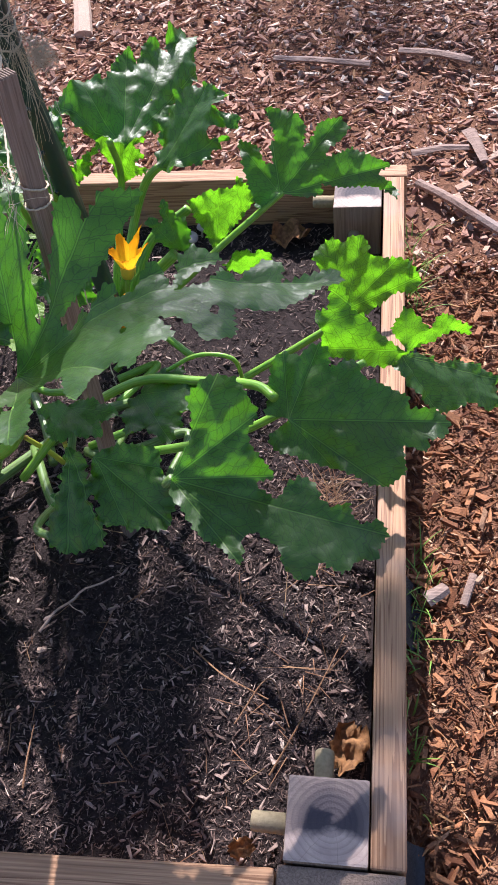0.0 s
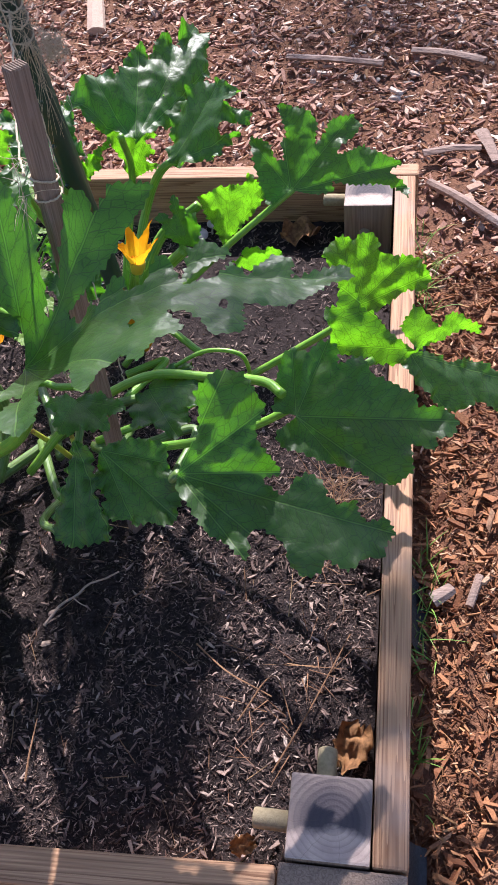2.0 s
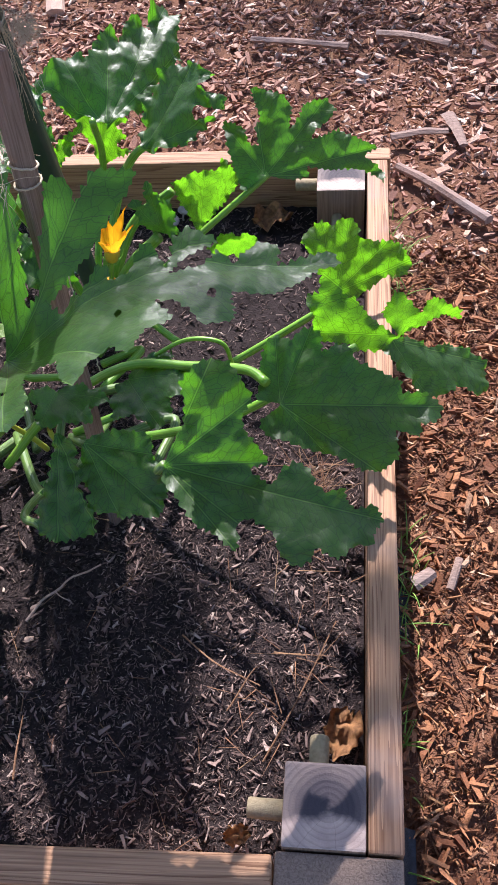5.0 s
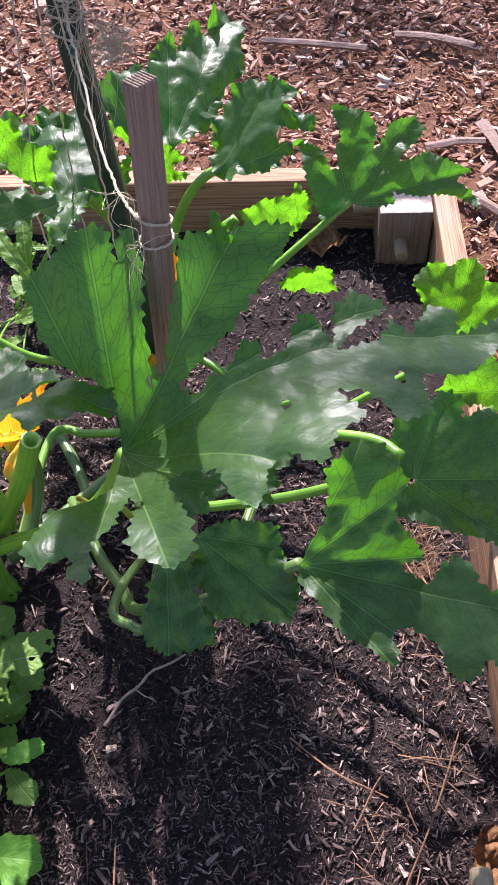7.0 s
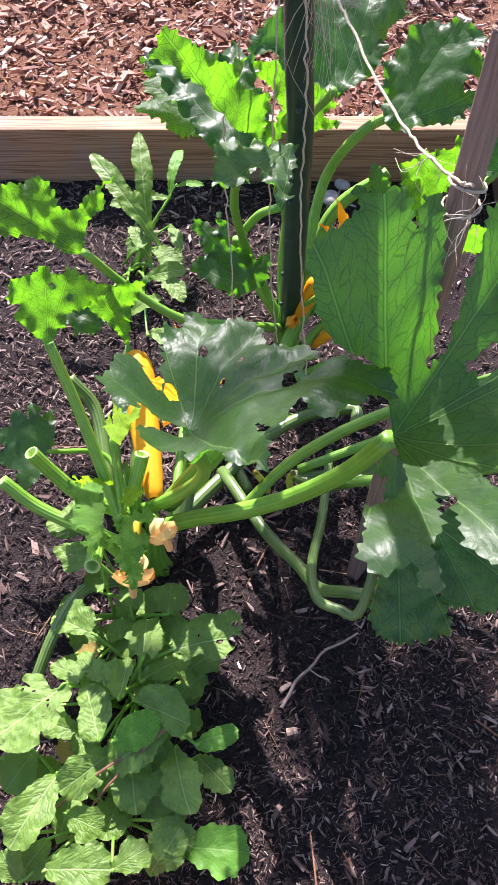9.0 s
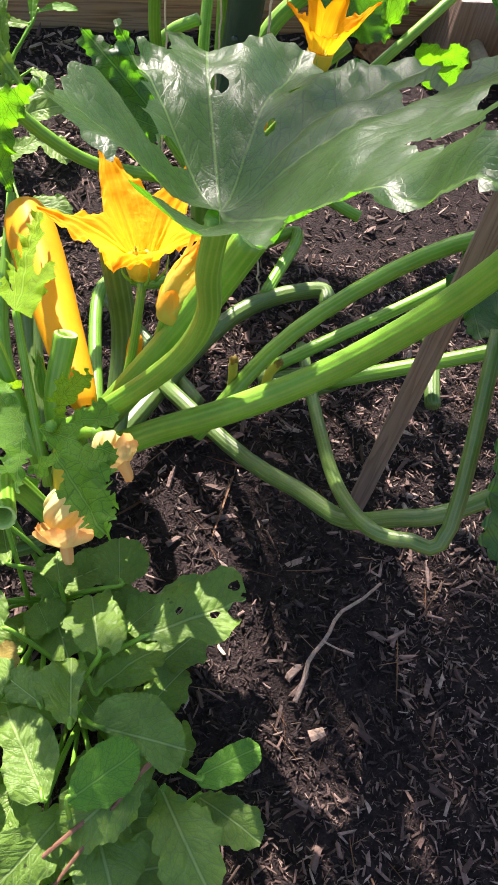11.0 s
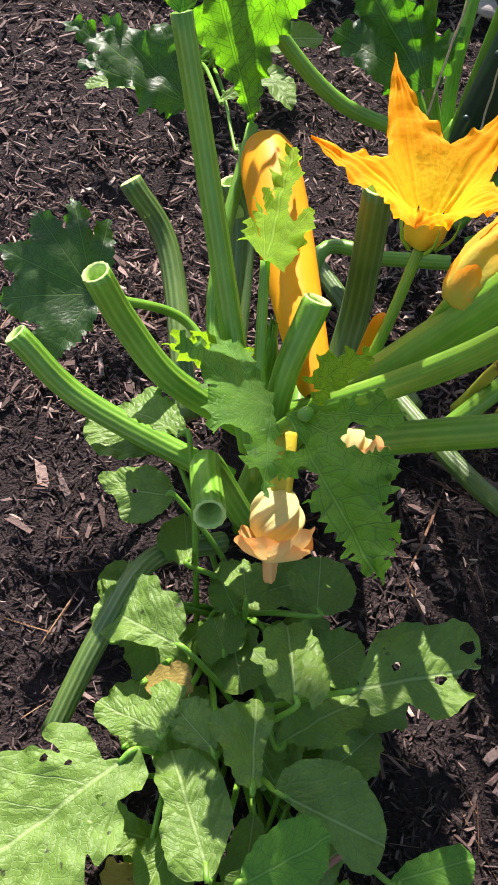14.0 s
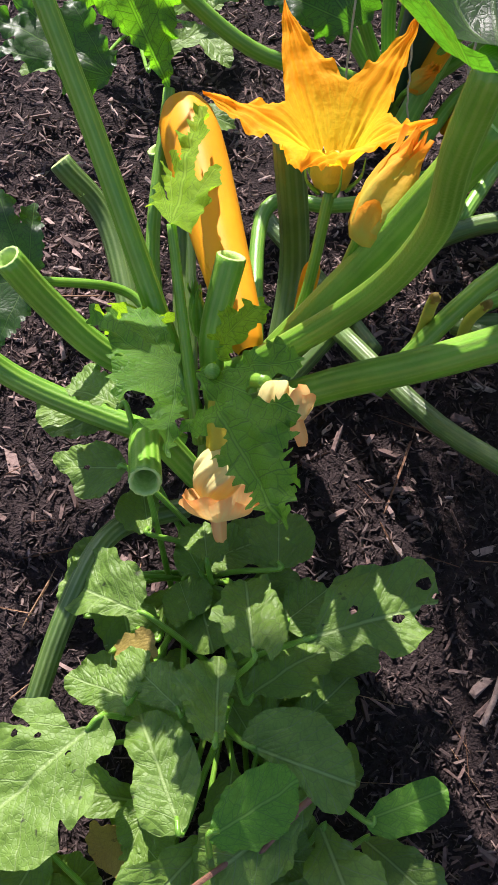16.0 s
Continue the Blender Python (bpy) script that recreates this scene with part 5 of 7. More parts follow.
lobed_leaf(plant_a, (-0.365, 1.183, 0.529), (-0.289, 1.220, 0.583), (0.098, -0.883, 0.460), [(-3.9, 9, 0), (7.7, 17, 0), (5.8, 25, 0), (11.8, 37, 0), (2.8, 51, 0), (-2.2, 66, 0), (0.4, 75, 0), (0, 85, 0), (5.5, 85, 0), (11.4, 79, 0), (18.4, 83, 0), (28.7, 81, 0), (36.9, 73, 0), (46.6, 79, 0), (59, 73, 0), (75.8, 73, 0), (87, 58, 0), (84.1, 46, 0), (102, 40, 0), (101.8, 19, 0), (122, 8, 0)], ribs=[7, 11, 13, 15, 18], thin=True, holes=[(40, 60, 4), (20, 55, 4)])
lobed_leaf(plant_b, (-0.361, 1.361, 0.480), (-0.412, 1.410, 0.551), (0.119, -0.776, 0.619), [(-44.5, 36, 0), (-58.6, 63, 0), (-50.8, 80, 0), (-56.8, 98, 0), (-37.3, 68, 0), (-26.9, 52, 0), (-6.8, 57, 0), (-9.1, 76, 0), (-6.8, 92, 0), (0, 102, 0), (7.5, 102, 0), (15.9, 116, 0), (26.1, 129, 0), (41.6, 130, 0), (49.1, 115, 0), (41.8, 71, 0), (38.9, 38, 0), (58.8, 17, 0)], ribs=[9, 3, 13, 12], thin=True)
lobed_leaf(plant_a, (-0.315, 1.311, 0.373), (-0.353, 1.343, 0.460), (0.194, -0.888, 0.416), [(13.4, 34, 0), (19.5, 71, 0), (23.6, 84, 0), (11.1, 85, 0), (0, 93, 0), (-10, 83, 0), (-28.8, 83, 0), (-43.6, 94, 0), (-39.8, 74, 0), (-32.9, 53, 0), (-31.7, 34, 0)], ribs=[4, 7, 2], thin=True)
near_edge = [(-4.5, 20, 0), (-35.3, 21, 0), (-45.2, 27, 0), (-36.5, 32, 0), (-26.2, 36, 0), (-16.6, 36, 0), (-5.5, 35, 0), (-3.2, 42, 0), (-5.8, 48, 0), (-11.7, 49, 0), (-11.6, 54, 0), (-7.8, 60, 0), (-7.3, 66, 0), (-5, 74, 0), (-4.2, 85, 0), (-2.2, 85, 0), (-2.5, 93, 0), (-0, 95, 0), (0, 102, 0), (2.3, 101, 0), (4.9, 100, 0), (4.6, 95, 0), (8.6, 93, 0)]
far_edge = [(8.5, 88, 0), (11.2, 92, 0), (12.9, 89, 0), (11.8, 82, 0), (14.5, 78, 0), (14.4, 72, 0), (18.1, 75, 0), (21, 73, 0), (22.6, 63, 0), (23.3, 68, 0), (27.5, 68, 0), (31.5, 62, 0), (30.3, 54, 0), (28.3, 43, 0), (27.5, 34, 0), (40.3, 43, 0), (43, 54, 0), (46.5, 59, 0), (50.7, 60, 0), (57.4, 54, 0), (64.5, 47, 0), (64, 39, 0), (60.7, 30, 0), (53.7, 20, 0)]
lobed_leaf(plant_a, (-0.297, 1.036, 0.429), (-0.266, 0.944, 0.456), (-0.628, 0.019, 0.778), near_edge + far_edge, ribs=[18, 33, 41, 3], young="dark", teeth=0.8, holes=[(60, 38, 3), (38, 40, 4)])
lobed_leaf(plant_a, (-0.297, 1.037, 0.429), (-0.237, 1.072, 0.501), (-0.694, -0.226, 0.683), [(-17.3, 11, 0), (-4.2, 18, 0), (22.6, 17, 0), (20.1, 23, 0), (22.8, 28, 0), (30.7, 31, 0), (21.1, 33, 0), (18.5, 37, 0), (9.3, 35, 0), (9.5, 42, 0), (2.4, 42, 0), (-0, 49, 0), (-6, 49, 0), (-13.9, 50, 0), (-12.6, 45, 0), (-14.9, 39, 0), (-18.1, 30, 0), (-25.6, 23, 0)], ribs=[11, 5, 9], young=True, teeth=0.6)
lobed_leaf(plant_a, (-0.306, 1.034, 0.437), (-0.379, 1.099, 0.418), (0.056, 0.339, 0.939), [(142.6, 17, 0), (138.6, 30, 0), (133.8, 39, 0), (132.5, 52, 0), (128.1, 57, 0), (123.9, 49, 0), (118.5, 49, 0), (113, 42, 0), (113, 32, 0), (101.2, 27, 0), (84, 28, 0), (78.1, 33, 0), (53.3, 32, 0), (37, 31, 0), (15.3, 37, 0), (5.6, 44, 0), (-0, 55, 0), (0, 64, 0), (-5.7, 66, 0), (-7.2, 59, 0), (-12.7, 62, 0), (-15.7, 56, 0), (-23.5, 60, 0), (-28.2, 52, 0), (-33.9, 54, 0), (-37.5, 45, 0), (-32.4, 35, 0), (-38.6, 30, 0), (-42.8, 19, 0), (-58.1, 10, 0)], ribs=[17, 4, 22, 11, 24], young="dark", teeth=0.8, holes=[(20, 30, 2.5)])
near_edge = [(35.6, 13, 0), (34.9, 19, 0), (42, 30, 0), (29.3, 31, 0), (29.8, 38, 0), (23, 39, 0), (25.6, 48, 0), (19.5, 49, 0), (16.8, 36, 0), (14.7, 28, 0), (16.9, 54, 0), (13.5, 51, 0), (14.8, 61, 0), (10.7, 55, 0), (7.6, 45, 0), (10.4, 72, 0), (6.4, 68, 0), (2.3, 55, 0), (6.6, 87, 0), (4.8, 88, 0), (1.2, 78, 0), (4.2, 105, 0), (1.8, 103, 0), (2.7, 119, 0)]
far_edge = [(0.5, 113, 0), (0, 126, 0), (-2.1, 112, 0), (-4.8, 99, 0), (-3.9, 92, 0), (-8.4, 80, 0), (-6, 75, 0), (-4.8, 67, 0), (-7.2, 49, 0), (-16, 38, 0), (-17.3, 54, 0), (-20.6, 58, 0), (-24.9, 49, 0), (-33.4, 42, 0), (-31.7, 36, 0), (-42.3, 34, 0), (-40.6, 28, 0), (-54.1, 26, 0), (-43.4, 22, 0), (-61.5, 20, 0), (-73.6, 14, 0), (-90.1, 10, 0), (-117.6, 13, 0), (-121.2, 7, 0)]
lobed_leaf(plant_a, (-0.310, 1.132, 0.427), (-0.296, 1.231, 0.417), (-0.251, 0.136, 0.958), near_edge + far_edge, ribs=[25, 2, 7, 35, 46, 15], young=True, teeth=0.3)
petiole(plant_a, [(-0.275, 1.085, 0.310), (-0.222, 1.076, 0.355), (-0.170, 1.058, 0.405), (-0.115, 1.045, 0.460), (-0.070, 1.025, 0.540), (-0.041, 1.011, 0.615)], 0.0095, 0.008)
petiole(plant_a, [(-0.180, 1.120, 0.280), (-0.100, 1.160, 0.360), (0.015, 1.175, 0.435), (0.115, 1.159, 0.455), (0.189, 1.126, 0.485), (0.218, 1.096, 0.495)], 0.0065, 0.006)
petiole(plant_a, [(0.053, 1.189, 0.440), (0.104, 1.192, 0.470), (0.151, 1.187, 0.470), (0.163, 1.184, 0.430)], 0.0028, 0.0028)
petiole(plant_a, [(-0.100, 1.200, 0.260), (0.100, 1.250, 0.330), (0.311, 1.298, 0.450)], 0.006, 0.005)
petiole(plant_a, [(-0.050, 1.180, 0.260), (0.150, 1.150, 0.360), (0.325, 1.167, 0.485)], 0.007, 0.005)
squash_leaf(plant_a, (-0.023, 1.047, 0.530), [(-0.044, 1.021, 0.550), (-0.030, 0.995, 0.530), (0.024, 1.013, 0.520), (0.044, 1.035, 0.530)], sinus=0.85, seed=18)
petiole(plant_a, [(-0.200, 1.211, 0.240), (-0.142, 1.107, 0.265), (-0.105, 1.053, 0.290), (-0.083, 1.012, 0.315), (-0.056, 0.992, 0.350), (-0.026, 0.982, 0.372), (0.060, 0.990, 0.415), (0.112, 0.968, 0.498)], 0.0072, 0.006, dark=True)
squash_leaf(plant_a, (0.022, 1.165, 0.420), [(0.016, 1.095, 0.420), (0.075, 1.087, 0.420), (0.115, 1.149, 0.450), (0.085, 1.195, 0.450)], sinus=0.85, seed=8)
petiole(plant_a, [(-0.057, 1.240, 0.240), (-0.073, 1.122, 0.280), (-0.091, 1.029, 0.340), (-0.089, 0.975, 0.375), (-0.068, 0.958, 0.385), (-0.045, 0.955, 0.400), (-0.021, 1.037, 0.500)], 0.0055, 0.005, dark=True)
petiole(plant_a, [(-0.285, 1.100, 0.330), (-0.250, 1.085, 0.380), (-0.212, 1.066, 0.450), (-0.200, 1.045, 0.515), (-0.206, 1.028, 0.570), (-0.206, 1.019, 0.611)], 0.0075, 0.006)
petiole(plant_a, [(-0.303, 1.075, 0.330), (-0.326, 1.120, 0.400), (-0.346, 1.156, 0.465), (-0.365, 1.183, 0.529)], 0.0072, 0.0052)
petiole(plant_a, [(-0.320, 1.140, 0.280), (-0.330, 1.220, 0.310), (-0.315, 1.311, 0.373)], 0.006, 0.004)
squash_leaf(plant_a, (-0.409, 1.180, 0.330), [(-0.431, 1.138, 0.310), (-0.469, 1.176, 0.320), (-0.471, 1.201, 0.340), (-0.451, 1.219, 0.360), (-0.428, 1.233, 0.360), (-0.405, 1.227, 0.350)], sinus=0.85, seed=12)
petiole(plant_a, [(-0.310, 1.140, 0.270), (-0.347, 1.206, 0.280), (-0.409, 1.180, 0.330)], 0.004, 0.003)
squash_leaf(plant_a, (-0.363, 1.379, 0.330), [(-0.401, 1.368, 0.330), (-0.439, 1.372, 0.360), (-0.458, 1.404, 0.370), (-0.430, 1.414, 0.370), (-0.390, 1.417, 0.370)], sinus=0.85, seed=13)
petiole(plant_a, [(-0.299, 1.060, 0.320), (-0.305, 1.095, 0.375), (-0.310, 1.134, 0.427)], 0.0040, 0.0026)
squash_leaf(plant_a, (-0.342, 1.104, 0.370), [(-0.359, 1.109, 0.380), (-0.354, 1.107, 0.390), (-0.333, 1.101, 0.400), (-0.312, 1.101, 0.390), (-0.318, 1.101, 0.370)], sinus=0.65, tooth=0.2, young=True, seed=16)
petiole(plant_a, [(-0.290, 1.090, 0.300), (-0.292, 1.070, 0.360), (-0.290, 1.030, 0.440)], 0.004, 0.0035)
petiole(plant_b, [(-0.115, 1.475, 0.220), (-0.090, 1.500, 0.330), (-0.065, 1.566, 0.420), (-0.023, 1.561, 0.500), (0.028, 1.566, 0.530)], 0.008, 0.006)
petiole(plant_b, [(-0.115, 1.475, 0.220), (-0.120, 1.540, 0.300), (-0.098, 1.630, 0.440), (-0.065, 1.532, 0.580)], 0.007, 0.005)
petiole(plant_b, [(-0.115, 1.475, 0.220), (-0.000, 1.480, 0.330), (0.084, 1.506, 0.400), (0.186, 1.563, 0.462)], 0.006, 0.005)
squash_leaf(plant_b, (0.120, 1.530, 0.330), [(0.083, 1.509, 0.360), (0.103, 1.520, 0.380), (0.163, 1.524, 0.370), (0.170, 1.517, 0.340)], sinus=0.88, thin=True, seed=33)
petiole(plant_b, [(-0.115, 1.475, 0.220), (-0.116, 1.477, 0.400), (-0.121, 1.458, 0.500), (-0.120, 1.348, 0.640)], 0.008, 0.005)
petiole(plant_b, [(-0.115, 1.475, 0.220), (-0.168, 1.497, 0.350), (-0.183, 1.437, 0.500), (-0.153, 1.330, 0.660)], 0.006, 0.005)
petiole(plant_b, [(-0.178, 1.574, 0.320), (-0.153, 1.566, 0.360), (-0.126, 1.557, 0.380)], 0.006, 0.006)
squash_leaf(plant_b, (-0.221, 1.582, 0.480), [(-0.274, 1.594, 0.480), (-0.315, 1.614, 0.500), (-0.307, 1.684, 0.520), (-0.251, 1.666, 0.540), (-0.215, 1.604, 0.540)], sinus=0.85, thin=True, seed=27)
squash_leaf(plant_b, (-0.177, 1.491, 0.520), [(-0.233, 1.516, 0.540), (-0.299, 1.641, 0.560), (-0.242, 1.648, 0.570), (-0.184, 1.648, 0.570), (-0.141, 1.564, 0.550)], sinus=0.88, seed=28)
squash_leaf(plant_b, (-0.164, 1.510, 0.500), [(-0.142, 1.522, 0.500), (-0.108, 1.556, 0.530), (-0.097, 1.571, 0.550), (-0.138, 1.530, 0.540), (-0.170, 1.520, 0.520)], sinus=0.8, thin=True, seed=34)
petiole(plant_b, [(-0.115, 1.475, 0.220), (-0.170, 1.400, 0.310), (-0.251, 1.367, 0.360), (-0.313, 1.364, 0.420), (-0.357, 1.354, 0.491)], 0.0065, 0.005)
squash_leaf(plant_b, (-0.160, 1.469, 0.310), [(-0.247, 1.487, 0.340), (-0.243, 1.537, 0.380), (-0.211, 1.534, 0.390), (-0.183, 1.487, 0.370), (-0.141, 1.491, 0.350)], sinus=0.8, seed=30)
squash_leaf(plant_b, (0.021, 1.499, 0.400), [(-0.028, 1.518, 0.450), (-0.006, 1.538, 0.470), (0.036, 1.506, 0.460), (0.047, 1.477, 0.420)], sinus=0.8, seed=32)
petiole(plant_b, [(-0.115, 1.475, 0.220), (-0.055, 1.558, 0.360), (0.023, 1.583, 0.420)], 0.01, 0.008)
petiole(plant_b, [(-0.120, 1.420, 0.230), (-0.053, 1.490, 0.330), (0.011, 1.490, 0.400)], 0.01, 0.009)
petiole(plant_b, [(-0.115, 1.475, 0.220), (-0.173, 1.522, 0.300), (-0.186, 1.516, 0.360)], 0.007, 0.006)
petiole(plant_b, [(-0.110, 1.400, 0.220), (-0.048, 1.445, 0.270), (0.035, 1.395, 0.260)], 0.006, 0.006)
petiole(plant_b, [(-0.100, 1.380, 0.220), (-0.031, 1.395, 0.240), (-0.081, 1.309, 0.240)], 0.007, 0.006)
petiole(plant_a, [(-0.255, 1.110, 0.330), (-0.198, 1.106, 0.440), (-0.165, 1.098, 0.524)], 0.0115, 0.0105, cut=True)
petiole(plant_a, [(-0.287, 1.085, 0.310), (-0.290, 1.100, 0.365), (-0.278, 1.126, 0.410)], 0.0065, 0.0082, cut=True)
petiole(plant_a, [(-0.305, 1.110, 0.300), (-0.355, 1.113, 0.340), (-0.383, 1.120, 0.380), (-0.399, 1.123, 0.415)], 0.0085, 0.008, cut=True)
petiole(plant_a, [(-0.310, 1.080, 0.280), (-0.406, 1.110, 0.310), (-0.448, 1.126, 0.350)], 0.008, 0.0075, cut=True)
petiole(plant_a, [(-0.300, 1.060, 0.270), (-0.328, 1.063, 0.328), (-0.327, 1.012, 0.364)], 0.0080, 0.0088, cut=True)
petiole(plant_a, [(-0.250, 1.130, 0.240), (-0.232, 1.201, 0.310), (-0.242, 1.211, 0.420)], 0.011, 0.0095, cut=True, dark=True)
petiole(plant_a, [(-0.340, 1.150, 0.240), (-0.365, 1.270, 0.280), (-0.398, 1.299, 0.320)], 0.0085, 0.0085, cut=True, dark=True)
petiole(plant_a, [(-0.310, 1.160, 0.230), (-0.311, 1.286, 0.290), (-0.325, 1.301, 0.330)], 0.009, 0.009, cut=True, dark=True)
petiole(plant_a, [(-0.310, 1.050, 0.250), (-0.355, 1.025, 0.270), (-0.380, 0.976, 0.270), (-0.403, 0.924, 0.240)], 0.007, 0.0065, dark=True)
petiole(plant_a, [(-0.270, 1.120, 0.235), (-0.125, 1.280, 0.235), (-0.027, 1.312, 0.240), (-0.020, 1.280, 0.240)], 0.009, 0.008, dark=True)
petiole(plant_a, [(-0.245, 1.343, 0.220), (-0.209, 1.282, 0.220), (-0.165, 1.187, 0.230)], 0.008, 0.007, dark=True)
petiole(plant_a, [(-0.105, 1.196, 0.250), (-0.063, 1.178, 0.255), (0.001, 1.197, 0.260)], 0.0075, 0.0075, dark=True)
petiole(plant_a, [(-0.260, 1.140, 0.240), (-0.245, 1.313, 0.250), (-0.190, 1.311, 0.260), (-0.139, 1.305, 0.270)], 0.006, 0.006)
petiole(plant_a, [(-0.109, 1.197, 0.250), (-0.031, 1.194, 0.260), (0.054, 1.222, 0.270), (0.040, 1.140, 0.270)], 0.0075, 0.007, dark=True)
lobed_leaf(radish_c, (-0.330, 0.964, 0.287), (-0.419, 1.009, 0.278), (-0.148, -0.098, 0.984), [(11.3, 11, 0), (22.9, 20, 0), (19.1, 32, 0), (20.4, 47, 0), (11, 61, 0), (-0, 64, 0), (-13.3, 61, 0), (-27.1, 57, 0), (-38.2, 48, 0), (-37.6, 39, 0), (-49.6, 34, 0), (-56.4, 24, 0), (-56.7, 13, 0), (-24.1, 9, 0)], ribs=[5], look="spotted")
lobed_leaf(radish_c, (-0.272, 0.930, 0.312), (-0.275, 1.027, 0.287), (-0.000, 0.242, 0.970), [(62.9, 11, 0), (48.9, 20, 0), (33.7, 30, 0), (39, 36, 0), (28.7, 42, 0), (20.2, 44, 0), (14.3, 54, 0), (-0, 57, 0), (-13, 59, 0), (-16.8, 50, 0), (-29, 41, 0), (-44.9, 31, 0), (-66.6, 20, 0), (-94.9, 10, 0), (-60.1, 8, 0), (-23.7, 7, 0)], ribs=[7], look="radish")
lobed_leaf(radish_c, (-0.245, 0.942, 0.303), (-0.150, 0.961, 0.328), (-0.241, -0.097, 0.966), [(36, 15, 0), (43.8, 25, 0), (46.5, 40, 0), (38.9, 49, 0), (35, 55, 0), (23.2, 68, 0), (22.9, 76, 0), (18.6, 83, 0), (11.5, 84, 0), (0, 79, 0), (0.4, 70, 0), (-3.4, 64, 0), (-7.9, 66, 0), (-10.9, 73, 0), (-14.4, 68, 0), (-22.3, 60, 0), (-27.5, 51, 0), (-22.5, 44, 0), (-19.6, 35, 0), (-28.4, 30, 0), (-47.8, 21, 0), (-28.4, 14, 0), (-33.4, 8, 0)], ribs=[9], look="spotted", holes=[(14, 34, 3.2), (-3, 55, 3.4), (9, 76, 4.5), (3, 79, 2.2), (24, 8, 3.0)])
lobed_leaf(radish_c, (-0.352, 0.907, 0.298), (-0.430, 0.845, 0.303), (-0.049, 0.148, 0.988), [(-1.1, 8, 0), (-20.7, 18, 0), (-51.5, 26, 0), (-59.2, 35, 0), (-53.6, 47, 0), (-44.6, 51, 0), (-33.5, 40, 0), (-37.8, 54, 0), (-36, 71, 0), (-31, 87, 0), (-15.5, 97, 0), (-0, 99, 0), (14.9, 88, 0), (28.5, 79, 0), (34.6, 67, 0), (30.1, 55, 0), (36.9, 58, 0), (46.6, 45, 0), (45.1, 35, 0), (34.8, 28, 0), (60, 21, 0), (78.5, 14, 0)], ribs=[11], look="spotted", holes=[(8, 26, 1.6), (16, 30, 1.8), (-24, 36, 1.8), (-30, 48, 2.6), (22, 42, 1.6)])
lobed_leaf(radish_c, (-0.311, 0.848, 0.297), (-0.348, 0.941, 0.293), (-0.100, -0.000, 0.995), [(75.1, 12, 0), (60.4, 20, 0), (43.8, 26, 0), (30.8, 34, 0), (15, 43, 0), (13.5, 55, 0), (7.8, 64, 0), (-0, 67, 0), (-8.7, 64, 0), (-18, 57, 0), (-26.7, 48, 0), (-36, 36, 0), (-43.7, 27, 0), (-46.2, 16, 0), (-55.7, 6, 0)], ribs=[7], look="spotted")
lobed_leaf(radish_a, (-0.339, 0.917, 0.288), (-0.429, 0.959, 0.275), (-0.099, 0.099, 0.990), [(87.7, 12, 0), (38.1, 16, 0), (24.6, 28, 0), (10.7, 41, 0), (-0, 43, 0), (-11, 38, 0), (-24.6, 28, 0), (-41.5, 21, 0), (-42, 28, 0), (-64.9, 30, 0), (-84.9, 28, 0), (-95.2, 18, 0), (-89.4, 7, 0)], ribs=[4], look="radish")
lobed_leaf(radish_c, (-0.293, 0.887, 0.310), (-0.287, 0.985, 0.290), (0.098, 0.195, 0.976), [(63.4, 8, 0), (50.4, 20, 0), (38.9, 30, 0), (40.2, 38, 0), (33.3, 46, 0), (14.4, 49, 0), (0, 54, 0), (-9.1, 53, 0), (-13.8, 43, 0), (-12.5, 26, 0), (-19.2, 14, 0), (-53.4, 5, 0)], ribs=[6], look="radish")
lobed_leaf(radish_a, (-0.311, 0.908, 0.293), (-0.382, 0.978, 0.286), (-0.195, -0.098, 0.976), [(31.3, 14, 0), (28.8, 24, 0), (14.8, 30, 0), (-0, 36, 0), (-18.6, 33, 0), (-34, 28, 0), (-39.2, 18, 0), (-51.4, 8, 0)], ribs=[3], look="radish")
lobed_leaf(radish_a, (-0.277, 0.916, 0.280), (-0.194, 0.972, 0.277), (-0.098, 0.195, 0.976), [(42.6, 17, 0), (22.5, 31, 0), (13.4, 50, 0), (-0, 60, 0), (-8.4, 59, 0), (-17.3, 51, 0), (-20.2, 40, 0), (-27.3, 45, 0), (-32.3, 35, 0), (-35.5, 22, 0), (-21.5, 10, 0)], ribs=[3], look="radish")
lobed_leaf(radish_c, (-0.279, 0.891, 0.292), (-0.187, 0.852, 0.300), (-0.147, -0.147, 0.978), [(90.6, 12, 0), (68.6, 23, 0), (51.3, 35, 0), (38.7, 45, 0), (25.1, 51, 0), (14.3, 58, 0), (-0, 63, 0), (-14, 63, 0), (-19.4, 53, 0), (-16.9, 40, 0), (-11.7, 26, 0), (-15, 13, 0)], ribs=[6], look="radish")
lobed_leaf(radish_b, (-0.298, 0.845, 0.296), (-0.208, 0.887, 0.308), (0.089, -0.445, 0.891), [(48.2, 17, 0), (40.1, 30, 0), (23.6, 44, 0), (12.3, 52, 0), (0, 53, 0), (-11.9, 49, 0), (-24.8, 41, 0), (-44.5, 25, 0), (-68.4, 9, 0)], ribs=[4], look="fresh")
lobed_leaf(radish_c, (-0.215, 0.852, 0.274), (-0.121, 0.879, 0.296), (-0.195, -0.098, 0.976), [(30.4, 14, 0), (18.1, 30, 0), (11.1, 44, 0), (0, 48, 0), (-12.5, 45, 0), (-26.7, 32, 0), (-50.2, 17, 0), (-76.7, 8, 0)], ribs=[3], look="fresh")
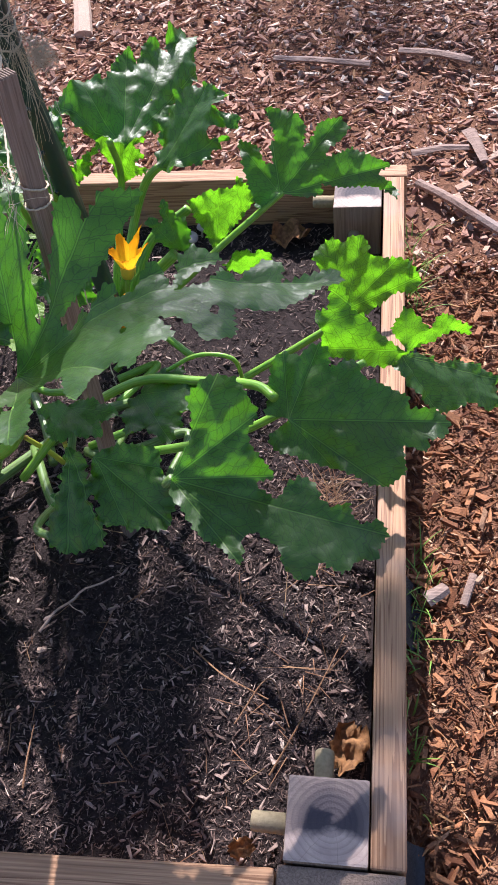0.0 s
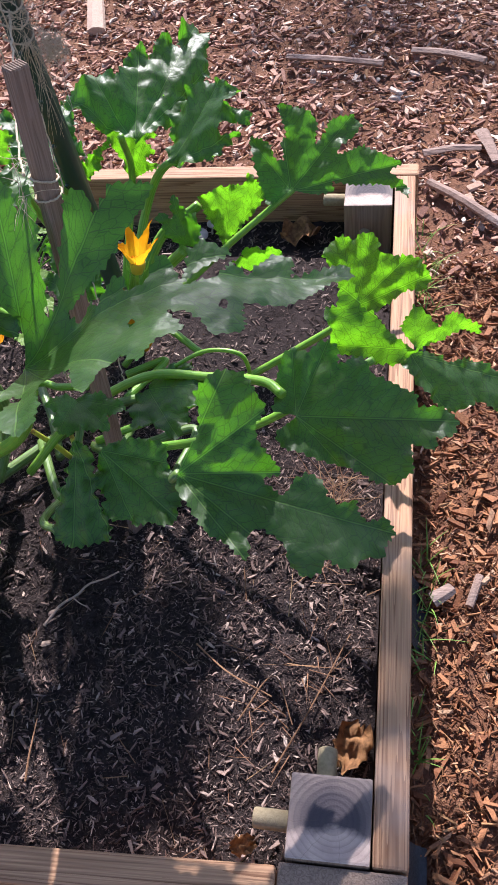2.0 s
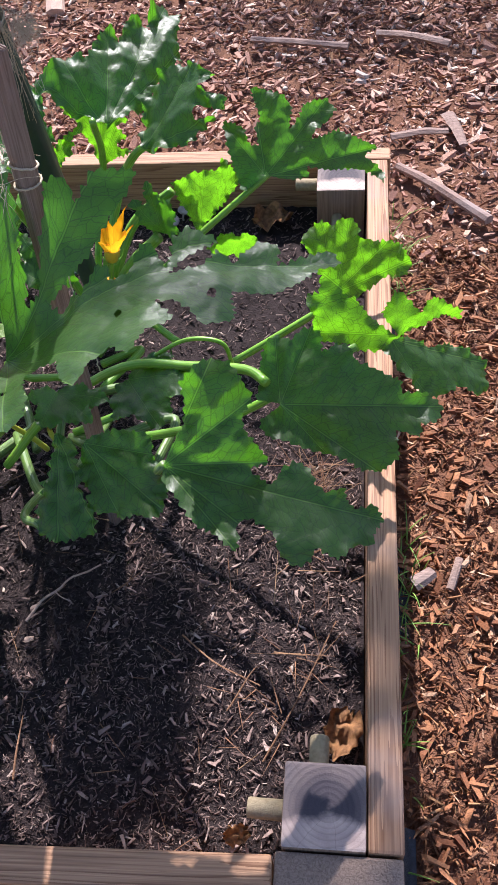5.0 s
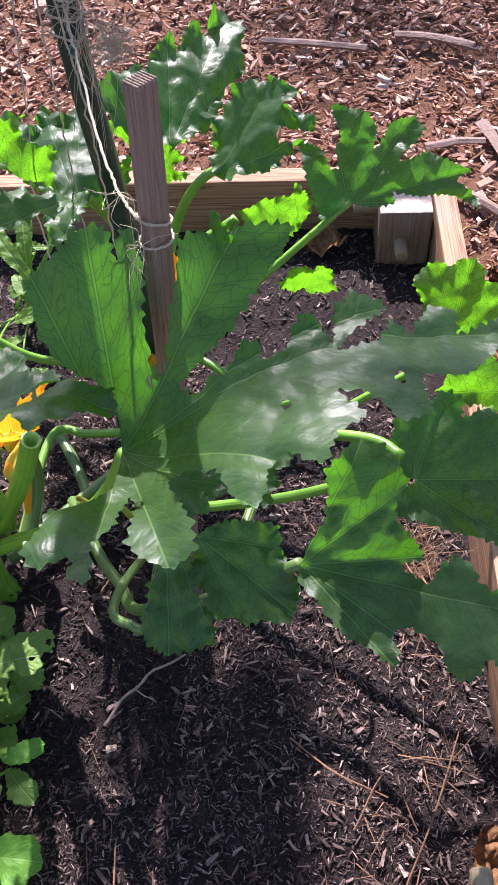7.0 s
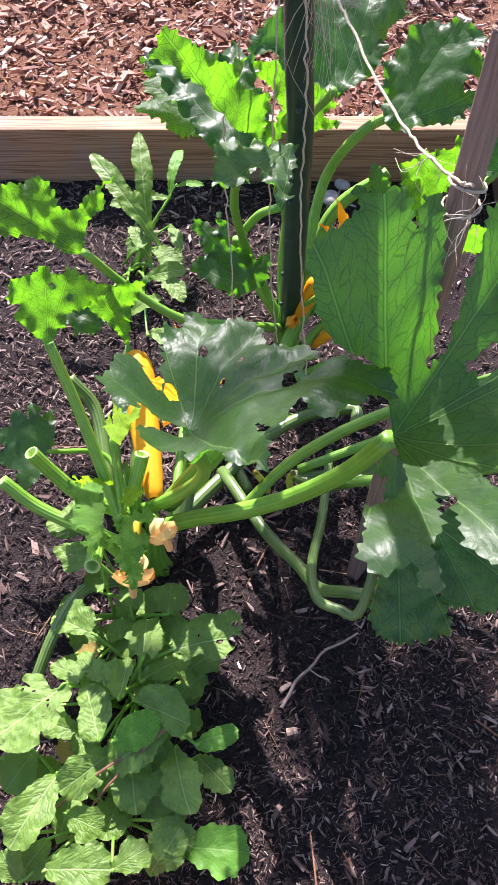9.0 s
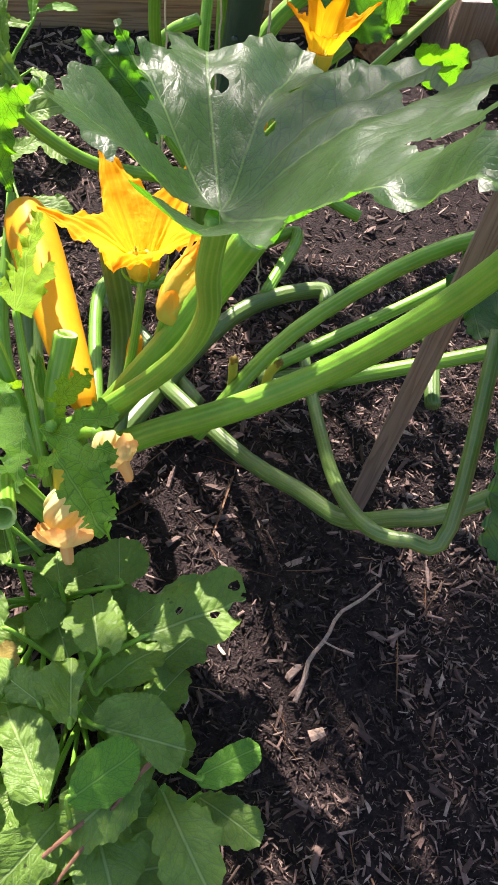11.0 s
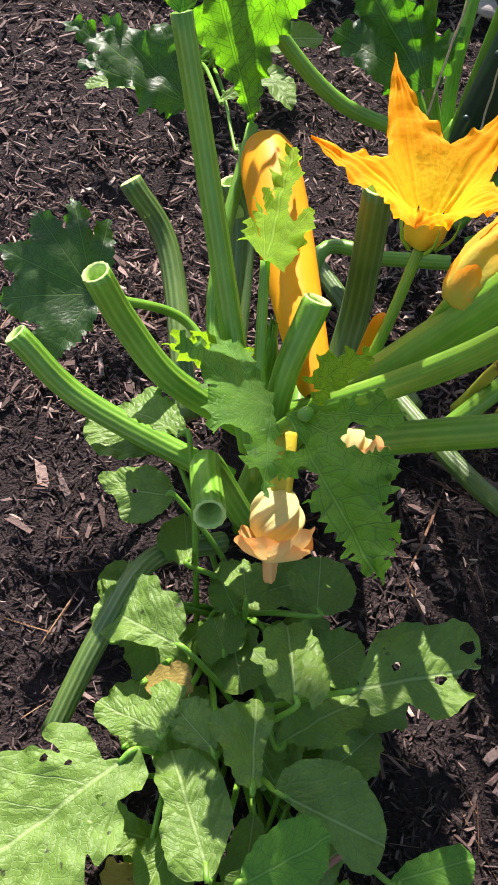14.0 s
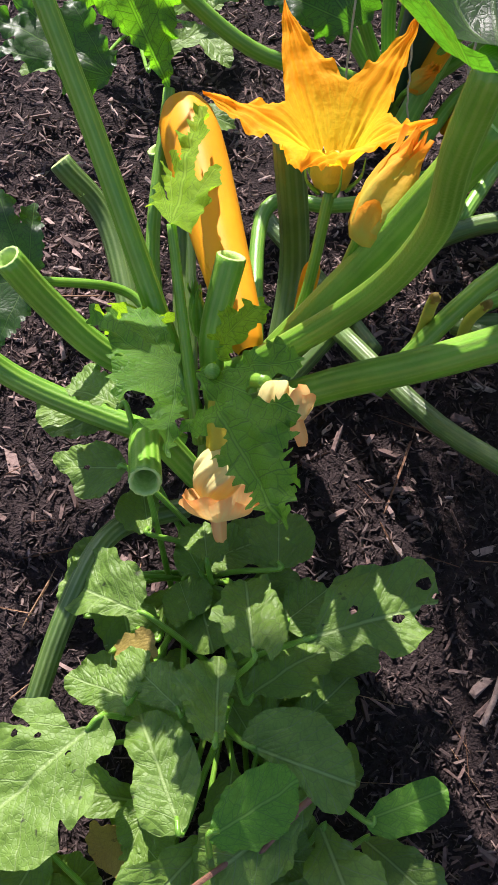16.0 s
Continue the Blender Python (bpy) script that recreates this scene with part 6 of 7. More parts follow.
lobed_leaf(radish_a, (-0.253, 0.994, 0.278), (-0.247, 1.093, 0.288), (-0.099, -0.099, 0.990), [(53.3, 17, 0), (41.6, 31, 0), (21.6, 37, 0), (0, 39, 0), (-23.6, 38, 0), (-47.5, 31, 0), (-68.6, 22, 0), (-79.4, 10, 0)], ribs=[3], look="radish")
lobed_leaf(radish_a, (-0.296, 1.000, 0.276), (-0.303, 1.098, 0.256), (-0.000, 0.196, 0.981), [(53.8, 13, 0), (39.4, 25, 0), (21.7, 35, 0), (-0, 34, 0), (-24.6, 30, 0), (-61.6, 16, 0), (-89, 7, 0)], ribs=[3], look="radish")
lobed_leaf(radish_a, (-0.332, 1.022, 0.273), (-0.343, 1.121, 0.276), (0.287, -0.000, 0.958), [(78.3, 13, 0), (58, 25, 0), (29.7, 31, 0), (-0, 37, 0), (-18, 31, 0), (-31.5, 14, 0)], ribs=[3], look="radish")
lobed_leaf(radish_a, (-0.344, 1.056, 0.297), (-0.443, 1.065, 0.288), (-0.099, -0.099, 0.990), [(61.3, 16, 0), (48.2, 27, 0), (30.6, 36, 0), (10, 37, 0), (-0, 45, 0), (-11.2, 53, 0), (-16.9, 43, 0), (-30.8, 33, 0), (-44.6, 25, 0), (-61.9, 13, 0)], ribs=[4], look="spotted", holes=[(0, 26, 2.0)])
lobed_leaf(radish_a, (-0.340, 1.072, 0.340), (-0.424, 1.125, 0.326), (-0.099, 0.099, 0.990), [(15.9, 13, 0), (16.4, 26, 0), (9.8, 39, 0), (0, 49, 0), (-15.9, 50, 0), (-31.7, 49, 0), (-27.8, 38, 0), (-34.8, 31, 0), (-40.1, 14, 0)], ribs=[3], look="radish")
lobed_leaf(radish_a, (-0.349, 1.095, 0.289), (-0.444, 1.126, 0.292), (-0.000, -0.100, 0.995), [(47.3, 14, 0), (38.5, 32, 0), (28.1, 47, 0), (12.3, 58, 0), (-0, 61, 0), (-10.3, 54, 0), (-27.3, 43, 0), (-25.5, 28, 0), (-56.7, 12, 0)], ribs=[4], look="radish")
lobed_leaf(radish_a, (-0.299, 0.999, 0.255), (-0.343, 1.089, 0.255), (-0.000, -0.000, 1.000), [(54, 15, 0), (29.3, 23, 0), (-0, 36, 0), (-13.1, 40, 0), (-23.6, 22, 0)], ribs=[2], look="radish")
lobed_leaf(radish_a, (-0.326, 0.961, 0.255), (-0.426, 0.954, 0.255), (-0.000, -0.001, 1.000), [(34.9, 15, 0), (16.3, 30, 0), (-0, 35, 0), (-17.4, 34, 0), (-32.2, 22, 0), (-62.1, 12, 0)], ribs=[2], look="radish")
lobed_leaf(radish_a, (-0.306, 0.971, 0.262), (-0.338, 1.066, 0.262), (-0.000, -0.000, 1.000), [(109.1, 12, 0), (63.7, 17, 0), (29.6, 24, 0), (-0, 25, 0), (-30.6, 28, 0), (-53.7, 23, 0), (-85.9, 11, 0)], ribs=[3], look="radish")
lobed_leaf(radish_a, (-0.251, 0.965, 0.262), (-0.171, 1.026, 0.262), (-0.000, -0.000, 1.000), [(-80.3, 14, 0), (-53.3, 25, 0), (-27.3, 33, 0), (-0, 38, 0), (21.1, 35, 0), (44, 25, 0)], ribs=[3], look="radish")
radish_leaf(radish_a, (-0.342, 0.855, 0.250), (-0.360, 0.839, 0.250), 0.03, dry=True)
radish_leaf(radish_a, (-0.352, 0.950, 0.270), (-0.326, 0.942, 0.285), 0.026, dry=True)
radish_leaf(radish_b, (-0.298, 0.847, 0.270), (-0.349, 0.800, 0.280), 0.042, spots=True)
radish_leaf(radish_b, (-0.242, 0.866, 0.280), (-0.303, 0.825, 0.280), 0.042)
radish_leaf(radish_b, (-0.354, 0.821, 0.270), (-0.392, 0.749, 0.280), 0.046)
radish_leaf(radish_b, (-0.237, 0.851, 0.260), (-0.216, 0.783, 0.280), 0.044)
radish_leaf(radish_b, (-0.213, 0.845, 0.250), (-0.176, 0.809, 0.260), 0.03)
radish_leaf(radish_b, (-0.358, 0.732, 0.260), (-0.292, 0.732, 0.270), 0.05)
radish_leaf(radish_b, (-0.226, 0.756, 0.250), (-0.157, 0.750, 0.265), 0.05, fresh=True)
radish_leaf(radish_b, (-0.256, 0.780, 0.250), (-0.213, 0.755, 0.260), 0.034)
radish_leaf(radish_b, (-0.291, 0.733, 0.260), (-0.256, 0.754, 0.260), 0.034)
radish_leaf(radish_b, (-0.347, 0.786, 0.250), (-0.306, 0.769, 0.260), 0.036)
radish_leaf(radish_b, (-0.381, 0.723, 0.250), (-0.405, 0.747, 0.260), 0.036)
radish_leaf(radish_b, (-0.288, 0.867, 0.250), (-0.273, 0.786, 0.260), 0.05)
radish_leaf(radish_b, (-0.389, 0.848, 0.250), (-0.413, 0.807, 0.250), 0.05)
radish_leaf(radish_b, (-0.290, 0.811, 0.240), (-0.228, 0.805, 0.250), 0.05)
radish_leaf(radish_b, (-0.256, 0.732, 0.240), (-0.226, 0.769, 0.270), 0.04)
radish_leaf(radish_d, (-0.305, 1.591, 0.270), (-0.412, 1.702, 0.360), 0.03)
radish_leaf(radish_d, (-0.295, 1.671, 0.300), (-0.374, 1.664, 0.300), 0.024)
radish_leaf(radish_d, (-0.293, 1.659, 0.310), (-0.279, 1.742, 0.340), 0.018, fresh=True)
radish_leaf(radish_d, (-0.288, 1.697, 0.300), (-0.243, 1.692, 0.310), 0.012, fresh=True)
radish_leaf(radish_d, (-0.325, 1.601, 0.260), (-0.339, 1.729, 0.380), 0.028)
radish_leaf(radish_d, (-0.320, 1.615, 0.270), (-0.357, 1.591, 0.270), 0.03)
radish_leaf(radish_d, (-0.318, 1.591, 0.270), (-0.273, 1.555, 0.270), 0.034)
radish_leaf(radish_d, (-0.310, 1.563, 0.250), (-0.267, 1.505, 0.250), 0.03)
radish_leaf(radish_d, (-0.319, 1.575, 0.250), (-0.355, 1.630, 0.280), 0.022)
radish_leaf(radish_d, (-0.299, 1.663, 0.250), (-0.276, 1.601, 0.260), 0.02)
radish_leaf(radish_d, (-0.318, 1.446, 0.240), (-0.267, 1.427, 0.250), 0.03)
radish_leaf(radish_d, (-0.337, 1.415, 0.310), (-0.290, 1.427, 0.340), 0.022)
radish_leaf(radish_d, (-0.316, 1.487, 0.310), (-0.258, 1.479, 0.340), 0.026)
radish_leaf(radish_d, (-0.387, 1.486, 0.260), (-0.458, 1.487, 0.260), 0.02)
radish_leaf(radish_d, (-0.343, 1.716, 0.250), (-0.392, 1.692, 0.270), 0.026)
radish_leaf(radish_a, (-0.349, 1.016, 0.217), (-0.376, 0.989, 0.227), 0.0316223)
radish_leaf(radish_c, (-0.248, 0.866, 0.234), (-0.243, 0.897, 0.244), 0.0298736)
radish_leaf(radish_a, (-0.356, 1.005, 0.244), (-0.342, 0.950, 0.254), 0.0372931)
radish_leaf(radish_a, (-0.258, 0.984, 0.241), (-0.277, 0.939, 0.251), 0.0379651)
radish_leaf(radish_a, (-0.244, 1.010, 0.233), (-0.281, 1.040, 0.243), 0.0284891)
radish_leaf(radish_a, (-0.309, 1.011, 0.234), (-0.260, 1.028, 0.244), 0.0302034)
radish_leaf(radish_c, (-0.246, 0.908, 0.233), (-0.209, 0.937, 0.243), 0.0317952)
radish_leaf(radish_c, (-0.291, 0.935, 0.243), (-0.273, 0.902, 0.253), 0.0266053)
radish_leaf(radish_c, (-0.372, 0.903, 0.231), (-0.376, 0.865, 0.241), 0.0307998)
radish_leaf(radish_a, (-0.227, 0.984, 0.237), (-0.261, 0.962, 0.247), 0.0298683)
radish_leaf(radish_c, (-0.326, 0.877, 0.247), (-0.341, 0.844, 0.257), 0.0274137)
radish_leaf(radish_a, (-0.375, 0.986, 0.223), (-0.371, 1.032, 0.233), 0.0306349)
radish_leaf(radish_c, (-0.352, 0.931, 0.246), (-0.309, 0.916, 0.256), 0.0393663)
radish_leaf(radish_c, (-0.275, 0.839, 0.249), (-0.243, 0.834, 0.259), 0.0368534)
radish_leaf(radish_c, (-0.319, 0.845, 0.225), (-0.352, 0.874, 0.235), 0.0286798)
radish_leaf(radish_a, (-0.314, 1.003, 0.227), (-0.352, 0.964, 0.237), 0.0261316)
radish_leaf(radish_a, (-0.378, 0.998, 0.225), (-0.370, 1.038, 0.235), 0.0273594)
radish_leaf(radish_c, (-0.231, 0.941, 0.217), (-0.226, 0.907, 0.227), 0.0283614)
radish_leaf(radish_a, (-0.277, 1.000, 0.224), (-0.235, 0.984, 0.234), 0.0399669)
radish_leaf(radish_c, (-0.359, 0.917, 0.250), (-0.354, 0.952, 0.260), 0.0326887)
radish_leaf(radish_c, (-0.345, 0.946, 0.224), (-0.305, 0.933, 0.234), 0.0384502)
radish_leaf(radish_c, (-0.256, 0.925, 0.223), (-0.222, 0.914, 0.233), 0.0289129)
radish_leaf(radish_c, (-0.342, 0.857, 0.247), (-0.323, 0.835, 0.257), 0.0339148)
radish_leaf(radish_c, (-0.232, 0.939, 0.243), (-0.195, 0.961, 0.253), 0.0364262)
radish_leaf(radish_a, (-0.305, 1.005, 0.246), (-0.294, 0.951, 0.256), 0.0389441)
radish_leaf(radish_c, (-0.329, 0.894, 0.244), (-0.316, 0.931, 0.254), 0.0333923)
radish_leaf(radish_c, (-0.284, 0.886, 0.248), (-0.291, 0.843, 0.258), 0.0270413)
radish_leaf(radish_c, (-0.243, 0.838, 0.246), (-0.257, 0.860, 0.256), 0.0277869)
radish_leaf(radish_c, (-0.239, 0.889, 0.237), (-0.211, 0.875, 0.247), 0.0339689)
radish_leaf(radish_c, (-0.273, 0.844, 0.247), (-0.269, 0.819, 0.257), 0.0261835)
radish_leaf(radish_b, (-0.261, 0.920, 0.237), (-0.242, 0.973, 0.247), 0.0357085)
radish_leaf(radish_b, (-0.259, 0.900, 0.237), (-0.283, 0.938, 0.247), 0.03883)
radish_leaf(radish_b, (-0.332, 0.830, 0.230), (-0.293, 0.823, 0.240), 0.0348436)
radish_leaf(radish_b, (-0.256, 0.814, 0.234), (-0.224, 0.781, 0.244), 0.0353218)
radish_leaf(radish_b, (-0.409, 0.766, 0.229), (-0.394, 0.796, 0.239), 0.0333362)
radish_leaf(radish_b, (-0.275, 0.875, 0.239), (-0.264, 0.826, 0.249), 0.0293317)
radish_leaf(radish_b, (-0.398, 0.811, 0.226), (-0.363, 0.840, 0.236), 0.0400098)
radish_leaf(radish_b, (-0.284, 0.936, 0.223), (-0.252, 0.964, 0.233), 0.0397102)
radish_leaf(radish_b, (-0.336, 0.777, 0.219), (-0.302, 0.732, 0.229), 0.0300903)
radish_leaf(radish_b, (-0.332, 0.870, 0.233), (-0.390, 0.882, 0.243), 0.0280779)
radish_leaf(radish_b, (-0.362, 0.827, 0.227), (-0.413, 0.819, 0.237), 0.0290596)
radish_leaf(radish_b, (-0.363, 0.763, 0.240), (-0.387, 0.725, 0.250), 0.0367738)
radish_leaf(radish_b, (-0.292, 0.814, 0.227), (-0.307, 0.763, 0.237), 0.0407597)
radish_leaf(radish_b, (-0.355, 0.762, 0.226), (-0.347, 0.806, 0.236), 0.0299693)



# ---- flowers and fruit ----
def open_flower(plant, cup, throat, tips, name="flower"):
    """A five-pointed open flower: a funnel cup and five creased petals with crinkled edges."""
    rr = random.Random(8)
    v, f, uv = lathe([(0.004, 0.0), (0.009, 0.08), (0.0115, 0.30), (0.0122, 0.55), (0.0124, 0.60), (0.0110, 0.55), (0.006, 0.2), (0.0001, 0.18)], 30, lambda t, a: (1 + 0.04 * math.cos(5 * a), 0, 0))
    body = link_mesh(name, along(v, cup, throat), f, M_CUP, plant, "open orange star-shaped flower", uv)
    cup_v, th = np.array(cup, float), np.array(throat, float)
    ax = (th - cup_v) / np.linalg.norm(th - cup_v)
    rows, cols, bay = 44, 25, 0.47
    spans = []
    for tip in tips:
        d = np.array(tip, float) - th
        h = d.dot(ax)
        d = d - ax * h
        spans.append((d / np.linalg.norm(d), np.linalg.norm(d), h))

    def rim(p, q, s):
        """The seam between two petals, from the throat (0) to the bay (1)."""
        d = p[0] + q[0]
        d /= np.linalg.norm(d)
        r, h = bay * 0.5 * (p[1] + q[1]), bay * 0.5 * (p[2] + q[2])
        return th + d * (0.0118 + (r - 0.0118) * s) + ax * (h * s ** 1.3 - 0.013 * (1 - s) ** 2.2 - 0.005 * s * s)

    for k, tip in enumerate(tips):
        here, left, right = spans[k], spans[k - 1], spans[(k + 1) % len(tips)]
        d, r, h = here
        ph = rr.random() * 6
        verts, uvs, faces = [], [], []
        for i in range(rows):
            u = i / (rows - 1)
            centre = th + d * (0.0118 + (r - 0.0118) * u) + ax * (h * u ** 1.3 - 0.013 * (1 - u) ** 2.2)
            end = np.array(tip, float)
            for j in range(cols):
                w = 2 * j / (cols - 1) - 1
                other = left if w < 0 else right
                if u <= bay:
                    hem = rim(here, other, u / bay)
                else:
                    q = (u - bay) / (1 - bay)
                    hem = rim(here, other, 1.0) * (1 - q) + end * q
                    hem = hem + (hem - centre) * 0.04 * math.sin(math.pi * q) - ax * 0.10 * r * math.sin(math.pi * min(1.0, q * 1.15)) * 0.5
                free = max(0.0, u - bay) / (1 - bay)
                lift = 0.0032 * math.exp(-(w / 0.10) ** 2) * (1 - 0.5 * u) + 0.0012 * math.cos(w * 16) * (1 - abs(w)) + 0.10 * r * u * (1 - w * w) * (1 - u)
                lift += abs(w) ** 3 * min(1.0, free * 4) * (1 - free) * 0.05 * r * (math.sin(30 * u + ph + 2 * w) + 0.7 * math.sin(63 * u + 3 * ph))
                lift -= 0.0015 * u ** 5
                p = centre + abs(w) * (hem - centre) + ax * lift
                p = p + 0.0022 * u * np.array((noise.noise(Vector(p * 90)), noise.noise(Vector(p * 90) + Vector((4, 0, 0))), noise.noise(Vector(p * 90) + Vector((0, 4, 0)))))
                verts.append(p)
                uvs.append((w * (0.4 + 0.6 * u), u))
        for i in range(rows - 1):
            for j in range(cols - 1):
                a = i * cols + j
                faces.append((a, a + 1, a + cols + 1, a + cols))
        link_mesh("petal", verts, faces, M_PETAL, body, "", uvs)
    v, f, uv = lathe([(0.0001, 0.0), (0.003, 0.05), (0.0035, 0.5), (0.003, 0.9), (0.0002, 1.0)], 14)
    link_mesh("stamen", along(v, th - ax * 0.024, th - ax * 0.008), f, M_PETAL, body, "", uv)
    for k in range(5):
        a = k / 5 * 6.283 + 0.4
        s1 = Vector(np.cross(ax, (0.1, 0.3, 1.0))).normalized()
        s2 = Vector(ax).cross(s1)
        d = math.cos(a) * s1 + math.sin(a) * s2
        p0 = Vector(cup) + d * 0.008
        v, f, uv = sweep([p0, p0 + d * 0.008 + Vector(ax) * 0.008, p0 + d * 0.010 + Vector(ax) * 0.019], (0.0015, 0.0003), 8, 6)
        link_mesh("sepal", v, f, M_STALK, body, "", uv)
    return body


def closed_flower(plant, a, b, r, material, cup_material, twist=1.6, ragged=0.25, label=""):
    """A shut or faded flower: twisted pleats that end in ragged tips."""
    prof = [(0.0015, 0.0), (r * 0.55, 0.03), (r * 0.86, 0.15), (r, 0.35), (r * 0.97, 0.52), (r * 0.80, 0.68), (r * 0.62, 0.80), (r * 0.50, 0.90), (r * 0.30, 1.0)]
    v, f, uv = lathe(prof, 40, lambda t, a: (1 + (0.05 + 0.16 * t) * math.cos(5 * a + 2), ragged * max(0, t - 0.75) * math.sin(5 * a + 1), twist * t * t))
    body = link_mesh("flower", along(v, a, b), f, material, plant, label, uv)
    A, Bv = Vector(a), Vector(b)
    d = (Bv - A)
    rr = random.Random(3)
    q = d.to_track_quat('Z', 'Y').to_matrix()
    for k in range(5):
        an = k / 5 * 6.283 + 0.5
        verts, uvs, faces = [], [], []
        L = d.length * rr.uniform(0.30, 0.55)
        for i in range(9):
            t = i / 8
            for j in range(-3, 4):
                w = j / 3 * (1 - t ** 1.5) * r * 0.55
                al = an + twist * (0.5 + t * 0.5)
                rad = r * (0.72 - 0.35 * t + 0.45 * ragged * t * t) + 0.1 * r * math.cos(j)
                p = Vector((math.cos(al) * rad - math.sin(al) * w, math.sin(al) * rad + math.cos(al) * w, d.length * 0.62 + L * t))
                p += Vector((0.0016 * noise.noise(p * 150), 0.0016 * noise.noise(p * 150 + Vector((3, 3, 3))), 0))
                verts.append(A + q @ p)
                uvs.append((w, 0.4 + t * 0.6))
        for i in range(8):
            for j in range(6):
                faces.append((i * 7 + j, i * 7 + j + 1, (i + 1) * 7 + j + 1, (i + 1) * 7 + j))
        link_mesh("petal", verts, faces, material, body, "", uvs)
    v, f, uv = lathe([(0.0012, 0.0), (r * 0.62, 0.03), (r * 0.90, 0.14), (r * 1.03, 0.30), (r * 1.02, 0.36)], 30, lambda t, a: (1 + 0.05 * math.cos(5 * a), 0.05 * t * math.sin(5 * a), 0))
    link_mesh("calyx", along(v, a, b), f, cup_material, body, "", uv)
    return body


def wilted_flower(plant, a, b, r, label, neck=False):
    """A faded flower: a small swirled ball above layered limp petals that cup it, and a shrivelled tail."""
    A, Bv = Vector(a), Vector(b)
    d = Bv - A
    L = d.length
    q = d.to_track_quat('Z', 'Y').to_matrix()
    rb = 0.80 * r
    prof = [(rb * math.sin(math.pi * (0.03 + 0.94 * i / 22)) ** 0.65, 0.85 * i / 22) for i in range(23)]
    v, f, uv = lathe(prof, 60, lambda t, an: (1 + (0.13 * math.cos(5 * an) + 0.05 * math.cos(11 * an + 1)) * math.sin(math.pi * t), 0, 2.6 * t))
    body = link_mesh("flower", along(v, a, b), f, M_WILT, plant, label, [(math.sin(6.283 * u[0]), 0.02 + 0.22 * u[1]) for u in uv])
    for k in range(4):
        a0, span = 1.75 * k + 0.4, 3.0 - 0.2 * k
        n, m = 34, 14
        verts, uvs, faces = [], [], []
        for i in range(n):
            u = i / (n - 1)
            al = a0 + span * u
            tall = 0.25 + 0.75 * math.sin(math.pi * min(0.95, 0.08 + 0.92 * u)) ** 0.6
            for j in range(m):
                w = j / (m - 1)
                rad = r * (0.22 + (0.80 + 0.05 * k) * math.sin(0.5 * math.pi * min(1, 1.25 * w)) ** 0.8)
                rad += r * (0.045 * math.sin(5 * al + 2 * k) * w + 0.20 * max(0.0, w - 0.72) / 0.28 * (0.6 + 0.6 * math.sin(3 * al + k)))
                z = L * (1.02 - (0.34 + 0.06 * k) * tall * w) + 0.05 * r * math.sin(9 * al + k) * w
                p = Vector((math.cos(al) * rad, math.sin(al) * rad, z))
                p += 0.0007 * Vector((noise.noise(p * 150), noise.noise(p * 150 + Vector((5, 1, 2))), noise.noise(p * 150 + Vector((1, 7, 3)))))
                verts.append(A + q @ p)
                uvs.append((2 * u - 1, 0.16 + 0.40 * w ** 2))
        for i in range(n - 1):
            for j in range(m - 1):
                faces.append((i * m + j, i * m + j + 1, (i + 1) * m + j + 1, (i + 1) * m + j))
        link_mesh("petal", verts, faces, M_WILT, body, "", uvs)
    if neck:
        v, f, uv = sweep([A + d * 0.12, A - d * 0.25 + Vector((0, 0.002, 0.004)), A - d * 0.55 + Vector((0, 0.004, 0.002))], (r * 0.42, r * 0.34), 12, 16, 5, 0.08)
        link_mesh("neck", v, f, M_CUP, body, "yellow neck", uv)
    tip = Bv + d.normalized() * r * 0.2
    v, f, uv = sweep([Bv - d * 0.05, tip + Vector((0.001, -0.003, -0.004)), tip + Vector((0.002, -0.005, -0.008))], (0.0045, 0.0028), 10, 14, 5, 0.2)
    link_mesh("shrivelled_tip", v, f, M_WILT, body, "", [(u[0], 0.42) for u in uv])
    return body


open_flower(plant_a, (-0.222, 1.160, 0.424), (-0.222, 1.172, 0.452), [(-0.247, 1.112, 0.486), (-0.291, 1.197, 0.460), (-0.246, 1.258, 0.474), (-0.174, 1.223, 0.489), (-0.176, 1.149, 0.480)])
petiole(plant_a, [(-0.255, 1.12, 0.30), (-0.235, 1.13, 0.36), (-0.222, 1.160, 0.426)], 0.0035, 0.0032)
closed_flower(plant_a, (-0.212, 1.108, 0.436), (-0.186, 1.142, 0.474), 0.0130, M_BUD, M_BUD, 1.2, 0.5, "half-shut orange flower bud with a greenish cup")
petiole(plant_a, [(-0.245, 1.12, 0.31), (-0.222, 1.115, 0.39), (-0.212, 1.112, 0.443)], 0.003, 0.003)
wilted_flower(plant_a, (-0.287, 1.045, 0.345), (-0.289, 1.008, 0.322), 0.0180, "faded twisted peach-coloured flower", True)
petiole(plant_a, [(-0.285, 1.085, 0.30), (-0.285, 1.065, 0.34), (-0.287, 1.044, 0.346)], 0.006, 0.005)
wilted_flower(plant_a, (-0.262, 1.058, 0.385), (-0.247, 1.034, 0.383), 0.0135, "faded peach-coloured flower on the crown")
petiole(plant_a, [(-0.28, 1.085, 0.31), (-0.272, 1.075, 0.36), (-0.262, 1.058, 0.388)], 0.004, 0.004)
closed_flower(plant_a, (-0.297, 1.115, 0.352), (-0.299, 1.128, 0.382), 0.0050, M_STALK, M_STALK, 0.4, 0.9, "small green pointed flower bud")
petiole(plant_a, [(-0.292, 1.105, 0.31), (-0.297, 1.115, 0.353)], 0.002, 0.002)


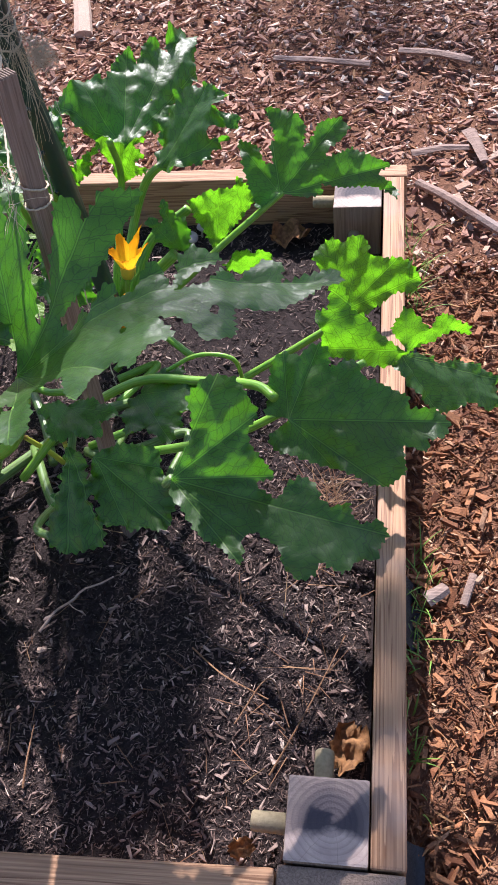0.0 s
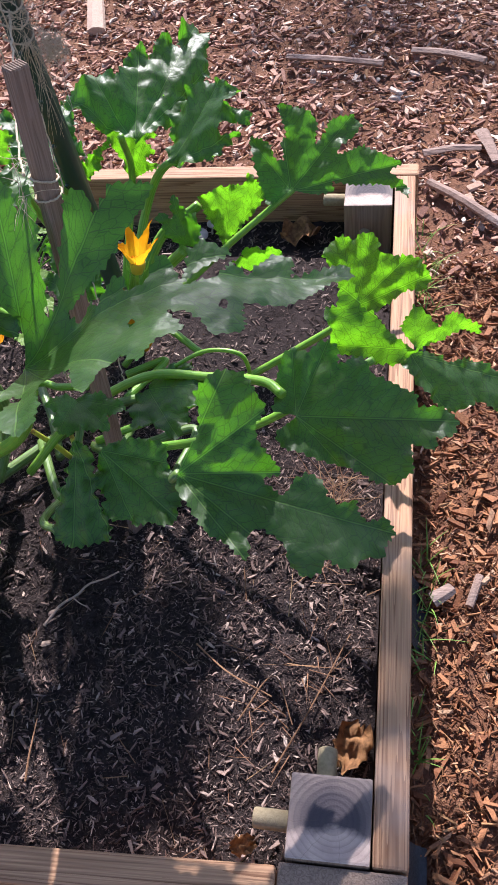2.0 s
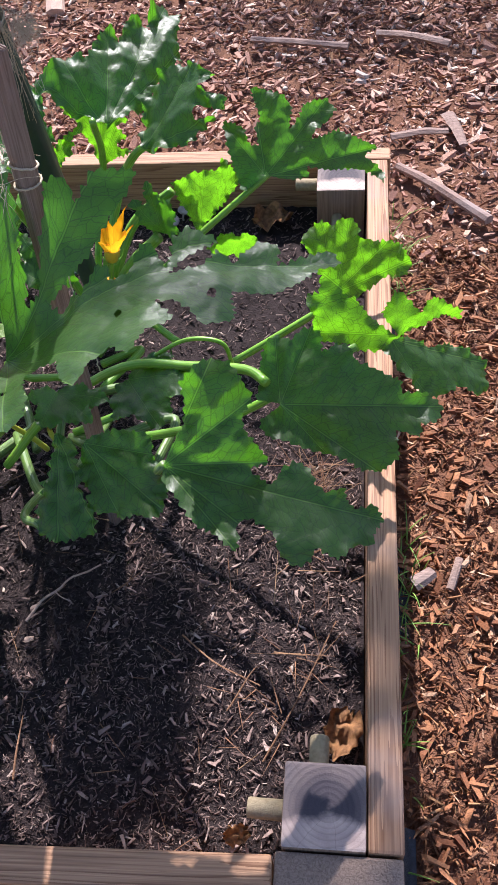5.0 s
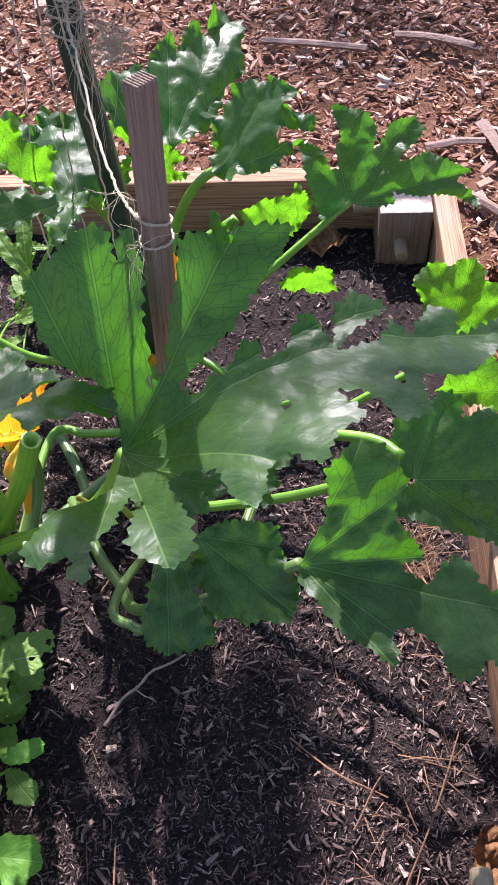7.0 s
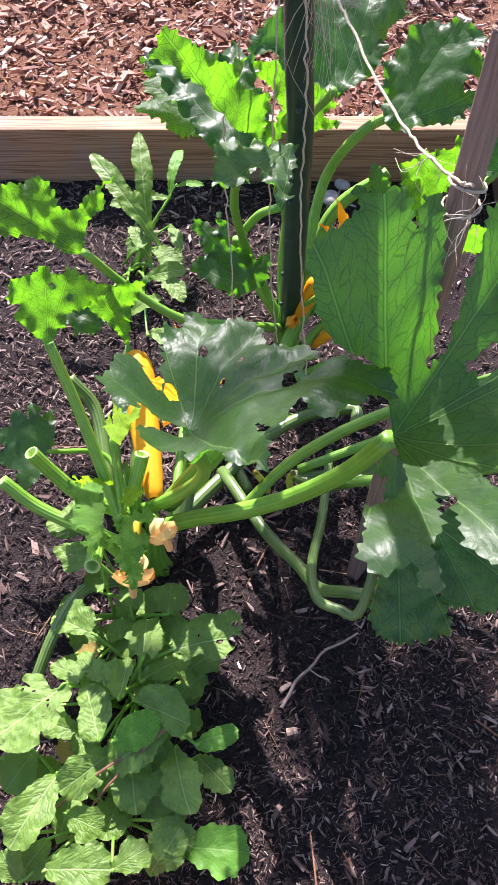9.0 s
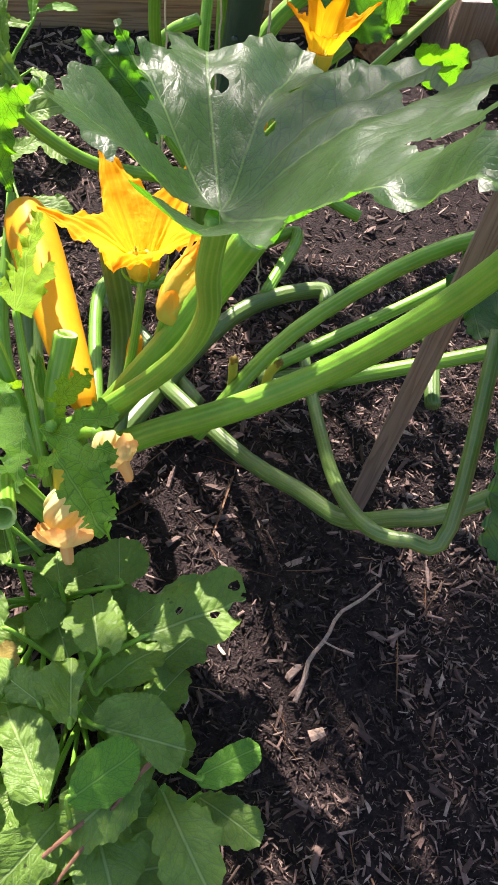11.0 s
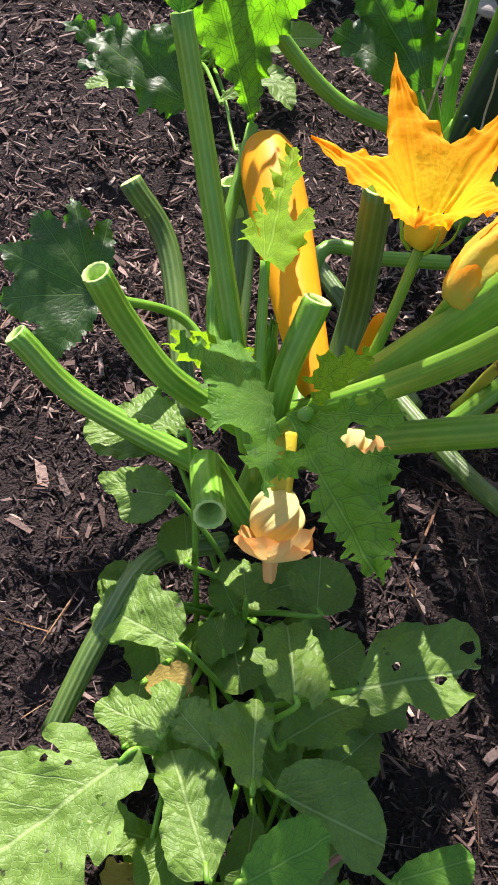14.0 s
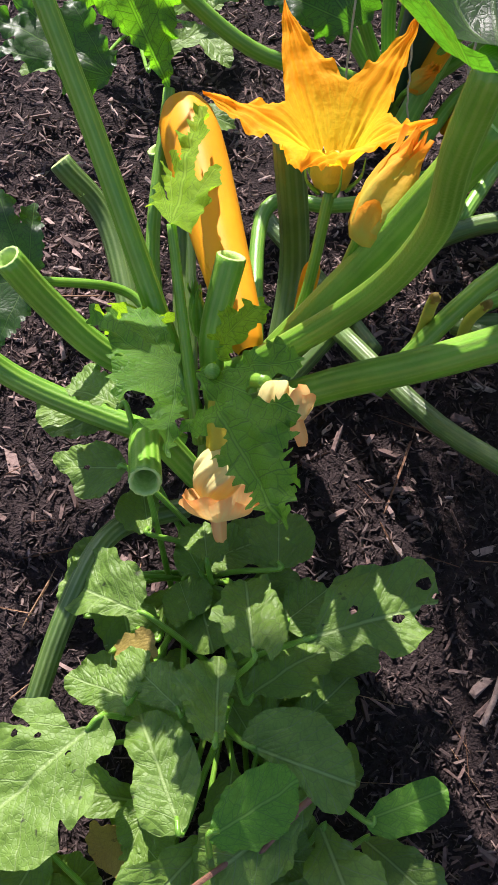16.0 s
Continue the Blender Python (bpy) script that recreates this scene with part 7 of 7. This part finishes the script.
def fruit(plant, a, b, r, material, label):
    prof = [(r * 0.30, 0.0), (r * 0.48, 0.03), (r * 0.62, 0.12), (r * 0.74, 0.28), (r * 0.88, 0.5), (r * 0.98, 0.7), (r, 0.82), (r * 0.93, 0.90), (r * 0.72, 0.955), (r * 0.42, 0.985), (r * 0.12, 1.0), (0.0001, 1.0)]
    fine = []
    for i in range(len(prof) - 1):
        for k in range(3):
            f = k / 3
            fine.append((prof[i][0] * (1 - f) + prof[i + 1][0] * f, prof[i][1] * (1 - f) + prof[i + 1][1] * f))
    fine.append(prof[-1])
    v, f, uv = lathe(fine, 40, lambda t, a: (1 + 0.012 * math.cos(8 * a) * (1 - t), 0, 0))
    return link_mesh("fruit", along(v, a, b), f, material, plant, label, uv)


fruit(plant_a, (-0.268, 1.100, 0.355), (-0.307, 1.302, 0.372), 0.0205, M_FRUIT, "smooth golden yellow squash fruit")
fruit(plant_a, (-0.235, 1.150, 0.300), (-0.225, 1.165, 0.36), 0.006, M_FRUIT, "tiny yellow fruit")
fruit(plant_b, (-0.100, 1.450, 0.26), (-0.072, 1.462, 0.34), 0.012, M_FRUIT, "yellow squash fruit")
fruit(plant_b, (-0.075, 1.430, 0.23), (-0.052, 1.412, 0.285), 0.008, M_FRUIT, "small yellow squash fruit")
closed_flower(plant_b, (-0.108, 1.440, 0.27), (-0.103, 1.408, 0.315), 0.009, M_BUD, M_BUD, 1.0, 0.4, "closed orange flower bud")
petiole(plant_b, [(-0.115, 1.47, 0.22), (-0.112, 1.455, 0.25), (-0.108, 1.440, 0.272)], 0.003, 0.003)
open_flower(plant_b, (-0.044, 1.402, 0.423), (-0.040, 1.412, 0.455), [(-0.080, 1.406, 0.489), (-0.058, 1.440, 0.499), (-0.014, 1.440, 0.499), (0.002, 1.404, 0.491), (-0.038, 1.382, 0.473)])
petiole(plant_b, [(-0.11, 1.47, 0.26), (-0.070, 1.43, 0.34), (-0.044, 1.402, 0.425)], 0.004, 0.0035)


# ---- sticks, grass and litter ----
def stick(name, points, r0, r1, material, label, sides=8, flat=1.0, category="stick", group=""):
    v, f, uv = sweep(points, (r0, r1), 14, sides, 2, 0.18)
    zc = sum(p[2] for p in points) / len(points)
    v = [(p[0], p[1], zc + (p[2] - zc) * flat + 0.0015 * noise.noise(Vector(p) * 40)) for p in v]
    ob = link_mesh(name, v, f, material, None, "", uv, smooth=False)
    return tagged(ob, label, category, group)


stick("fallen_stick", [(0.425, 2.207, 0.03), (0.50, 2.13, 0.035), (0.62, 2.00, 0.03)], 0.011, 0.013, M_STICK, "long grey weathered stick on the mulch", 9)
stick("split_wood_piece", [(0.555, 2.43, 0.025), (0.572, 2.36, 0.03), (0.585, 2.29, 0.03)], 0.018, 0.010, M_STICK, "broad grey splinter of wood on the mulch", 6, 0.5)
stick("split_wood_piece", [(-0.690, 3.34, 0.03), (-0.65, 3.2, 0.035), (-0.612, 3.05, 0.03)], 0.024, 0.026, M_TWIG, "pale split log piece on the mulch", 8, 0.55)
stick("fallen_stick", [(0.02, 2.84, 0.03), (0.15, 2.81, 0.035), (0.30, 2.78, 0.03)], 0.012, 0.014, M_STICK, "grey flat stick on the mulch", 7, 0.7)
stick("fallen_stick", [(0.38, 2.85, 0.03), (0.48, 2.82, 0.035), (0.58, 2.775, 0.03)], 0.013, 0.016, M_STICK, "grey split stick on the mulch", 7, 0.7)
stick("fallen_stick", [(0.41, 2.33, 0.03), (0.49, 2.345, 0.035), (0.55, 2.35, 0.03)], 0.012, 0.010, M_STICK, "short brown broken stick by the corner", 6, 0.7)
stick("pale_wood_chunk", [(0.424, 1.085, 0.03), (0.440, 1.095, 0.033), (0.455, 1.108, 0.03)], 0.012, 0.009, M_STICK, "pale chunk of wood beside the board", 7, 0.8)
stick("fallen_stick", [(0.482, 1.08, 0.025), (0.492, 1.11, 0.03), (0.500, 1.135, 0.028)], 0.006, 0.006, M_STICK, "short pale stick beside the board", 8)
stick("twig", [(-0.122, 0.912, 0.202), (-0.112, 0.928, 0.206), (-0.104, 0.944, 0.207), (-0.086, 0.960, 0.206), (-0.072, 0.978, 0.208), (-0.050, 0.988, 0.209), (-0.030, 1.0, 0.212)], 0.0019, 0.0011, M_TWIG, "thin bent dry twig lying on the soil", 7, 1.0, "twig")
stick("twig", [(-0.090, 0.957, 0.207), (-0.078, 0.948, 0.208), (-0.066, 0.944, 0.205)], 0.0010, 0.0006, M_TWIG, "short forked end of a dry twig", 6, 1.0, "twig")
stick("wood_chip", [(-0.116, 0.884, 0.203), (-0.104, 0.886, 0.205)], 0.0040, 0.003, M_TWIG, "small pale chip on the soil", 6, 0.7, "chip")
stick("twig", [(0.22, 0.74, 0.203), (0.26, 0.82, 0.21), (0.305, 0.93, 0.205)], 0.0012, 0.0008, M_STRAW, "thin curved dry stem on the soil", 5, 1.0, "twig")
stick("twig", [(0.17, 0.80, 0.205), (0.21, 0.86, 0.212), (0.24, 0.80, 0.205)], 0.0011, 0.0008, M_STRAW, "dry pine needle on the soil", 5, 1.0, "twig")
stick("twig", [(0.10, 0.90, 0.205), (0.15, 0.86, 0.212), (0.21, 0.835, 0.205)], 0.0012, 0.0008, M_STRAW, "dry pine needle on the soil", 5, 1.0, "twig")
stick("twig", [(-0.085, 0.70, 0.205), (-0.088, 0.74, 0.21), (-0.092, 0.78, 0.205)], 0.0014, 0.0008, M_STRAW, "short reddish pine needle on the soil", 5, 1.0, "twig")


def mushroom(at, r, h, lean):
    """A small pale cap on a thin stem."""
    root = thing("mushroom", at, "small pale grey mushroom growing from the compost", "mushroom", "mushrooms in the bed")
    top = (at[0] + lean[0], at[1] + lean[1], at[2] + h)
    v, f, uv = sweep([at, (at[0] + 0.3 * lean[0], at[1] + 0.2 * lean[1], at[2] + 0.5 * h), top], (0.0022, 0.0017), 10, 10)
    link_mesh("stem", v, f, M_MUSHROOM, root, "", uv)
    prof = [(0.0018, -0.10), (r * 0.5, -0.12), (r * 0.94, -0.16), (r, -0.10), (r * 0.96, 0.05), (r * 0.78, 0.24), (r * 0.45, 0.38), (r * 0.16, 0.42), (0.0001, 0.42)]
    v, f, uv = lathe(prof, 26, lambda t, a: (1 + 0.06 * math.sin(3 * a + 1) * t, 0.04 * math.sin(2 * a), 0))
    link_mesh("cap", along(v, top, Vector(top) + Vector((lean[0] * 0.4, lean[1] * 0.4, r)).normalized() * r), f, M_MUSHROOM, root, "pale domed cap", uv)
    return root


mushroom((-0.040, 1.772, 0.188), 0.017, 0.030, (0.004, -0.004))
mushroom((-0.020, 1.802, 0.188), 0.014, 0.028, (0.006, 0.002))


def dry_leaf(at, size, turn, label):
    verts, faces = [], []
    for i in range(11):
        for j in range(9):
            u, w = i / 10 - 0.5, j / 8 - 0.5
            k = math.cos(u * 2.6) ** 0.7
            x, y = u * size * (1 + 0.35 * noise.noise(Vector((w * 6, at[0] * 20, 0)))), w * size * 0.8 * k * (1 + 0.5 * noise.noise(Vector((u * 7, at[0] * 30, 3))))
            z = 0.20 * size * (4 * w * w) + 0.10 * size * math.sin(u * 6) + 0.42 * size * noise.noise(Vector((u * 4.5, w * 4.5, at[0] * 9))) + 0.10 * size * noise.noise(Vector((u * 14, w * 14, at[0] * 9)))
            verts.append((x, y, max(z, -0.1 * size) + 0.006))
            if i < 10 and j < 8:
                faces.append((i * 9 + j, i * 9 + j + 1, (i + 1) * 9 + j + 1, (i + 1) * 9 + j))
    m = pose(*at, 12, 8, turn)
    ob = link_mesh("dry_leaf", [m @ Vector(p) for p in verts], faces, M_DRYLEAF)
    return tagged(ob, label, "dry leaf", "dry leaves on the soil")


dry_leaf((0.312, 0.775, 0.205), 0.062, 70, "curled orange brown dry leaf beside the post")
dry_leaf((0.160, 1.78, 0.205), 0.07, 20, "grey brown dry leaf near the end board")
dry_leaf((0.195, 0.655, 0.2), 0.03, 20, "small brown dry leaf by the front board")


def tuft(name, at, n, L, spread, material, label, category, flat=False, seed=1):
    rr = random.Random(seed)
    verts, faces = [], []
    for _ in range(n):
        x, y = at[0] + rr.gauss(0, spread[0]), at[1] + rr.gauss(0, spread[1])
        a = rr.uniform(0, 6.28)
        l = L * rr.uniform(0.4, 1.1)
        lean = rr.uniform(0.3, 0.9) if not flat else rr.uniform(0.9, 1.3)
        w = 0.0008 if flat else 0.0016
        sx, sy = -math.sin(a) * w, math.cos(a) * w
        s = len(verts)
        for i in range(6):
            t = i / 5
            h = l * (t * math.cos(lean) + (-0.35 * t * t if not flat else 0.0))
            d = l * t * math.sin(lean)
            k = 1 - 0.85 * t
            z = at[2] + max(0.0, h) + (0.002 if flat else 0)
            verts += [(x + math.cos(a) * d - sx * k, y + math.sin(a) * d - sy * k, z), (x + math.cos(a) * d, y + math.sin(a) * d, z + w * 0.6 * k), (x + math.cos(a) * d + sx * k, y + math.sin(a) * d + sy * k, z)]
            if i < 5:
                b = s + i * 3
                faces += [(b, b + 1, b + 4, b + 3), (b + 1, b + 2, b + 5, b + 4)]
    return tagged(link_mesh(name, verts, faces, material), label, category, kind="stuff")


tuft("grass", (0.405, 1.07, 0.01), 60, 0.10, (0.012, 0.055), M_GRASS, "thin green grass growing along the side board", "grass", seed=2)
tuft("grass", (0.405, 1.85, 0.01), 60, 0.11, (0.014, 0.10), M_GRASS, "thin green grass near the far corner", "grass", seed=3)
tuft("grass", (0.402, 0.83, 0.01), 22, 0.07, (0.008, 0.08), M_GRASS, "sparse grass along the side board", "grass", seed=4)
tuft("straw", (0.264, 1.12, 0.20), 130, 0.09, (0.014, 0.045), M_STRAW, "clump of dry pine straw under the leaves", "straw", True, 5)
tuft("straw", (0.265, 0.90, 0.20), 16, 0.08, (0.02, 0.03), M_STRAW, "dry pine straw on the soil", "straw", True, 6)
tuft("straw", (0.215, 0.80, 0.20), 14, 0.07, (0.04, 0.06), M_STRAW, "scattered pine needles on the soil", "straw", True, 7)


def cloth(y0, y1, seed):
    verts, faces = [], []
    n = 24
    for i in range(n + 1):
        y = y0 + (y1 - y0) * i / n
        for j in range(6):
            x = 0.386 + 0.030 * j / 5
            z = 0.055 * (1 - j / 5) ** 2 + 0.012 + 0.010 * noise.noise(Vector((x * 60, y * 18, seed)))
            verts.append((x, y, z))
            if i < n and j < 5:
                faces.append((i * 6 + j, i * 6 + j + 1, (i + 1) * 6 + j + 1, (i + 1) * 6 + j))
    return tagged(link_mesh("weed_cloth", verts, faces, M_CLOTH), "strip of black weed cloth showing beside the board", "weed cloth")


cloth(0.60, 0.72, 1)
cloth(1.00, 1.12, 2)
cloth(1.60, 1.72, 3)


# yellowed stubs of old stalks with dried tips, on the low stem
M_STUB = plain_material("yellowed_stub", (0.50, 0.46, 0.05), (0.36, 0.46, 0.05), 60, 0.5)
for line in ([(-0.140, 1.175, 0.250), (-0.144, 1.160, 0.293), (-0.150, 1.145, 0.332), (-0.154, 1.133, 0.362)], [(-0.108, 1.170, 0.255), (-0.114, 1.160, 0.300), (-0.110, 1.152, 0.330)]):
    v, f, uv = sweep(line, (0.0046, 0.0034), 16, 16, 5, 0.08)
    stub = link_mesh("stub", v, f, M_STUB, plant_a, "yellowing broken-off stalk stub", uv)
    end = Vector(line[-1])
    way = (end - Vector(line[-2])).normalized()
    v, f, uv = sweep([end - way * 0.002, end + way * 0.002, end + way * 0.005], (0.0038, 0.0020), 8, 12, 4, 0.15)
    link_mesh("dried_tip", v, f, M_DRY, stub, "shrivelled tan tip", uv)
M_RED_STEM = plain_material("red_dry_stem", (0.16, 0.065, 0.040), (0.30, 0.15, 0.09), 120, 0.7)
stick("fallen_twig", [(-0.244, 0.862, 0.290), (-0.262, 0.850, 0.288), (-0.282, 0.838, 0.284), (-0.322, 0.815, 0.270), (-0.40, 0.77, 0.202)], 0.0016, 0.0011, M_RED_STEM, "thin reddish dry stem lying across the radish leaves", 7, 1.0, "twig")
stick("fallen_twig", [(-0.252, 0.855, 0.291), (-0.266, 0.843, 0.287), (-0.284, 0.826, 0.280), (-0.312, 0.800, 0.262), (-0.36, 0.75, 0.202)], 0.0014, 0.0009, M_RED_STEM, "thin reddish dry stem lying across the radish leaves", 7, 1.0, "twig")


# ---- unseen tree added behind the bed, its drooping branch shades the near corner ----
M_BARK = plain_material("shade_tree_bark", (0.10, 0.075, 0.055), (0.18, 0.14, 0.11), 14, 0.85, 0.2, 0.8, 0.01)
M_SHADE_TREE_LEAF = leaf_material("shade_tree_leaf", (0.035, 0.085, 0.02), (0.06, 0.12, 0.03), (0.10, 0.16, 0.05), (0.25, 0.5, 0.03))
tree = thing("tree", (1.7, 7.6, 0.0), "unseen leafy tree added behind the bed, its drooping branch placed to shade it", "tree")
v, f, uv = sweep([(1.7, 7.6, -0.1), (1.72, 7.62, 2.2), (1.66, 7.6, 4.4), (1.75, 7.7, 6.6), (1.7, 7.65, 8.2)], (0.17, 0.03), 40, 16, 5, 0.06)
link_mesh("trunk", v, f, M_BARK, tree, "", uv)
LIMB_LINES = [[(1.66, 7.6, 4.2), (0.9, 7.3, 4.6), (0.2, 7.35, 4.5), (-0.35, 7.50, 4.33)], [(1.66, 7.6, 4.0), (0.9, 6.9, 4.9), (0.2, 6.1, 5.15), (-0.40, 5.2, 4.75), (-0.52, 4.3, 3.6)], [(1.7, 7.62, 5.2), (2.3, 8.1, 6.2), (2.7, 8.5, 6.9)], [(1.72, 7.65, 5.8), (1.5, 8.4, 6.9), (1.4, 8.9, 7.6)], [(1.74, 7.68, 6.2), (2.4, 7.5, 7.2), (2.9, 7.4, 7.9)]]
for line in LIMB_LINES:
    v, f, uv = sweep(line, (0.045, 0.008), 20, 10, 4, 0.08)
    link_mesh("limb", v, f, M_BARK, tree, "", uv)
tr = np.random.default_rng(17)
# the first nine clumps are placed sunward of spots to be shaded
clumps = [((-0.33, 7.50, 4.30), (0.24, 0.22, 0.12), 620), ((-0.10, 5.42, 5.0), (0.20, 0.16, 0.12), 1050), ((-0.462, 4.25, 3.5), (0.031, 0.085, 0.035), 250), ((-0.560, 4.47, 3.5), (0.028, 0.055, 0.04), 110), ((-0.712, 4.190, 3.5), (0.020, 0.030, 0.02), 90), ((-0.552, 4.225, 3.765), (0.011, 0.03, 0.035), 80), ((-0.618, 4.225, 3.68), (0.020, 0.014, 0.016), 42), ((-0.415, 4.28, 3.5), (0.022, 0.08, 0.035), 160), ((-0.102, 4.20, 3.5), (0.009, 0.085, 0.010), 95), ((2.7, 8.5, 7.0), (0.6, 0.6, 0.5), 1500), ((1.4, 8.9, 7.6), (0.6, 0.5, 0.5), 1300), ((2.9, 7.4, 8.0), (0.5, 0.5, 0.45), 1300), ((1.75, 7.75, 8.3), (0.5, 0.5, 0.5), 1300)]
centre = np.concatenate([np.array(c) + np.clip(tr.normal(0, 1, (n, 3)), -1.7, 1.7) * np.array(sp) for c, sp, n in clumps])
nl = len(centre)
out_dir = tr.normal(0, 1, (nl, 3)) + np.array((0, 0, -0.4))
out_dir /= np.linalg.norm(out_dir, axis=1)[:, None]
wide_dir = np.cross(out_dir, tr.normal(0, 1, (nl, 3)))
wide_dir /= np.linalg.norm(wide_dir, axis=1)[:, None]
lift_dir = np.cross(out_dir, wide_dir)
ll = tr.uniform(0.035, 0.065, nl)[:, None]
shape = [(0.0, 0.0, 0.0), (0.3, 0.24, 0.03), (0.65, 0.20, 0.02), (1.0, 0.0, -0.06), (0.65, -0.20, 0.02), (0.3, -0.24, 0.03), (0.45, 0.0, -0.03)]
leafs = np.stack([centre + ll * (a * out_dir + b * wide_dir + c * lift_dir) for a, b, c in shape], 1).reshape(-1, 3)
tri_ids = np.array([(0, 1, 6), (1, 2, 6), (2, 3, 6), (3, 4, 6), (4, 5, 6), (5, 0, 6)])
crown_faces = (tri_ids[None] + 7 * np.arange(nl)[:, None, None]).reshape(-1, 3)
link_mesh("crown", leafs, crown_faces.tolist(), M_SHADE_TREE_LEAF, tree, "", np.tile(np.array([(b, a) for a, b, c in shape]), (nl, 1)))
